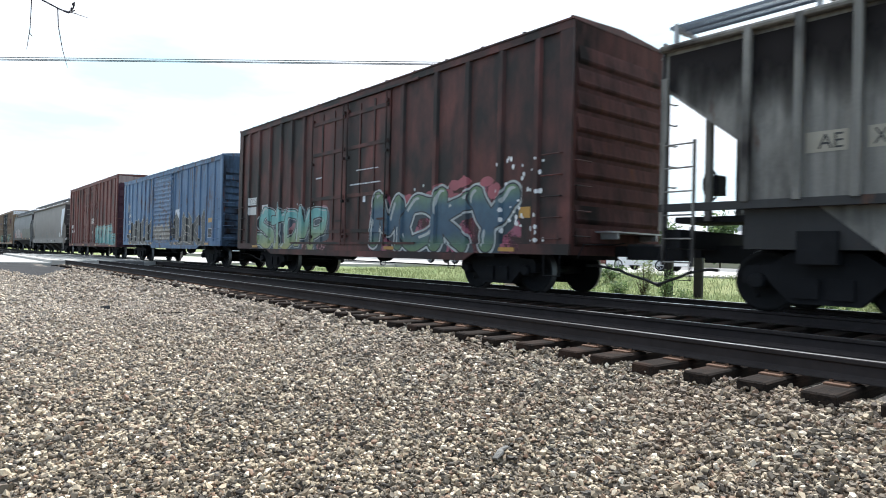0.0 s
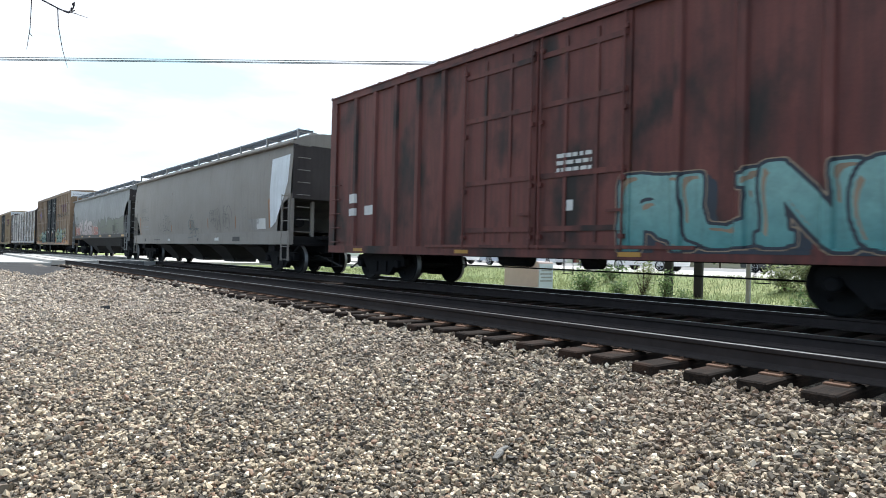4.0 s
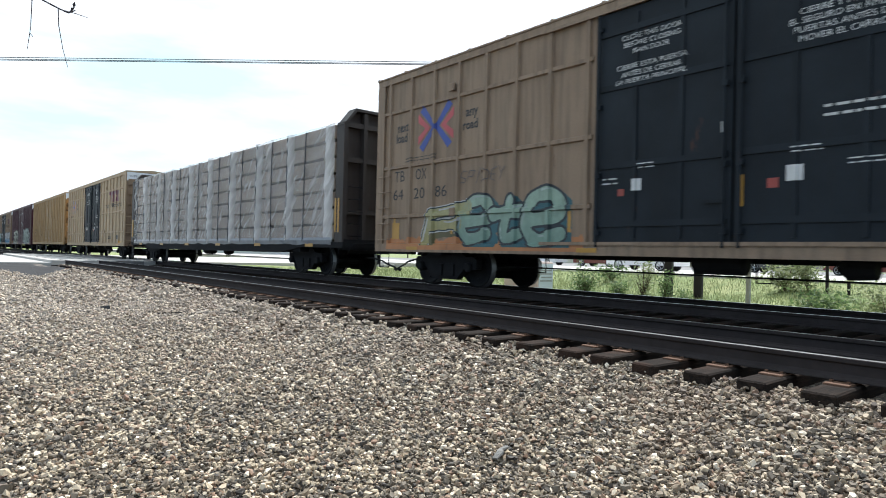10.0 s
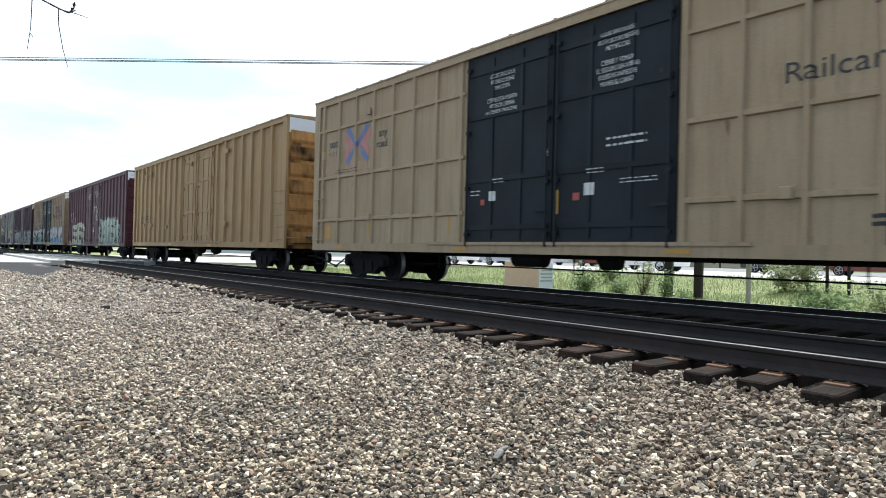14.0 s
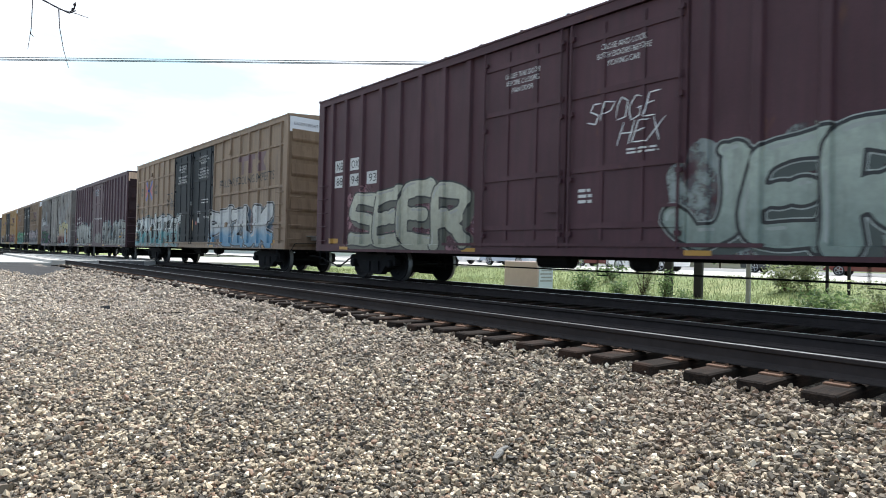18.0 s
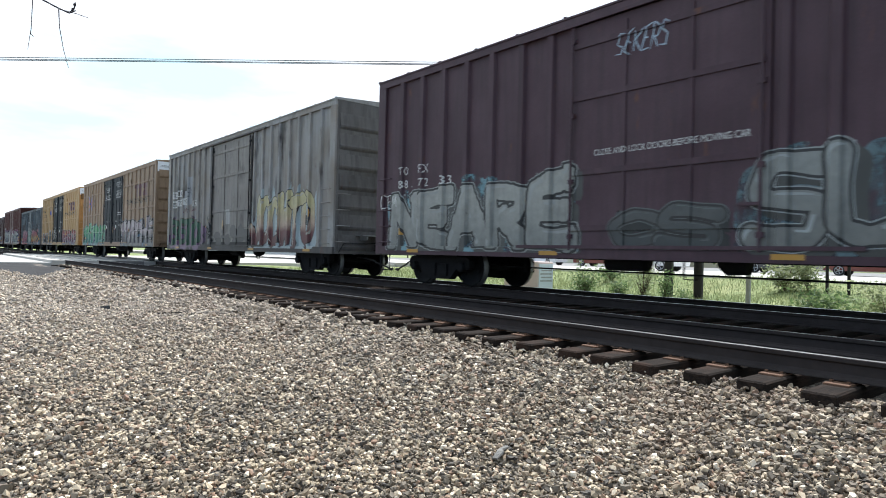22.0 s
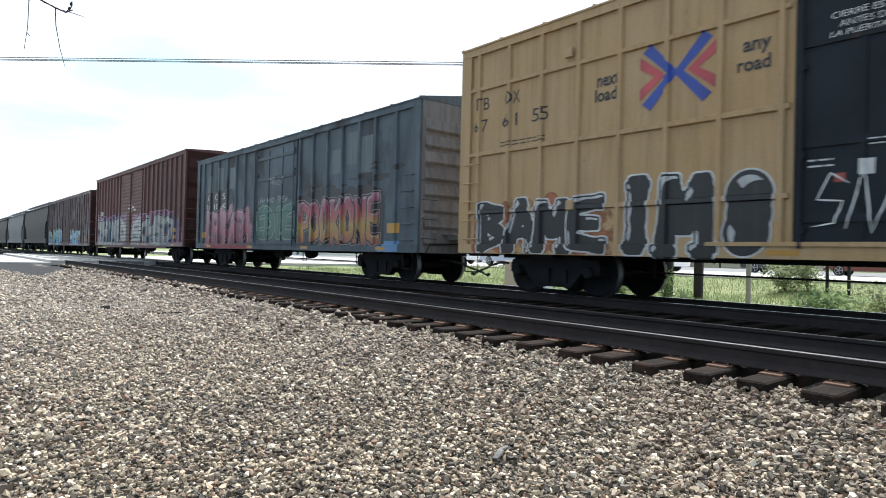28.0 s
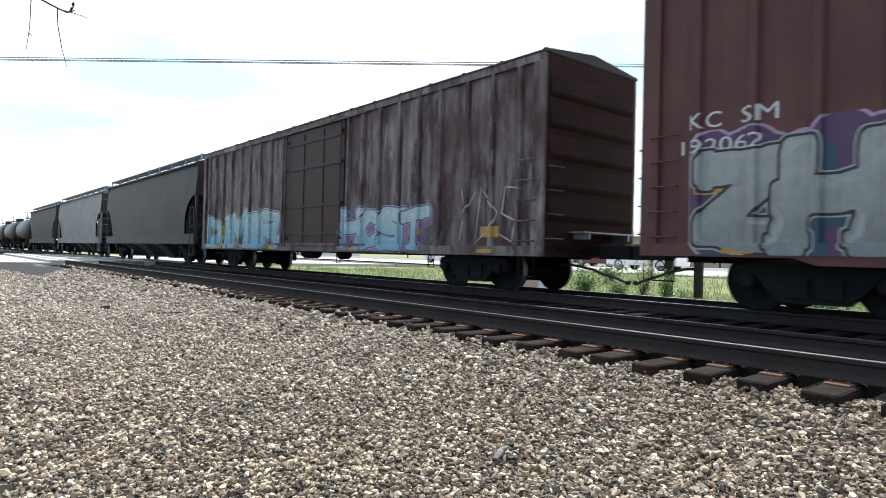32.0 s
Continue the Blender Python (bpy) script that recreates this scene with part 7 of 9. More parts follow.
graffiti(car, sd, "JOCWTO", 2.0, 6.7, 0.82, 2.75, ((0.02, 0.012, 0.014), (0.10, 0.025, 0.03), (0.52, 0.46, 0.28), (0.42, 0.50, 0.53), (0.6, 0.58, 0.5)), 91, "cream and maroon sprayed shapes on a spiky pale blue ground", 0.1, "spike", 0.6, 0, 0.9, 1.35, 0, 0.028, horns=0.25, tight=1.25, shade=False,
         stops=((0.8, (0.09, 0.022, 0.028)), (1.35, (0.14, 0.035, 0.04)), (1.55, (0.50, 0.36, 0.28)), (2.2, (0.54, 0.48, 0.26))))
part("sprayed_ground", decal(sd, [(*blob(-7.2 + 0.31 * i, 1.28 + 0.12 * sin(i * 2.1), 0.50, 0.52 + 0.12 * sin(i * 1.3), random.Random(i), 14, 0.2), 0, 0.004 + 0.0003 * i) for i in range(14)]), [sp((0.115, 0.062, 0.125))], car, "dull purple sprayed ground")
graffiti(car, sd, "BGTO", -7.35, -3.5, 0.84, 2.15, ((0.008, 0.016, 0.015), (0.022, 0.085, 0.055), (0.035, 0.12, 0.07), (0.12, 0.06, 0.13), (0.22, 0.17, 0.10)), 92, "dark green sprayed lettering on purple", 0.0, "haze", 0.75, 0, 0.3, 0.66, 0.016, 0.030, horns=0.6, bars_=0.5, shine=False)
for word, xa, xb, za, zb_, ink, heft in (("SPIE", -5.1, -4.45, 3.05, 3.45, (0.03, 0.04, 0.05), 0.01), ("NHAD", -5.7, -4.75, 2.36, 2.62, (0.10, 0.03, 0.045), 0), ("TAMIS", -4.5, -3.75, 2.36, 2.56, (0.10, 0.03, 0.045), 0),
                                 ("OKO", -2.95, -2.2, 1.08, 1.42, (0.02, 0.022, 0.028), 0.008), ("ONE", -2.95, -2.25, 0.78, 1.04, (0.02, 0.022, 0.028), 0.008)):
    tag(car, sd, word, xa, xb, za, zb_, ink, 0.1, heft)
rb = random.Random(31)
part("overspray", decal(sd, [(*blob(-4.95 + rb.uniform(-0.25, 0.25), 3.62 + rb.uniform(-0.15, 0.12), 0.16, 0.10, rb, 12, 0.4), 0, 0.004 + 0.0003 * i) for i in range(5)]
     + [(*blob(-2.55 + rb.uniform(-0.4, 0.4), 1.75 + rb.uniform(-0.3, 0.3), 0.22, 0.18, rb, 12, 0.4), 0, 0.004 + 0.0003 * i) for i in range(6)]), [haze_mat((0.045, 0.05, 0.06))], car, "dark smudges of overspray")
marking(car, sd, "pale_panel", [(-5.2, -4.5, 2.7, 3.95), (-5.7, -5.3, 2.55, 3.35)], paint("pale_blue_patch", (0.235, 0.245, 0.26), 0.2, 0.4), "patches of pale blue-grey primer")
marking(car, sd, "notice", [(-0.47, -0.05, 1.72, 2.29)], paint("dirty_white_notice", (0.30, 0.30, 0.29), 0.3, 0.5), "dirty white notice on the door")
marking(car, sd, "frame_line", [(-4.35, -4.05, 2.60, 2.62), (-4.35, -4.05, 2.83, 2.85), (-4.35, -4.33, 2.60, 2.85), (-4.07, -4.05, 2.60, 2.85), (-4.27, -4.13, 2.70, 2.76)], M_WHITE)
marking(car, sd, "warning_plate", [(-0.88, -0.78, 1.53, 1.89)], M_YELLOW)
# dark strips that paint in the shaded gaps round the door
marking(car, sd, "door_seal", [(-2.04, -1.90, 0.86, 4.9), (1.84, 1.97, 0.86, 4.9), (-1.9, 1.84, 0.90, 1.02)], plain("painted_gap_shade", (0.026, 0.023, 0.023), 0.8, 0.4, 6), "dark strips painted as shade along the door gaps")
marking(car, sd, "number_board", [(-7.2, -6.72, 3.05, 3.38), (-6.5, -6.02, 3.12, 3.42), (-7.2, -6.72, 2.62, 2.95), (-6.5, -6.02, 2.68, 2.98), (-5.75, -5.25, 2.72, 3.02)], M_WHITE, "white number boards")
part("reporting_mark", decal(sd, [(*fitted(t, x, x + 0.36, z, z + 0.2), 0, 0.011) for t, x, z in (("TO", -7.14, 3.11), ("FX", -6.44, 3.17), ("88", -7.14, 2.68), ("70", -6.44, 2.74), ("90", -5.69, 2.78))]), [M_BLACKINK], car, "dark reporting marks")
rb = random.Random(23)
part("grime", decal(sd, [(*blob(rb.uniform(-1.7, 1.7), rb.uniform(0.95, 1.45), rb.uniform(0.2, 0.4), rb.uniform(0.15, 0.28), rb, 16, 0.12), 0, 0.004 + 0.0004 * i) for i in range(14)]), [sp((0.030, 0.028, 0.030))], car, "black grime across the door")
marking(car, sd, "warning_plate", [(6.43, 6.55, 1.25, 2.2), (5.95, 6.55, 1.08, 1.25), (-2.9, -2.78, 1.3, 1.7)], M_YELLOW)
marking(car, sd, "inspection_panel", [(5.95, 6.4, 1.55, 1.85)], M_BLACKINK)
part("end_board", MB().box(7.99, 8.075, 0.1, 1.3, 4.78, 5.02), M_WHITE, car, "white number board")
end_text(car, 16.115, 5.18, [("TOFX887090", 0.14, 1.26, 4.81, 4.99)], M_BLACKINK)

# slate boxcar
car, sd = boxcar("dark slate-green boxcar with repaint patches and pink-yellow sprayed lettering", -315.92, 15.86, 4.48, P_SLATE, [6.9, 5.95, 5.16, 4.28, 3.4, 2.51, 1.65, -1.85, -2.75, -3.6, -4.5, -5.4, -6.3, -7.1], [(-1.67, 1.45)], 16, 0.76, 0.28, end_mat=paint("slate_grey_end", (0.19, 0.19, 0.19), 0.2, 0.6), end_ribs=8, base=0.14, top=0.09, depth=0.06, tc=11.4)
graffiti(car, sd, "POOKONE", 1.7, 6.2, 0.92, 2.36, ((0.012, 0.010, 0.012), (0.30, 0.05, 0.10), (0.40, 0.09, 0.14), (0.012, 0.010, 0.014), (0.52, 0.44, 0.44)), 101, "crimson, orange and yellow sprayed block lettering", 0.0, "bubble", 0.2, 0, 0.45, 1.15, 0.016, 0.045, bars_=0.5, tight=1.05,
         stops=((0.9, (0.28, 0.045, 0.09)), (1.2, (0.44, 0.20, 0.06)), (1.5, (0.46, 0.30, 0.08)), (1.75, (0.42, 0.12, 0.10)), (2.1, (0.34, 0.06, 0.12)), (2.35, (0.50, 0.28, 0.34))), back=(0.012, 0.010, 0.014))
graffiti(car, sd, "LPAKASA", -6.75, -2.2, 0.92, 2.35, ((0.03, 0.012, 0.02), (0.22, 0.03, 0.06), (0.46, 0.20, 0.26), (0.10, 0.03, 0.05), (0.55, 0.42, 0.48)), 102, "pink and crimson sprayed lettering", 0.1, "haze", 0.9, 0, 0.25, 1.25, 0.014, 0.030, horns=0.7, bars_=0.5, tight=1.4,
         stops=((0.9, (0.20, 0.03, 0.055)), (1.4, (0.34, 0.08, 0.13)), (2.2, (0.50, 0.24, 0.30))))
part("repaint_patch", decal(sd, [(*rect(-6.95, -2.0, 0.77, 1.1), 0, 0.003)]), [paint("crimson_sill", (0.22, 0.035, 0.045), 0.1, 0.3)], car, "crimson sill repaint")
graffiti(car, sd, "EDIE", -1.5, 1.25, 1.1, 2.25, ((0.40, 0.44, 0.43), (0.02, 0.10, 0.085), (0.03, 0.15, 0.125), (0.02, 0.10, 0.085), WHT), 103, "dark teal sprayed lettering outlined in grey", 0.0, "bubble", 0.5, 6, 0.6, 1.2, 0, 0.02, shade=False, shine=False, bars_=0.5)
tag(car, sd, "IFH MAD TKEW", -1.5, 0.9, 2.35, 2.55, GRY)
tag(car, sd, "TRUST", -0.6, 0.6, 2.95, 3.2, GRY)
part("repaint_patch", decal(sd, [(*rect(-6.95, -4.4, 2.3, 3.05), 0, 0.0045)]), [sp((0.016, 0.016, 0.018))], car, "black touch-up paint")
marking(car, sd, "reporting_mark", [("K", -6.72, -6.45, 2.72, 2.97), ("C", -5.87, -5.60, 2.72, 2.97), ("S", -5.03, -4.78, 2.72, 2.97), ("16", -6.8, -6.35, 2.35, 2.58), ("10", -5.95, -5.5, 2.35, 2.58), ("40", -5.1, -4.65, 2.35, 2.58)], M_WHITE, "white reporting marks")
for x, z0, z1 in ((-6.75, 2.95, 3.75), (-5.6, 3.1, 4.0), (-4.35, 3.1, 3.9), (3.65, 3.0, 3.7), (5.2, 2.9, 3.9), (4.45, 3.2, 4.1)):
    dent_panel(car, sd, x, x + 0.6, z0, z1, P_PATCH)
marking(car, sd, "reflector_patch", [(6.55, 7.1, 1.25, 1.5), (-7.2, -6.85, 1.2, 1.45)], M_YELLOW)
dent_panel(car, sd, 6.2, 7.1, 0.77, 1.05, sp((0.10, 0.22, 0.40)))

flake = random.Random(41)
for i in range(16):
    fx = flake.uniform(2.0, 7.0)
    part("paint_flake", decal(sd, [(*blob(fx, 2.45 + 0.12 * (fx - 2.0) * flake.random() + flake.uniform(-0.05, 0.2), flake.uniform(0.08, 0.34), flake.uniform(0.03, 0.10), flake, 15, 0.55), 0, 0.0034 + 0.0002 * i)]), [sp((0.014, 0.013, 0.015))], car)

# red-brown double sliding door boxcar
car, sd = boxcar("red-brown ribbed boxcar with huge silver-white sprayed lettering", -335.07, 19.05, 5.22, P_KRED, [8.82, 8.03, 7.29, 6.52, 5.72, 4.98, 4.18, 3.34, 2.62, -2.85, -3.65, -4.45, -5.25, -6.05, -6.9, -7.75, -8.6], [(-2.65, -0.1), (-0.1, 2.4)], 17, 0.80, 0.12, end_ribs=6, end_mat=paint("darker_red_end", (0.040, 0.018, 0.016), 0.1, 0.5), door_style="corrugated", base=0.2, top=0.12, depth=0.075, tc=14.1, belly=(-7.2, 7.0, 0.70))
end_stencils(car, 9.586)
graffiti(car, sd, "EKHSO", 0.3, 7.55, 0.84, 2.42, ((0.014, 0.02, 0.035), (0.28, 0.30, 0.29), (0.44, 0.45, 0.42), (0.20, 0.045, 0.12), (0.5, 0.5, 0.48)), 111, "silver-white sprayed lettering with navy blocks on a purple cloud", 0.25, "bubble", 0.6, 0, 0.5, 0.95, 0.02, 0.045, bars_=0.35, horns=0.4, tight=1.15, cloud_rim=(0.36, 0.22, 0.30), back=(0.015, 0.05, 0.09))
sprayed_band(car, sd, 7.0, 9.35, 0.84, 2.15, (0.12, 0.028, 0.075), 21, "magenta sprayed cloud trailing off")
graffiti(car, sd, "ZHIMED", -8.5, -1.3, 0.84, 2.5, (BLK, (0.27, 0.28, 0.28), (0.42, 0.43, 0.42), (0.10, 0.035, 0.12), (0.52, 0.52, 0.51)), 112, "silver-grey sprayed block lettering with navy blocks on a purple cloud", 0.05, "bubble", 0.3, 0, 0.15, 1.12, 0.022, 0.04, bars_=0.6, tight=1.2, cloud_rim=(0.34, 0.24, 0.36), back=(0.015, 0.05, 0.09))
rb = random.Random(19)
part("graffiti", decal(sd, [(*blob(rb.uniform(7.2, 9.2), rb.uniform(1.0, 2.2), 0.3, 0.35, rb, 11), 0, 0.0035 + 0.0003 * i) for i in range(12)]), [sp((0.05, 0.035, 0.09))], car, "dark violet sprayed haze")
marking(car, sd, "reporting_mark", [("KC", -8.72, -8.22, 2.76, 3.0), ("SM", -7.92, -7.40, 2.76, 3.0), ("192062", -8.85, -7.6, 2.38, 2.60)], M_WHITE, "white reporting marks")
marking(car, sd, "door_stencil", [(-0.75, -0.35, 2.92, 3.02), (-0.45, -0.2, 3.05, 3.15), (0.15, 0.5, 2.95, 3.05), (0.45, 0.85, 2.8, 2.9), (0.02, 0.08, 2.7, 3.5)], M_WHITE)
marking(car, sd, "warning_plate", [(7.7, 8.2, 1.5, 1.7), (7.7, 8.2, 1.18, 1.36), (-8.6, -8.1, 1.75, 1.92)], M_YELLOW)
end_text(car, 19.05, 5.22, [("TO FEET HEIGHT", 0.2, 1.0, 3.9, 4.0), ("SPRING TRAVEL", 0.2, 1.0, 3.75, 3.85)], M_WHITE)

# weathered white-over-brown boxcar
car, sd = boxcar("weathered white and brown boxcar with light blue sprayed lettering", -356.23, 19.0, 4.70, P_WEATH, [8.81, 8.04, 7.25, 6.3, 5.5, 4.69, 3.8, 2.95, 2.25, -1.95, -2.85, -3.75, -4.65, -5.5, -6.4, -7.25, -8.1, -8.8], [(-1.68, 2.03)], 18, 0.74, 0.20, door_mat=P_DKBRN, end_mat=P_DKBRN, roof_mat=P_DKBRN, end_ribs=6, base=0.16, top=0.10, depth=0.07, tc=14.1)
graffiti(car, sd, "HOST", 1.95, 5.85, 0.80, 2.0, ((0.10, 0.10, 0.20), (0.20, 0.46, 0.62), (0.50, 0.66, 0.70), (0.20, 0.22, 0.38), (0.60, 0.65, 0.68)), 121, "light blue sprayed lettering", 0.0, "haze", 0.4, 0, 0.4, 1.05, 0.014, 0.035, bars_=0.6, tight=1.15, back=(0.16, 0.10, 0.22))
graffiti(car, sd, "DIMER", -8.9, -2.3, 0.80, 2.2, ((0.10, 0.14, 0.22), (0.16, 0.40, 0.60), (0.34, 0.54, 0.58), (0.36, 0.36, 0.10), WHT), 122, "light blue and yellow sprayed lettering", 0.05, "haze", 0.6, 4, 0.5, 1.2, bars_=0.4, tight=1.25)
tag(car, sd, "YDS", 6.9, 8.9, 1.0, 2.1, (0.40, 0.38, 0.38), 0.2, 0.01)
marking(car, sd, "warning_plate", [(7.7, 8.25, 1.12, 1.35), (5.1, 5.6, 1.2, 1.35)], M_YELLOW)
marking(car, sd, "inspection_panel", [(6.15, 6.5, 1.28, 1.5)], M_BLACKINK)

# ------------------------------------------------------------------ covered hoppers
M_GRATE = plain("weathered_grating", (0.17, 0.195, 0.23), 0.6, 0.2, 12, 0.3)

def hopper(label, centre, L, body, seed, zs=1.35, zt=4.30, peak=0.42, bulge=0.09, cut=1.75, zcut=3.0, curved=True, pockets=(-5.55, -1.85, 1.85, 5.55), skirt=None, tc=None, trough=0.0,
           sill_h=0.42, ribs=(), patch=None, deep=0.22, gap=1.6, post_mat=None, catwalk=True, knee=None, bays=()):
    """Round-sided grain hopper: curved side sheets cut away at the ends over the slope sheets, side sill, outlet pockets, running boards."""
    tc = tc or L - 4.4
    car = begin("covered_hopper", label, centre, L, seed, tc, gap, 0.92, rods=False)
    sk = skirt or P_SKIRT
    pmt = post_mat or body
    side = Side(HALF_W)

    def low(x):
        """Lower edge of the side sheet: rises over the trucks in a curve."""
        d = abs(x) - (L / 2 - cut)
        if d <= 0:
            return zs
        u = d / cut
        if knee:
            return knee + (zcut - knee) * u
        return zs + (zcut - zs) * (sqrt(max(0.0, 1 - (1 - min(1.0, u)) ** 2)) if curved else u)

    def wid(z):
        u = (z - zs) / (zt - zs)
        return HALF_W - 0.06 + bulge * sin(pi * max(0, min(1, u))) - 0.05 * max(0, u)
    edge = L / 2 - cut + 0.003
    xs = sorted({-edge, edge, *[-L / 2 + cut * (i / 12) ** 1.5 for i in range(13)], *[L / 2 - cut * (i / 12) ** 1.5 for i in range(13)], *[-L / 2 + cut + (L - 2 * cut) * i / 16 for i in range(17)]})
    rows = 12
    for sy in (-1, 1):
        mb = MB()
        for x in xs:
            z0 = low(x)
            for r in range(rows + 1):
                z = z0 + (zt - z0) * r / rows
                mb.v.append((x, sy * wid(z), z))
        for i in range(len(xs) - 1):
            for r in range(rows):
                a = i * (rows + 1) + r
                q = (a, a + rows + 1, a + rows + 2, a + 1)
                mb.f.append(q if sy < 0 else q[::-1])
                mb.m.append(0)
        part("side_sheet", mb, body, car, smooth=True)
    # rounded roof
    mb = MB()
    prof = [(-HALF_W - 0.01, zt - 0.06), (-HALF_W + 0.02, zt + 0.02), (-1.15, zt + peak * 0.45), (-0.6, zt + peak * 0.85), (0, zt + peak), (0.6, zt + peak * 0.85), (1.15, zt + peak * 0.45), (HALF_W - 0.02, zt + 0.02), (HALF_W + 0.01, zt - 0.06)]
    mb.prism(prof[::-1], 0, -L / 2, L / 2)
    part("roof", mb, body, car)
    eave = MB()
    eave.tube([(-L / 2, -HALF_W, zt - 0.02), (L / 2, -HALF_W, zt - 0.02)], 0.05, 8)
    part("eave_rail", eave, body, car)
    ht = MB()
    ht.box(-L / 2 + 1.0, L / 2 - 1.0, -0.28, 0.28, zt + peak - 0.05, zt + peak + 0.14)
    part("hatch", ht, body, car)
    # slope sheets and end bulkheads
    for s in (-1, 1):
        mb = MB()
        pts = []
        for i in range(9):
            x = s * (L / 2 - cut * i / 8 * 0.999)
            pts.append((x, low(x)))
        k = len(pts)
        mb.v = [(x, y, z) for y in (-HALF_W + 0.1, HALF_W - 0.1) for x, z in pts]
        mb.f = [(i, i + 1, k + i + 1, k + i) for i in range(k - 1)]
        mb.m = [0] * len(mb.f)
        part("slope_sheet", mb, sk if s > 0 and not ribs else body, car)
        ew = MB()
        a, b = sorted((s * (L / 2 - 0.03), s * (L / 2 - 0.005)))
        ew.box(a, b, -HALF_W + 0.06, HALF_W - 0.06, zcut, zt + 0.1)
        part("end_wall", ew, P_HOP4, car, "rust-brown end sheet")
        # end platform, posts, ladders
        pf = MB()
        a, b = sorted((s * (L / 2 - cut), s * (L / 2 + 0.28)))
        pf.box(a, b, -0.5, 0.5, zs - 0.22, zs - 0.12)
        part("end_platform", pf, M_BLACK, car)
        for y in (-HALF_W + 0.08, -0.55, 0.55, HALF_W - 0.08):
            ps = MB()
            xx = s * (L / 2 - 0.06) if abs(y) > 1 else s * (L / 2 - 0.35)
            ps.box(xx - 0.05, xx + 0.05, y - 0.05, y + 0.05, zs - 0.4 if abs(y) > 1 else zs - 0.2, zcut + 0.15)
            part("end_post", ps, pmt, car)
        ladder(car, s * (L / 2 - 0.36), -HALF_W - 0.02, zs - 0.9, 2.55, 6, 0.5, pmt)
        st = MB()
        for dx in (-0.25, 0.25):
            st.box(s * (L / 2 - 0.36) + dx - 0.016, s * (L / 2 - 0.36) + dx + 0.016, -HALF_W - 0.03, -HALF_W + 0.03, zs - 0.95, 2.6)
        part("ladder_stile", st, pmt, car)
        if s > 0:
            cy = MB()
            cy.lathe([(-0.45, 0), (-0.45, 0.17), (0.45, 0.17), (0.45, 0)], (0, 0, 0), 14)
            part("brake_reservoir", cy, M_BLACK, car, at=pose(L / 2 - 1.0, -0.9, zs + 0.35, 0, 0, 90))
        ladder(car, s * (L / 2 + 0.1), -1.1, zs, zt - 0.1, 8, 0.42, pmt, "y", "end_ladder")
    brake_wheel(car, -L / 2 - 0.04, 0.7, 2.15, -1)
    # side sill, skirts and outlet pockets
    sl = MB()
    for sy in (-1, 1):
        y0, y1 = sorted((sy * (HALF_W - 0.10), sy * (HALF_W + 0.015)))
        sl.box(-L / 2 + 0.02, L / 2 - 0.02, y0, y1, zs - sill_h, zs + 0.02)
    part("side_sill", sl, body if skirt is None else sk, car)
    for p in pockets:
        ho = MB()
        zb = deep
        za = zs - sill_h + 0.02
        rows_ = [(1.0, 1.38, za), (0.86, 1.0, za - 0.12), (0.66, 0.62, zb + 0.24), (0.56, 0.5, zb + 0.10), (0.54, 0.48, zb)]
        for hx, hy, z in rows_:
            ho.v += [(p - hx, -hy, z), (p + hx, -hy, z), (p + hx, hy, z), (p - hx, hy, z)]
        ho.f = [(3, 2, 1, 0)] + [(4 * j + i, 4 * j + (i + 1) % 4, 4 * j + 4 + (i + 1) % 4, 4 * j + 4 + i)[::-1] for j in range(4) for i in range(4)] + [(16, 17, 18, 19)]
        ho.m = [0] * len(ho.f)
        ho.tube([(p - 0.72, -0.4, zb + 0.10), (p + 0.72, -0.4, zb + 0.10)], 0.045, 6)
        part("outlet_pocket", ho, sk, car, "near-black outlet pocket")
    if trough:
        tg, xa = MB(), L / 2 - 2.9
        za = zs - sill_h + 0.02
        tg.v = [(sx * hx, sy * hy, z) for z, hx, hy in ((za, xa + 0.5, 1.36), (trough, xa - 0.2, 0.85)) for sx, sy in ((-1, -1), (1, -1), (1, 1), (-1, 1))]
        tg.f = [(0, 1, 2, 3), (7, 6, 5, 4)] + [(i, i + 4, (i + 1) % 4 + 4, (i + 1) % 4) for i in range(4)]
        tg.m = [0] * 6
        part("trough", tg, sk, car, "near-black sloping belly sheets")
    for sgn in (-1, 1) if bays else ():
        a, b = sorted((sgn * (L / 2 - cut - 0.02), sgn * (L / 2 - cut - 1.7)))
        part("bolster_box", MB().box(a, b, -1.32, 1.32, 0.92, zs - sill_h + 0.01), sk, car, "near-black bolster housing above the truck")
    for p in bays:
        part("hopper_bay", MB().prism([(p - 2.13, zs + 0.005), (p - 0.6, 0.34), (p + 0.6, 0.34), (p + 2.13, zs + 0.005)], 1, -1.33, 1.33), body, car, "sloping hopper bay sheet")
        part("outlet_gate", MB().box(p - 0.72, p + 0.72, -0.75, 0.75, 0.24, 0.345), sk, car)
    for x in ribs:
        rb_ = MB()
        rb_.box(x - 0.05, x + 0.05, -HALF_W - 0.06, -HALF_W + 0.08, low(x), zt)
        part("side_post", rb_, body, car)
        side.post(x, 0.12, 0.1, 0.06)
    if catwalk:
        # running boards with open grating on brackets
        for y in (-1.02, 1.02):
            cw = MB()
            z = zt + peak * 0.5 + 0.20
            n = int(L / 0.06) if y < 0 else 0
            for i in range(n):
                x = -L / 2 + L * i / n
                cw.box(x, x + 0.012, y - 0.24, y + 0.24, z, z + 0.035)
            for dy in (-0.24, 0.0, 0.23):
                cw.box(-L / 2, L / 2, y + dy, y + dy + 0.012, z - 0.004, z + 0.04)
            part("running_board", cw, M_GRATE, car, "open steel grating walkway")
        br = MB()
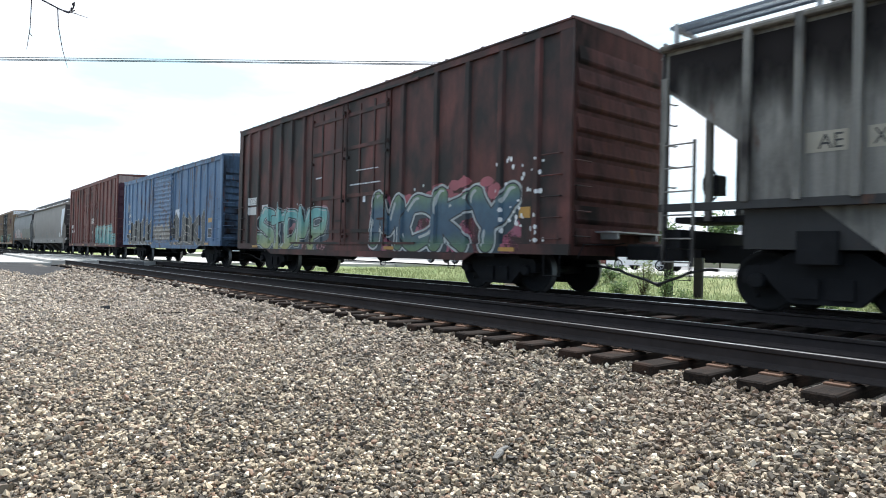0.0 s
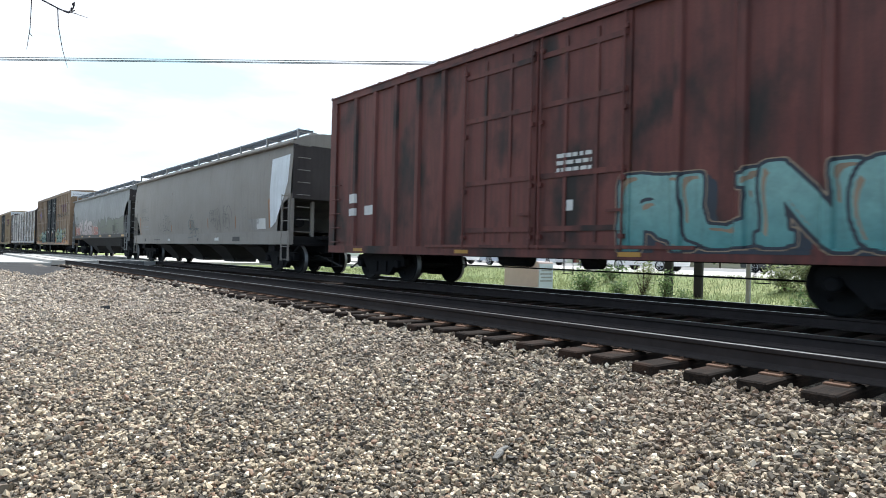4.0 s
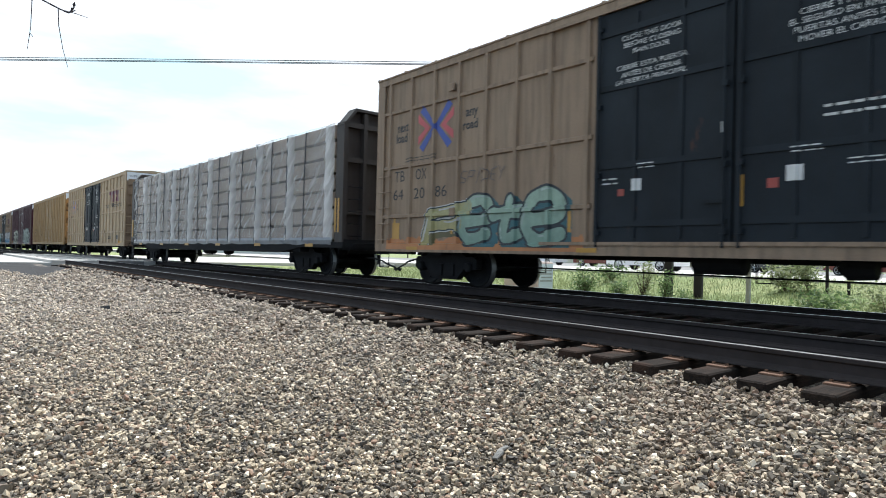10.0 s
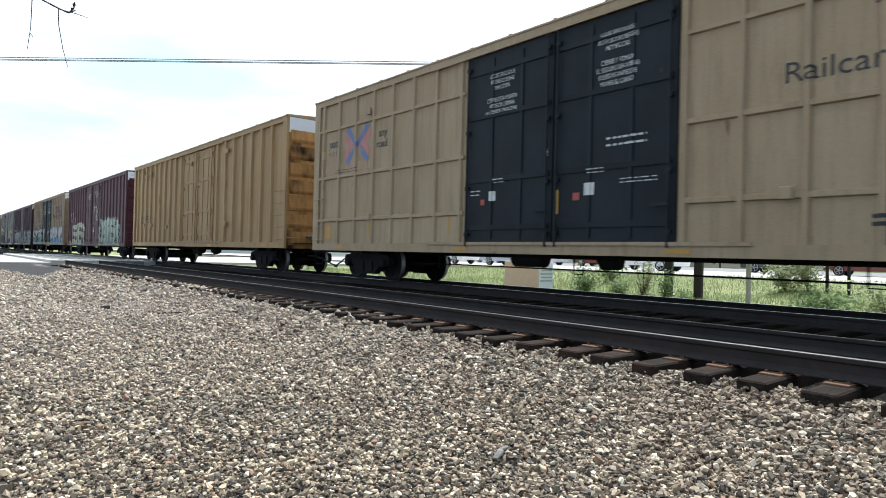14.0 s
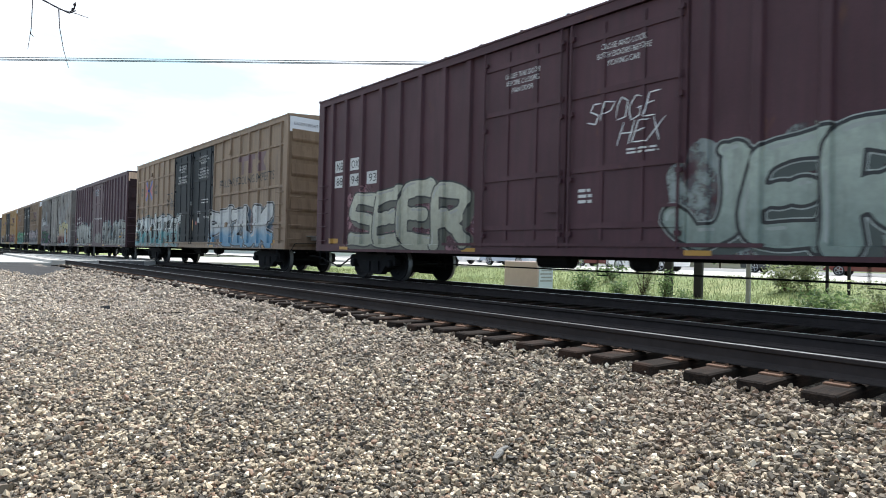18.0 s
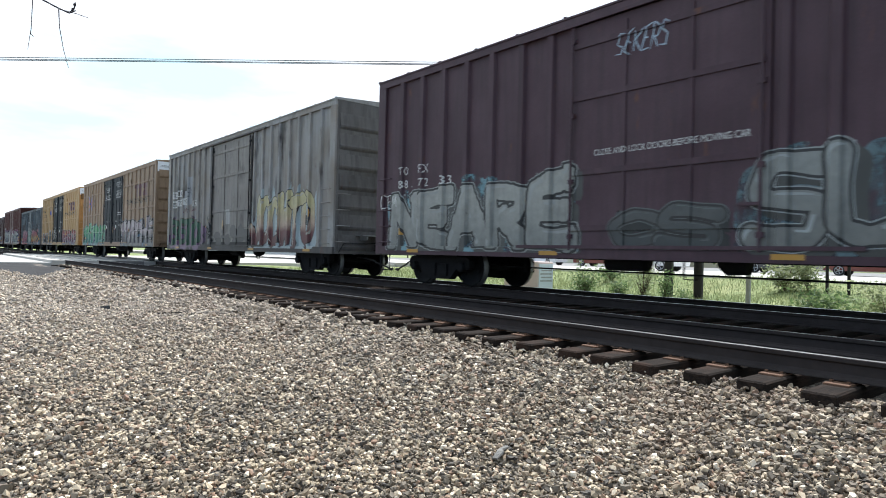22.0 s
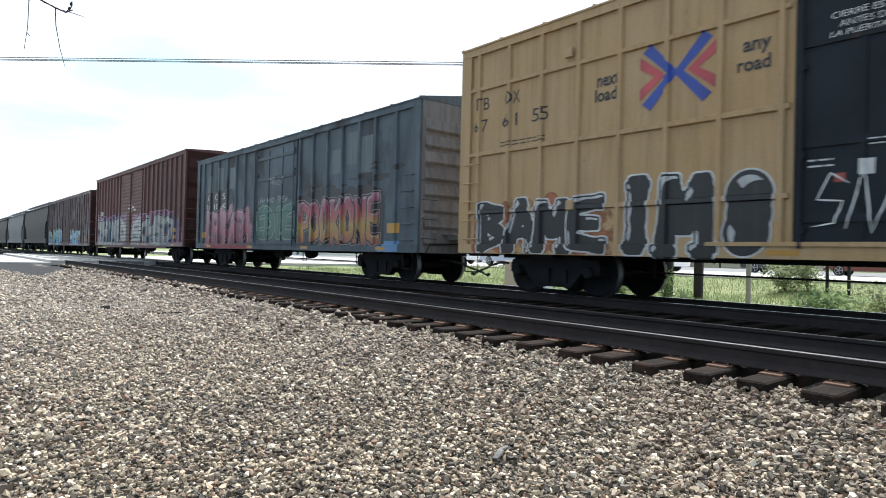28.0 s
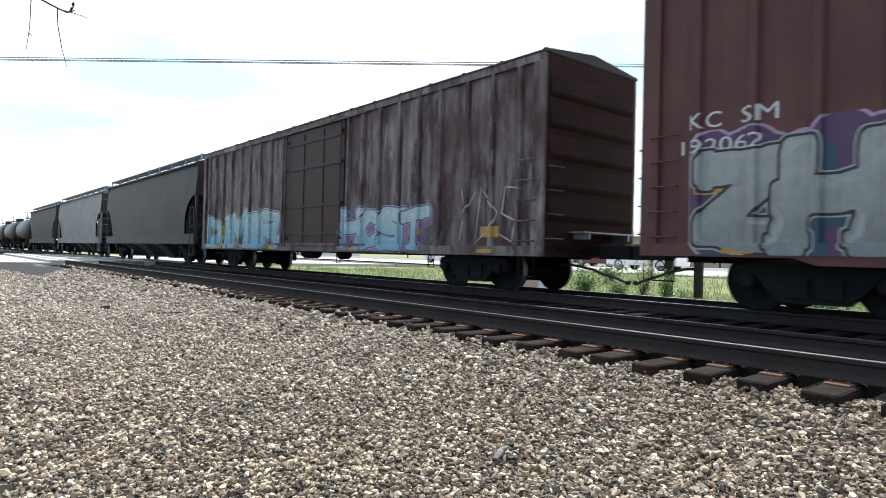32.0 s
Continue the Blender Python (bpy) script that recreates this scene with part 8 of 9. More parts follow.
        br.prism([(-1.28, zt + 0.02), (-1.22, zt + 0.02), (-1.22, zt + peak * 0.5 + 0.15), (-0.6, zt + peak * 0.5 + 0.15), (-0.6, zt + peak * 0.5 + 0.19), (-1.28, zt + peak * 0.5 + 0.26)], 0, -0.03, 0.03)
        br = br.mesh("board_bracket", [M_GALV])
        for i in range(9):
            part("board_bracket", br, None, car, at=pose(-L / 2 + 0.12 + (L - 0.24) * i / 8, 0, 0))
    stirrup(car, L / 2 - 0.36, z=0.42, top=zs - 0.35)
    stirrup(car, -L / 2 + 0.36, z=0.42, top=zs - 0.35)

    class Curved(Side):
        """Side surface that follows the bulge."""

        def depth(self, x, z):
            return (wid(z) - HALF_W if z > zs else 0.02) + max([0.0] + [self._h(p, x) for p in self.px])

        def net(self, xs, zs_):
            return np.array([[self.depth(x, z) for z in zs_] for x in xs])
    cs = Curved(HALF_W)
    cs.px = side.px
    for j in range(7):
        cs.pz.append((zs + 0.05 + 0.25 * j,) * 4 + (0.0, []))
    return car, cs


# head of the visible train: dirty cream rib-sided hopper
car, sd = hopper("soot-stained cream rib-sided covered hopper", 3.0, 17.2, P_HOP3, 0, zs=1.60, zt=4.14, peak=0.35, bulge=0.0, cut=1.28, zcut=3.50, curved=False, pockets=(), ribs=[-7.2 + 0.7 * i for i in range(22)], sill_h=0.10, tc=12.6, skirt=P_SKIRT,
                 knee=2.48, bays=(-4.28, 0.0, 4.28))
marking(car, sd, "number_board", [(-6.43, -5.93, 2.22, 2.50), (-5.70, -5.2, 2.22, 2.5)], plain("cream_board", (0.34, 0.31, 0.25), 0.7, 0.2, 6, bumps=0), "cream number boards")
part("reporting_mark", decal(sd, [(*fitted(t, x, x + w_, 2.26, 2.46), 0, 0.011) for t, x, w_ in (("AE", -6.28, 0.30), ("X", -5.64, 0.16))]), [M_BLACKINK], car, "dark reporting marks")
cv = Canvas(sd, -8.5, 8.5, 2.3, 4.02, 0.06)
mb, low_edge = MB(), np.array([2.45 + 0.1 * noise.noise((x * 0.9, 3, 0)) for x in cv.xs])
cv.fill(mb, np.maximum(low_edge[:, None] - cv.pz, (3.56 + (abs(cv.px) - 8.6) * 0.80) - cv.pz), 0.005, 0)
part("soot_patch", mb, soot_mat(2.85, 3.75), car, "black soot streaks below the roof")

car, sd = hopper("long beige-grey covered hopper with thin black sprayed tags", -70.81, 19.43, P_HOP, 4, zs=1.36, zt=4.28, peak=0.42, cut=1.08, zcut=2.45, tc=16.2)
marking(car, sd, "reporting_mark", [("M B L X", -8.05, -7.1, 2.55, 2.80), ("53962", -8.08, -6.85, 2.12, 2.36)], plain("grey_ink", (0.12, 0.12, 0.12), 0.6, 0.2), "dark grey reporting marks")
marking(car, sd, "reflector_patch", [(-8.5, -8.40, 1.4, 2.35), (8.02, 8.14, 1.5, 2.5), (-3.0, -2.93, 1.5, 1.85), (-0.25, -0.18, 1.55, 2.0), (2.0, 2.07, 1.55, 2.0), (5.0, 5.07, 1.55, 2.0)], plain("faded_orange", (0.26, 0.115, 0.04), 0.6, 0.25, 9, bumps=0), "faded orange strips")
part("repaint_patch", decal(sd, [(np.array([(8.15, 1.5), (8.6, 1.7), (9.3, 2.6), (9.5, 3.0), (9.5, 3.9), (8.15, 3.85)]), [(0, 1, 2, 3, 4, 5)], 0, 0.012)]), [P_HOPW], car, "pale blue-grey repaint patch")
marking(car, sd, "notice_board", [(6.2, 7.2, 1.45, 1.85)], P_GREY, "grey notice board")
marking(car, sd, "white_plate", [(7.0, 7.75, 1.48, 1.85), (-3.3, -2.95, 1.08, 1.18), (3.0, 3.45, 1.08, 1.2)], M_WHITE, "white plates")
marking(car, sd, "sill_stencil", bars(-5.6, -4.6, 1.1, 1.17, 1, RNG) + [(-7.4, -7.15, 1.06, 1.2), (4.9, 5.6, 1.05, 1.22), (0.9, 1.05, 1.06, 1.18)], M_BLACKINK, "dark sill stencils")
marking(car, sd, "data_stencil", bars(-8.05, -6.9, 1.62, 1.9, 2, RNG), P_GREY)
# thin marker drawings: bubble letters and arcs
INK = sp((0.030, 0.032, 0.036))
def drawing(car_, side_, curves, width, col=INK):
    return part("graffiti_tag", decal(side_, [(*ribbon(c, width), 0, 0.012 + 0.0004 * i) for i, c in enumerate(curves)]), [col], car_, "thin black sprayed line drawing")


drawing(car, sd, [arc(2.42, 2.10, 0.15, 0.23), arc(2.66, 2.12, 0.13, 0.20), arc(2.9, 2.1, 0.17, 0.24), arc(3.22, 2.08, 0.2, 0.28, -60, 200), arc(3.25, 1.88, 0.18, 0.18, -140, 100), arc(2.42, 2.16, 0.035, 0.06), arc(2.66, 2.16, 0.03, 0.06),
                  arc(2.92, 2.16, 0.035, 0.06), arc(3.2, 2.18, 0.035, 0.07), arc(2.62, 1.93, 0.12, 0.13, 150, 400), arc(2.88, 1.82, 0.15, 0.17), arc(3.1, 1.72, 0.14, 0.2), arc(3.32, 1.62, 0.17, 0.26, -40, 180), arc(3.2, 1.38, 0.16, 0.2, 170, 390)], 0.018)
drawing(car, sd, [[(3.78, 1.55), (3.74, 2.0), (3.86, 2.36), (3.82, 1.7), (3.84, 1.6)], [(3.9, 1.6), (3.92, 2.0), (4.02, 2.34)], [(3.98, 1.55), (4.0, 2.0), (4.06, 2.2)], arc(3.88, 2.42, 0.09, 0.03), arc(4.38, 1.75, 0.36, 0.68, 0, 175), arc(4.28, 1.7, 0.22, 0.42, 5, 170), arc(4.24, 1.55, 0.2, 0.42, 0, 170), arc(4.2, 1.42, 0.18, 0.16, 10, 120)], 0.02)
drawing(car, sd, [[(-5.1, 1.95), (-4.95, 1.5), (-4.85, 1.8), (-4.65, 1.95)], [(-4.95, 1.72), (-4.65, 1.5)], [(-4.62, 1.55), (-4.45, 1.75), (-4.5, 1.95)], arc(-4.02, 1.95, 0.18, 0.3), arc(-3.75, 1.98, 0.15, 0.34), arc(-3.45, 1.92, 0.2, 0.34, 20, 330), [(-4.25, 2.1), (-4.15, 1.6), (-3.9, 1.55)],
                  arc(-3.15, 1.75, 0.17, 0.28, -90, 180), [(-4.3, 1.55), (-3.6, 1.62), (-2.95, 1.5)], arc(-4.0, 2.42, 0.05, 0.06), [(-4.02, 2.36), (-4.05, 2.2)], [(-4.1, 1.9), (-3.8, 1.75), (-3.5, 2.2), (-3.3, 1.6)]], 0.022)
drawing(car, sd, [arc(-0.25, 1.8, 0.17, 0.2), arc(0.05, 1.8, 0.14, 0.18), [(0.2, 1.95), (0.35, 1.98), (0.2, 1.75), (0.4, 1.62)], [(-0.2, 2.05), (0.0, 2.25), (0.15, 2.05)], [(-0.3, 1.5), (-0.1, 1.62), (0.1, 1.5), (0.35, 1.62)], [(-0.4, 1.35), (0.0, 1.45), (0.3, 1.3)], arc(0.65, 1.42, 0.2, 0.16), [(0.3, 1.55), (0.6, 1.62), (0.9, 1.6)], [(-0.25, 1.9), (0.3, 1.6)], [(-0.25, 1.6), (0.3, 1.9)], [(-0.3, 1.2), (0.4, 1.25)]], 0.045, sp((0.06, 0.085, 0.09)))
drawing(car, sd, [arc(6.0, 2.1, 0.2, 0.2, 30, 300), [(6.1, 2.0), (6.3, 1.8), (6.6, 1.9)]], 0.035, sp((0.16, 0.155, 0.15)))

car, sd = hopper("grey covered hopper with pink and green sprayed lettering", -90.68, 17.3, P_HOP2, 5, zs=1.50, zt=4.18, peak=0.40, cut=1.15, zcut=3.45, skirt=P_SKIRT, sill_h=0.20, pockets=(-4.4, 0.0, 4.4), deep=0.30, tc=13.5, trough=0.78)
marking(car, sd, "reporting_mark", [("MBKX", -7.45, -6.6, 2.72, 2.95), ("180090", -7.35, -6.1, 2.18, 2.42)], M_BLACKINK, "black reporting marks")
graffiti(car, sd, "PLEKS", -5.85, -1.5, 1.5, 2.6, (BLK, (0.40, 0.30, 0.31), (0.50, 0.43, 0.43), (0.20, 0.26, 0.28), (0.5, 0.5, 0.5)), 131, "pink-white sprayed lettering", 0.15, "", 0.7, 0, 0.5, 1.05, 0, 0.03, horns=0.3, bars_=0.4)
graffiti(car, sd, "NOVEAPE", 0.5, 7.5, 1.5, 2.55, ((0.010, 0.013, 0.012), (0.040, 0.060, 0.040), (0.070, 0.095, 0.060), (0.13, 0.145, 0.145), (0.20, 0.19, 0.24)), 132, "black and dark green sprayed lettering with lilac rim", 0.2, "", 0.8, 0, 0.6, 1.35, 0.02, 0.04, horns=0.4, bars_=0.3, tight=1.3, shine=False)
graffiti(car, sd, "ISO", -1.55, 0.5, 1.5, 2.15, ((0.30, 0.29, 0.28), (0.34, 0.07, 0.05), (0.38, 0.10, 0.07), (0.4, 0.4, 0.4), WHT), 133, "red sprayed lettering", 0.1, "", 0.8, 0, 0.6, 1.3, 0, 0.03, shade=False)
graffiti(car, sd, "MK", -7.4, -5.9, 1.52, 2.2, ((0.20, 0.05, 0.05), (0.36, 0.08, 0.06), (0.40, 0.12, 0.10), (0.4, 0.12, 0.11), WHT), 134, "red sprayed lettering", 0.1, "", 0.8, 0, 0.6, 1.2)
tag(car, sd, "EASTEND", -1.4, -0.1, 2.25, 2.5, BLK)
marking(car, sd, "reflector_patch", [(-4.9, -4.4, 1.37, 1.46), (-2.2, -1.7, 1.37, 1.46), (1.2, 1.8, 1.37, 1.46), (4.0, 4.6, 1.37, 1.46), (7.3, 7.9, 1.36, 1.47)], M_YELLOW, "amber reflective strips")
part("inspection_panel", decal(sd, [(*rect(4.85, 5.35, 1.72, 2.08), 0, 0.024)]), [M_BLACKINK], car)
for i, x in enumerate((-5.5, -2.7, 0.1, 2.9, 5.7)):
    part("weld_seam", decal(sd, [(*rect(x, x + 0.035, 1.6, 4.0), 0, 0.004)]), [P_HOP5], car)

hopper("dark brown round-sided covered hopper car", -375.3, 17.2, P_HOP4, 19, zs=1.36, zt=4.5, peak=0.35, cut=1.6, zcut=3.1, catwalk=True)
hopper("mid-grey round-sided covered hopper car", -394.3, 17.0, P_HOP5, 20, zs=1.36, zt=4.4, peak=0.35, cut=1.6, zcut=3.0)
hopper("dark grey round-sided covered hopper car", -413.3, 17.4, P_HOP4, 21, zs=1.36, zt=4.3, peak=0.35, cut=1.6, zcut=3.0)

# ------------------------------------------------------------------ lumber car
def lumber_wrap():
    """Clear plastic film: milky where it is loose or folded, see-through where it lies tight."""
    m, n, l, bs = node_mat("plastic_wrap")
    bs.inputs["Base Color"].default_value = (0.55, 0.525, 0.515, 1)
    bs.inputs["Roughness"].default_value = 0.32
    turn = n.new("ShaderNodeMapping")
    turn.vector_type = "TEXTURE"
    turn.inputs["Rotation"].default_value, turn.inputs["Scale"].default_value = (0, radians(-48), 0), (2.2, 1.0, 0.42)
    l.new(coords(n, l), turn.inputs["Vector"])
    crease = turn.outputs[0]
    w = noise_tex(n, l, crease, 1.5, 3, 0.45)
    bump(n, l, bs, w, 1.0, 0.12)
    sep, fr, fx = n.new("ShaderNodeSeparateXYZ"), n.new("ShaderNodeMath"), n.new("ShaderNodeMath")
    l.new(coords(n, l, random_shift=False), sep.inputs[0])
    fr.operation, fx.operation = "MULTIPLY_ADD", "FRACT"
    fr.inputs[1].default_value, fr.inputs[2].default_value = 1 / 2.47, 9.25 / 2.47
    l.new(sep.outputs[0], fr.inputs[0])
    l.new(fr.outputs[0], fx.inputs[0])
    broad = ramp(n, l, fx.outputs[0], 0.02, 0.24, (0.74, 0.74, 0.74, 1), (0.26, 0.26, 0.26, 1))
    patchy = ramp(n, l, noise_tex(n, l, coords(n, l, (0.75, 0.75, 0.10)), 0.8, 2, 0.4), 0.42, 0.8, (0, 0, 0, 1), (0.24, 0.24, 0.24, 1))
    broad = mix(n, l, 1.0, broad, patchy, "ADD")
    fine = ramp(n, l, noise_tex(n, l, crease, 2.2, 3, 0.5), 0.56, 0.76, (0, 0, 0, 1), (0.34, 0.34, 0.34, 1))
    f = mix(n, l, 1.0, broad, fine, "ADD")
    tr, mx = n.new("ShaderNodeBsdfTransparent"), n.new("ShaderNodeMixShader")
    l.new(f, mx.inputs[0])
    l.new(tr.outputs[0], mx.inputs[1])
    l.new(bs.outputs[0], mx.inputs[2])
    l.new(mx.outputs[0], n["Material Output"].inputs["Surface"])
    return m


M_FILM = lumber_wrap()
M_WRAP = plain("gathered_plastic", (0.105, 0.118, 0.145), 0.3, 0.45, 5, bumps=0.6)
M_LUMBER = plain("sawn_boards", (0.245, 0.188, 0.146), 0.8, 0.25, 3.0)


def lumber_car():
    L, centre = 23.4, -133.21
    car = begin("lumber_flatcar", "bulkhead centre-beam flatcar loaded with white-wrapped lumber", centre, L, 7, 17.4, 1.7, 0.80)
    mb = MB()
    mb.box(-L / 2, L / 2, -1.48, 1.48, 0.86, 1.02)
    part("deck", mb, M_BLACK, car, "black flatcar deck")
    for s in (-1, 1):
        mb = MB()
        mb.prism([(-L / 2 + 2.5, 0.87), (-L / 2 + 4.2, 0.68), (L / 2 - 4.2, 0.68), (L / 2 - 2.5, 0.87)], 1, s * 1.44 - 0.03, s * 1.44 + 0.03)
        part("side_sill", mb, M_BLACK, car)
    bm_ = paint("bulkhead_brown", (0.036, 0.029, 0.027), 0.2, 0.5)
    for s in (-1, 1):
        x = s * (L / 2 - 0.22)
        mb = MB()
        a, b = sorted((x - s * 0.14, x - s * 0.05))
        mb.prism([(-1.45, 1.02), (1.45, 1.02), (1.45, 4.42), (1.05, 4.86), (-1.05, 4.86), (-1.45, 4.42)], 0, a, b)
        bh = part("bulkhead", mb, bm_, car, "dark steel end bulkhead with ribs")
        for y in (-1.4, -0.75, 0.0, 0.75, 1.4):
            xa, xb = sorted((x - s * 0.055, x + s * 0.16))
            part("stiffener", MB().box(xa, xb, y - 0.06, y + 0.06, 1.02, 4.40 if abs(y) > 1 else 4.78), bm_, bh)
        for z in (1.9, 3.4, 4.4):
            part("stiffener", MB().box(min(x, x + s * 0.12), max(x, x + s * 0.12), -1.44, 1.44, z - 0.07, z + 0.07), bm_, bh)
        cp = MB()
        cp.prism([(-1.52, 4.38), (-1.46, 4.38), (-1.08, 4.80), (1.08, 4.80), (1.46, 4.38), (1.52, 4.38), (1.12, 4.88), (-1.12, 4.88)], 0, min(x - s * 0.2, x + s * 0.2), max(x - s * 0.2, x + s * 0.2))
        part("cap", cp, bm_, bh)
        wb = MB()
        wb.box(min(x - s * 0.2, x + s * 0.2), max(x - s * 0.2, x + s * 0.2), -1.50, -1.44, 1.02, 4.45)
        part("side_web", wb, bm_, bh)
        ladder(car, x + s * 0.25, -1.1, 1.2, 2.6, 5, 0.4, M_BLACK, "y", "end_ladder")
        stirrup(car, s * (L / 2 - 0.4))
        ye = MB()
        for k in (0, 1):
            ye.box(x - s * 0.18 + s * 0.17 * k - 0.04, x - s * 0.18 + s * 0.17 * k + 0.04, -1.515, -1.502, 1.3, 2.28)
        part("reflector_patch", ye, M_YELLOW, car, "yellow reflective strips")
    # wrapped bundles: rows of packs with sagging plastic
    q = random.Random(70)
    strap = plain("strap_band", (0.035, 0.04, 0.05), 0.6, 0.2)
    x0, x1 = -L / 2 + 0.62, L / 2 - 0.62
    ends = [x0] + [-9.25 + 2.47 * i for i in range(8)] + [x1]
    for i in range(9):
        a, b = ends[i] + 0.012, ends[i + 1] - 0.012
        top, slip = 4.48 + q.uniform(-0.03, 0.03), q.uniform(-0.02, 0.02)
        for j in range(7):
            za, zb = 1.03 + (top - 1.03) * j / 7 + 0.070, 1.03 + (top - 1.03) * (j + 1) / 7 - 0.012
            mb = MB()
            mb.cbox(a + q.uniform(0, 0.03), b - q.uniform(0, 0.03), -1.40 + q.uniform(-0.015, 0.015) + slip, 1.42, za, zb, 0.02)
            part("lumber_pack", mb, M_LUMBER, car, "bundle of sawn beige boards")
        # sheet of clear plastic drawn over each stack, wrinkled and lifted along its edges
        gx, gz = 26, 34
        sheet = []
        for u in range(gx + 1):
            for w in range(gz + 1):
                fx, fz = u / gx, w / gz
                x, z = a - 0.05 + (b - a + 0.10) * fx, 1.0 + (top - 0.98) * fz
                lift = 0.055 * max(0, 1 - 6 * fx) + 0.03 * max(0, 1 - 9 * (1 - fx))
                fold = 0.045 * noise.noise((x * 2.2 + z * 1.2, z * 0.7, 4.0 + i)) + 0.030 * noise.noise((x * 5 - z * 4, z * 3 + x, 1.0)) + 0.008 * noise.noise((x * 11 + z * 6, z * 9, 2.0))
                row = 0.010 * sin(2 * pi * 7 * (z - 1.03) / (top - 1.03))
                sheet.append((x, -1.452 - lift - max(fold, -0.012) - row - 0.004 * (i % 2), z + 0.02 * noise.noise((x * 2, 0, 9)) * fz))
        k = gz + 1
        for u in range(gx + 1):
            x, y, z = sheet[u * k + gz]
            sheet.append((x, -1.30 + 0.03 * noise.noise((x * 4, 5, 5)), z + 0.05 + 0.02 * noise.noise((x * 5, 1, 1))))
        film = MB()
        film.add(sheet, [(u * k + w, (u + 1) * k + w, (u + 1) * k + w + 1, u * k + w + 1) for u in range(gx) for w in range(gz)]
                 + [(u * k + gz, (u + 1) * k + gz, (gx + 1) * k + u + 1, (gx + 1) * k + u) for u in range(gx)])
        part("plastic_wrap", film, M_FILM, car, "wrinkled clear plastic wrap", smooth=True)
    # loose plastic hanging over the deck edge and straps
    for i in range(17):
        x = -10.47 + 1.235 * i + q.uniform(-0.07, 0.07)
        st, lx = MB(), q.uniform(-0.09, 0.03)
        st.tube([(x, -1.3, 4.47), (x, -1.49, 4.43), (x + lx * 0.5, -1.502, 2.8), (x + lx, -1.495, 1.05)], 0.017, 5)
        part("strap", st, strap, car)
    skirt_ = MB()
    pts = [(x0 + (x1 - x0) * i / 90) for i in range(91)]
    v = []
    for x in pts:
        dz = 0.10 + 0.06 * noise.noise((x * 1.3, 0, 0))
        v += [(x, -1.475, 1.16), (x, -1.50 + 0.015 * noise.noise((x * 4, 1, 0)), 1.08), (x, -1.49 + 0.02 * noise.noise((x * 5, 3, 0)), 1.05 - dz)]
    skirt_.add(v, [(3 * i + k, 3 * i + 3 + k, 3 * i + 4 + k, 3 * i + 1 + k) for i in range(90) for k in range(2)])
    part("loose_wrap", skirt_, M_WRAP, car, "ragged lower edge of the plastic wrap")
    yl = MB().box(-0.25, 0.25, -1.49, -1.483, 0.88, 0.98).mesh("reflector", [M_YELLOW])
    for i in range(6):
        part("reflector", yl, None, car, "amber reflective strip", pose(-L / 2 + 2.0 + (L - 4.0) * i / 5, 0, 0))


lumber_car()

# ------------------------------------------------------------------ tank cars at the rear
def tank_car(centre, seed):
    L = 13.6
    car = begin("tank_car", "black cylindrical steel tank car", centre, L, seed, 9.4, 1.8, 0.85)
    mb = MB()
    prof = [(-L / 2 + 0.5, 0.0), (-L / 2 + 0.55, 0.7), (-L / 2 + 0.75, 1.15), (-L / 2 + 1.1, 1.40), (L / 2 - 1.1, 1.40), (L / 2 - 0.75, 1.15), (L / 2 - 0.55, 0.7), (L / 2 - 0.5, 0.0)]
    mb.lathe(prof, (0, 0, 0), 32)
    part("tank", mb, P_TANK, car, at=pose(0, 0, 2.55, 0, 0, 90), smooth=True)
    dm_ = MB()
    dm_.lathe([(-0.35, 0.0), (-0.35, 0.45), (0.3, 0.45), (0.35, 0.0)], (0, 0, 0), 18)
    part("dome", dm_, P_TANK, car, at=pose(0, 0, 4.1, 90, 0, 0))
    rl = MB()
    for s in (-1, 1):
        rl.tube([(-1.2, s * 0.9, 3.7), (-1.2, s * 0.9, 4.75), (1.2, s * 0.9, 4.75), (1.2, s * 0.9, 3.7)], 0.025, 5)
    rl.box(-1.2, 1.2, -1.0, 1.0, 3.98, 4.02)
    part("railing", rl, M_BLACK, car)
    fr = MB()
    for s in (-1, 1):
        fr.box(s * 4.7 - 0.4, s * 4.7 + 0.4, -1.2, 1.2, 0.85, 1.7)
        fr.box(min(s * 5.6, s * 6.8), max(s * 5.6, s * 6.8), -1.4, 1.4, 0.95, 1.05)
    part("cradle", fr, M_BLACK, car)


tank_car(-431.2, 31)
tank_car(-446.6, 32)
tank_car(-462.0, 33)

# ------------------------------------------------------------------ road vehicles beyond the train
M_GLASS = plain("dark_car_glass", (0.02, 0.025, 0.03), 0.08, 0.1, 3, bumps=0)
M_TYRE = plain("tyre_rubber", (0.02, 0.02, 0.02), 0.85, 0.2, 10)
M_RIM = plain("alloy_rim", (0.45, 0.45, 0.46), 0.3, 0.1, 8, 0.8, bumps=0)
M_LAMP = plain("lamp_lens", (0.75, 0.76, 0.78), 0.15, 0.05, 4, bumps=0)
M_TAIL = plain("tail_lamp", (0.35, 0.01, 0.01), 0.2, 0.1, 4, bumps=0)


def car_paint(name, col):
    m, n, l, bs = node_mat(name)
    l.new(mix(n, l, noise_tex(n, l, coords(n, l), 2.0, 3), [x * 0.92 for x in col], col), bs.inputs["Base Color"])
    bs.inputs["Roughness"].default_value = 0.3
    bs.inputs["Coat Weight"].default_value = 0.6
    return m


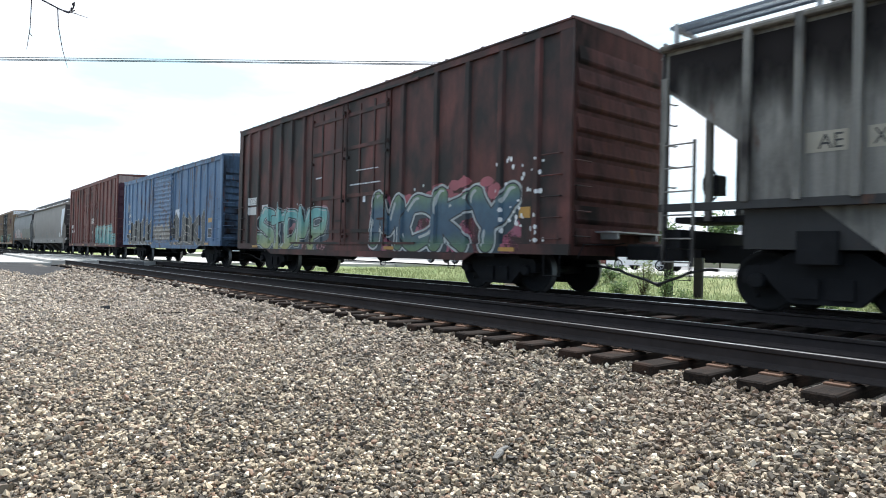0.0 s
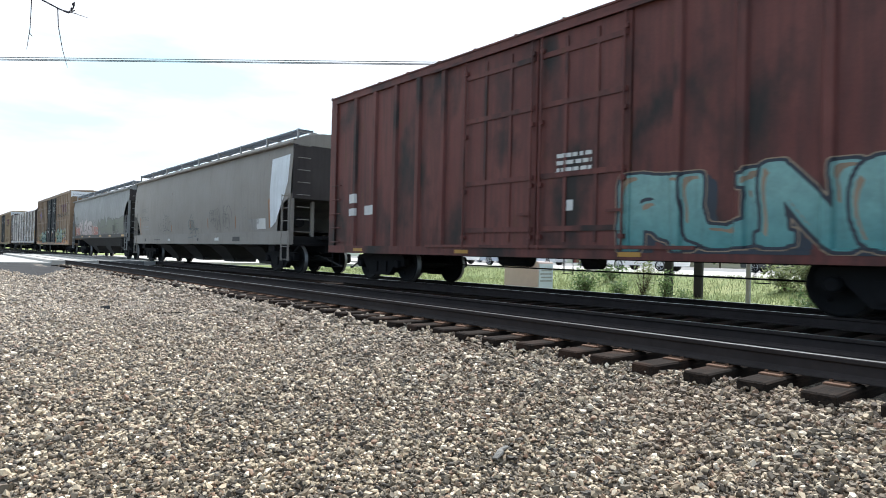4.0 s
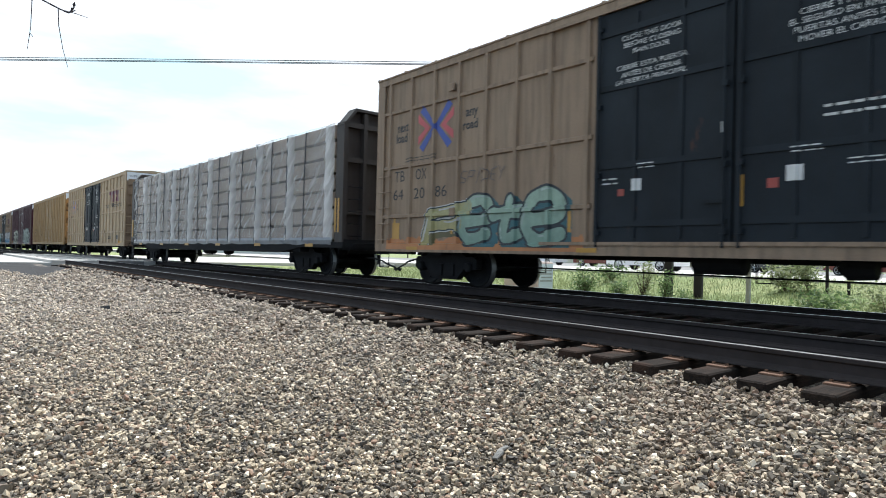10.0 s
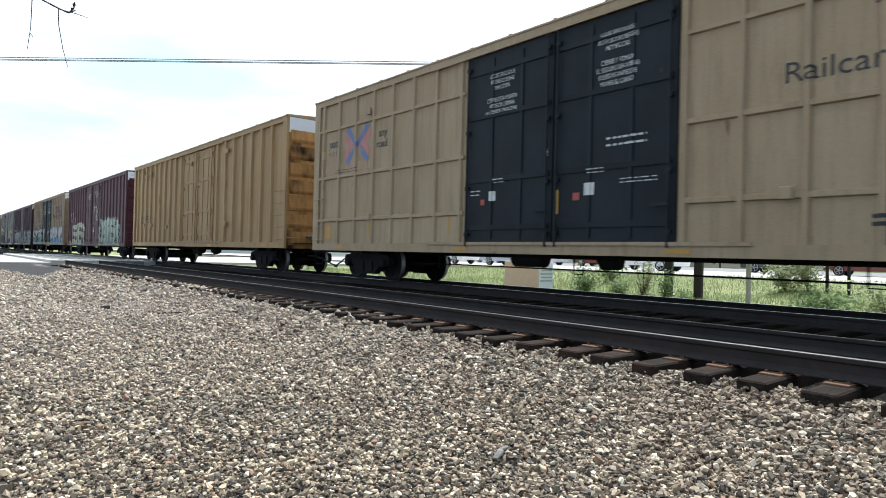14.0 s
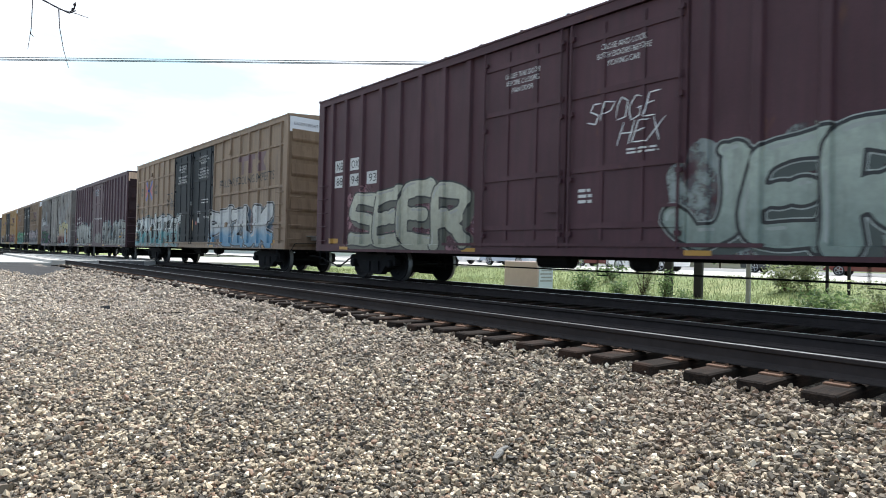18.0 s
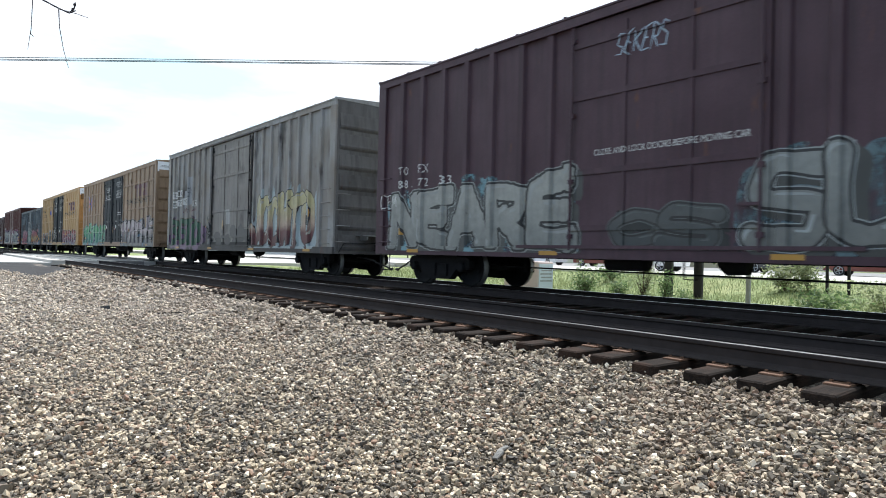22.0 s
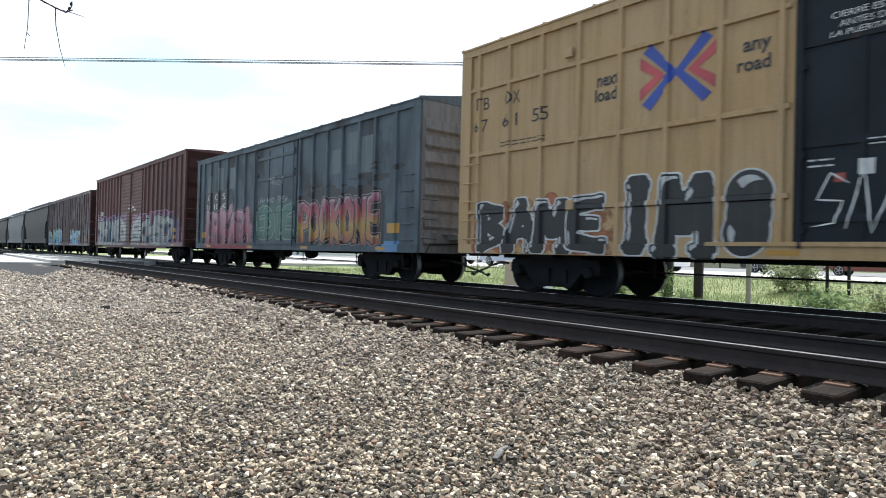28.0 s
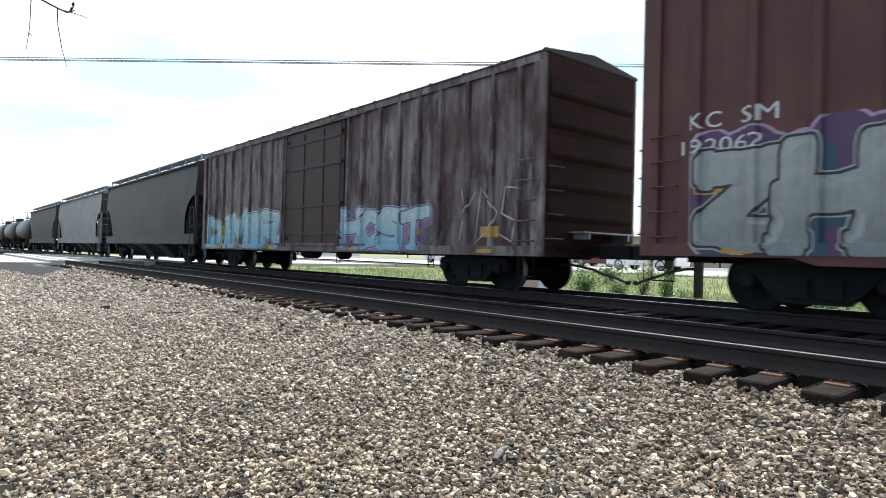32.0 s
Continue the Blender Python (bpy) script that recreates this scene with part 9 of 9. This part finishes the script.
def vehicle(label, x, y, yaw, col_mat, suv=False, z=0.03):
    """A parked car with its front towards local -x."""
    L, W, H = (4.6, 0.93, 1.70) if suv else (4.55, 0.90, 1.45)
    v = thing("parked_suv" if suv else "parked_car", label, "car", "vehicles beside the railway", at=pose(x, y, z, 0, 0, yaw))
    low_ = [(-2.25, 0.30), (-2.28, 0.55), (-2.15, 0.74), (-1.2, 0.90 + 0.06 * suv), (2.05, 0.98 + 0.05 * suv), (2.22, 0.90), (2.27, 0.55), (2.2, 0.30)]
    wheel_x = (-1.38, 1.38)
    body = MB()
    for k, (f, yy) in enumerate(((0.94, -W), (1.0, -W + 0.10), (1.0, W - 0.10), (0.94, W))):
        body.v += [(a * (1 if 0 < k < 3 else 0.985), yy, 0.30 + (b - 0.30) * f) for a, b in low_]
    n = len(low_)
    body.f = [(k * n + i, k * n + (i + 1) % n, (k + 1) * n + (i + 1) % n, (k + 1) * n + i) for k in range(3) for i in range(n)]
    body.f += [tuple(range(n - 1, -1, -1)), tuple(range(3 * n, 4 * n))]
    body.m = [0] * len(body.f)
    part("body", body, col_mat, v)
    roof = [(-1.15, 0.90), (-0.35, H - 0.05), (0.3, H), (1.25, H - 0.06), (2.0 if suv else 1.95, 1.0)] if not suv else [(-1.1, 0.95), (-0.45, H - 0.06), (0.3, H), (1.7, H - 0.04), (2.12, 1.02)]
    gl, tp = MB(), MB()
    k = len(roof)
    for yy, ins in ((-W + 0.06, 0), (-W + 0.20, 1), (W - 0.20, 1), (W - 0.06, 0)):
        gl.v += [(a, yy if b < 1.1 else yy * 0.86, b) for a, b in roof]
    gl.f = [tuple(range(k - 1, -1, -1)), tuple(range(3 * k, 4 * k))] + [(j * k + i, j * k + i + 1, (j + 1) * k + i + 1, (j + 1) * k + i) for j in range(3) for i in range(k - 1)]
    gl.m = [0] * len(gl.f)
    part("window", gl, M_GLASS, v, "dark glass")
    tp.prism([(roof[1][0] - 0.02, roof[1][1] + 0.005), (roof[2][0], roof[2][1] + 0.02), (roof[3][0] + 0.03, roof[3][1] + 0.01), (roof[3][0] + 0.03, roof[3][1] - 0.05), (roof[1][0] - 0.02, roof[1][1] - 0.05)][::-1], 1, -W * 0.80, W * 0.80)
    for sx, t in ((-0.35, 0.1), (0.45, 0.05), (1.35, 0.1)):
        tp.box(sx - 0.04, sx + 0.04, -W * 0.905, W * 0.905, 0.95, H - 0.3)
    part("roof", tp, col_mat, v)
    for s in (-1, 1):
        for wx in wheel_x:
            r = 0.35 if suv else 0.32
            ty = MB()
            ty.lathe([(-0.10, 0.0), (-0.10, r - 0.09), (-0.11, r - 0.02), (-0.06, r), (0.06, r), (0.11, r - 0.02), (0.11, 0.0)], (0, 0, 0), 22)
            wh = part("wheel", ty, M_TYRE, v, at=pose(wx, s * (W - 0.10), r))
            rm_ = MB()
            for a in range(5):
                an = 2 * pi * a / 5
                rm_.tube([(0, s * 0.115, 0), (cos(an) * (r - 0.1), s * 0.115, sin(an) * (r - 0.1))], 0.025, 5)
            rm_.lathe([(s * 0.10, r - 0.12), (s * 0.12, r - 0.10), (s * 0.10, r - 0.08)], (0, 0, 0), 18)
            part("rim", rm_, M_RIM, wh)
        hl = MB()
        hl.cbox(-2.2, -1.95, min(s * (W - 0.35), s * (W - 0.04)), max(s * (W - 0.35), s * (W - 0.04)), 0.60, 0.73, 0.02)
        part("headlight", hl, M_LAMP, v)
        tl = MB()
        tl.cbox(2.05, 2.24, min(s * (W - 0.35), s * (W - 0.03)), max(s * (W - 0.35), s * (W - 0.03)), 0.68, 0.86, 0.02)
        part("tail_light", tl, M_TAIL, v)
    return v


WHITE_CAR, RED_CAR, DARK_CAR = car_paint("white_car_paint", (0.78, 0.78, 0.79)), car_paint("red_car_paint", (0.17, 0.035, 0.028)), car_paint("dark_car_paint", (0.025, 0.03, 0.035))
BLUE_CAR = car_paint("silver_blue_car_paint", (0.45, 0.50, 0.58))
vehicle("white sedan with alloy wheels parked on the far road", -20.9, 33.0, 0, WHITE_CAR, z=0.10)
vehicle("silver-blue sedan parked on the far road", -30.5, 31.5, 2, BLUE_CAR, z=0.10)
vehicle("white car parked far along the road", -36.5, 31.0, 2, WHITE_CAR, z=0.10)
vehicle("dark sport utility vehicle parked beyond the road", -17.35, 42.9, 3, DARK_CAR, True, z=0.06)
vehicle("dark red hatchback parked beyond the road", -12.4, 42.9, 2, RED_CAR, z=0.06)
vehicle("red car far along the road", -33.0, 45.0, 2, RED_CAR)
vehicle("white van-like vehicle parked far along the road", -38.0, 43.0, 2, WHITE_CAR, True)
vehicle("dark sport utility vehicle parked far along the road", -46.0, 45.0, 2, DARK_CAR, True)

# ------------------------------------------------------------------ low buildings in the distance
def building(label, x, y, w, d, h, mat, roofm, yaw=0, bays=6):
    b = thing("building", label, "building", "buildings in the distance", at=pose(x, y, -0.3, 0, 0, yaw))
    mb = MB()
    mb.box(-w / 2, w / 2, -d / 2, d / 2, 0, h)
    part("wall", mb, mat, b)
    rf = MB()
    rf.prism([(-d / 2 - 0.4, h - 0.003), (0, h + 0.12 * d * 0.5 + 0.2), (d / 2 + 0.4, h - 0.003)][::-1], 0, -w / 2 - 0.4, w / 2 + 0.4)
    part("roof", rf, roofm, b)
    for i in range(bays):
        cx = -w / 2 + w * (i + 0.5) / bays
        win = MB()
        win.box(cx - 0.7, cx + 0.7, -d / 2 - 0.04, -d / 2 + 0.02, h * 0.35, h * 0.7)
        wn_ = part("window", win, M_GLASS, b)
        fr = MB()
        fr.box(cx - 0.78, cx + 0.78, -d / 2 - 0.07, -d / 2 + 0.01, h * 0.35 - 0.1, h * 0.35 - 0.01)
        fr.box(cx - 0.03, cx + 0.03, -d / 2 - 0.06, -d / 2 + 0.01, h * 0.35, h * 0.7)
        part("frame", fr, M_WHITE, wn_)
    return b


M_BEIGE = plain("beige_siding", (0.55, 0.47, 0.36), 0.8, 0.08, 2)
M_PALE = plain("pale_siding", (0.62, 0.62, 0.60), 0.7, 0.08, 2)
M_ROOFG = plain("grey_roofing", (0.22, 0.22, 0.23), 0.8, 0.15, 3)
M_GREENP = plain("green_cladding", (0.04, 0.20, 0.13), 0.6, 0.1, 2)
building("long low beige warehouse with grey roof", -36, 84, 40, 14, 4.2, M_BEIGE, M_ROOFG, 5, 9)
building("pale low industrial building with grey roof", -72, 74, 26, 12, 4.5, M_PALE, M_ROOFG, 5, 6)
building("beige low industrial building with grey roof", -5, 96, 26, 12, 4.4, M_BEIGE, M_ROOFG, 2, 6)
building("small shed with dark green cladding", -13.2, 62, 3.2, 6, 3.6, M_GREENP, M_GREENP, 2, 1)
building("pale low industrial building with grey roof", -130, 60, 40, 14, 4.2, M_PALE, M_ROOFG, 8, 8)
for i, (x, y) in enumerate(((-28, 66), (-20, 67), (-41, 65))):
    building("small pale house with grey roof", x, y + 22, 6, 6, 6.2, M_PALE, M_ROOFG, 3, 2)

# ------------------------------------------------------------------ movement
ROLL = [(0.0, 0.0), (1.0, 10.40), (2.0, 20.50), (3.0, 31.45), (5.5, 58.16), (6.0, 63.43), (7.0, 74.25), (8.0, 84.66), (9.0, 95.13), (10.0, 106.00), (11.0, 116.40), (12.0, 126.66), (13.0, 137.44), (14.0, 148.07),
        (17.0, 179.99), (18.0, 190.35), (19.0, 200.77), (20.0, 211.79), (21.0, 221.91), (22.0, 232.75), (23.0, 243.47), (24.0, 253.80), (25.0, 264.47), (28.0, 296.02), (29.0, 306.74), (30.0, 317.70), (31.0, 328.14), (32.0, 338.68)]


def rolled(t):
    for (a, sa), (b, sb) in zip(ROLL, ROLL[1:]):
        if a <= t <= b:
            return sa + (sb - sa) * (t - a) / (b - a)
    return ROLL[-1][1]


def motions():
    """The train rolls past at about 10.6 m/s; its wheels turn; the twig sways a little in the wind."""
    for car_, centre in TRAIN:
        walk(car_, [(t, pose(centre + s, TRACK_B, 0)) for t, s in ROLL])
    first = WHEELS[0]
    walk(first, [(k / FPS, Matrix.Rotation(rolled(k / FPS) / WHEEL_R, 4, "Y")) for k in range(32 * FPS + 1)])
    act, slot = first.animation_data.action, first.animation_data.action_slot
    for w in WHEELS[1:]:
        w.rotation_mode = "QUATERNION"
        w.animation_data_create()
        w.animation_data.action, w.animation_data.action_slot = act, slot
    base = Matrix.Translation(EYE)
    sway = [(0.0, 0), (5.5, 0), (9, 0.03), (13, 0.03), (20, 0.08), (25, 0.04), (27.5, -0.06), (28.0, -0.16), (28.5, 0.24), (29.0, -0.08), (29.5, -0.08), (30.0, 0.16), (30.5, 0), (32.0, -0.03)]
    walk(tw, [(t, base @ Matrix.Rotation(radians(-a), 4, "Z")) for t, a in sway])


motions()
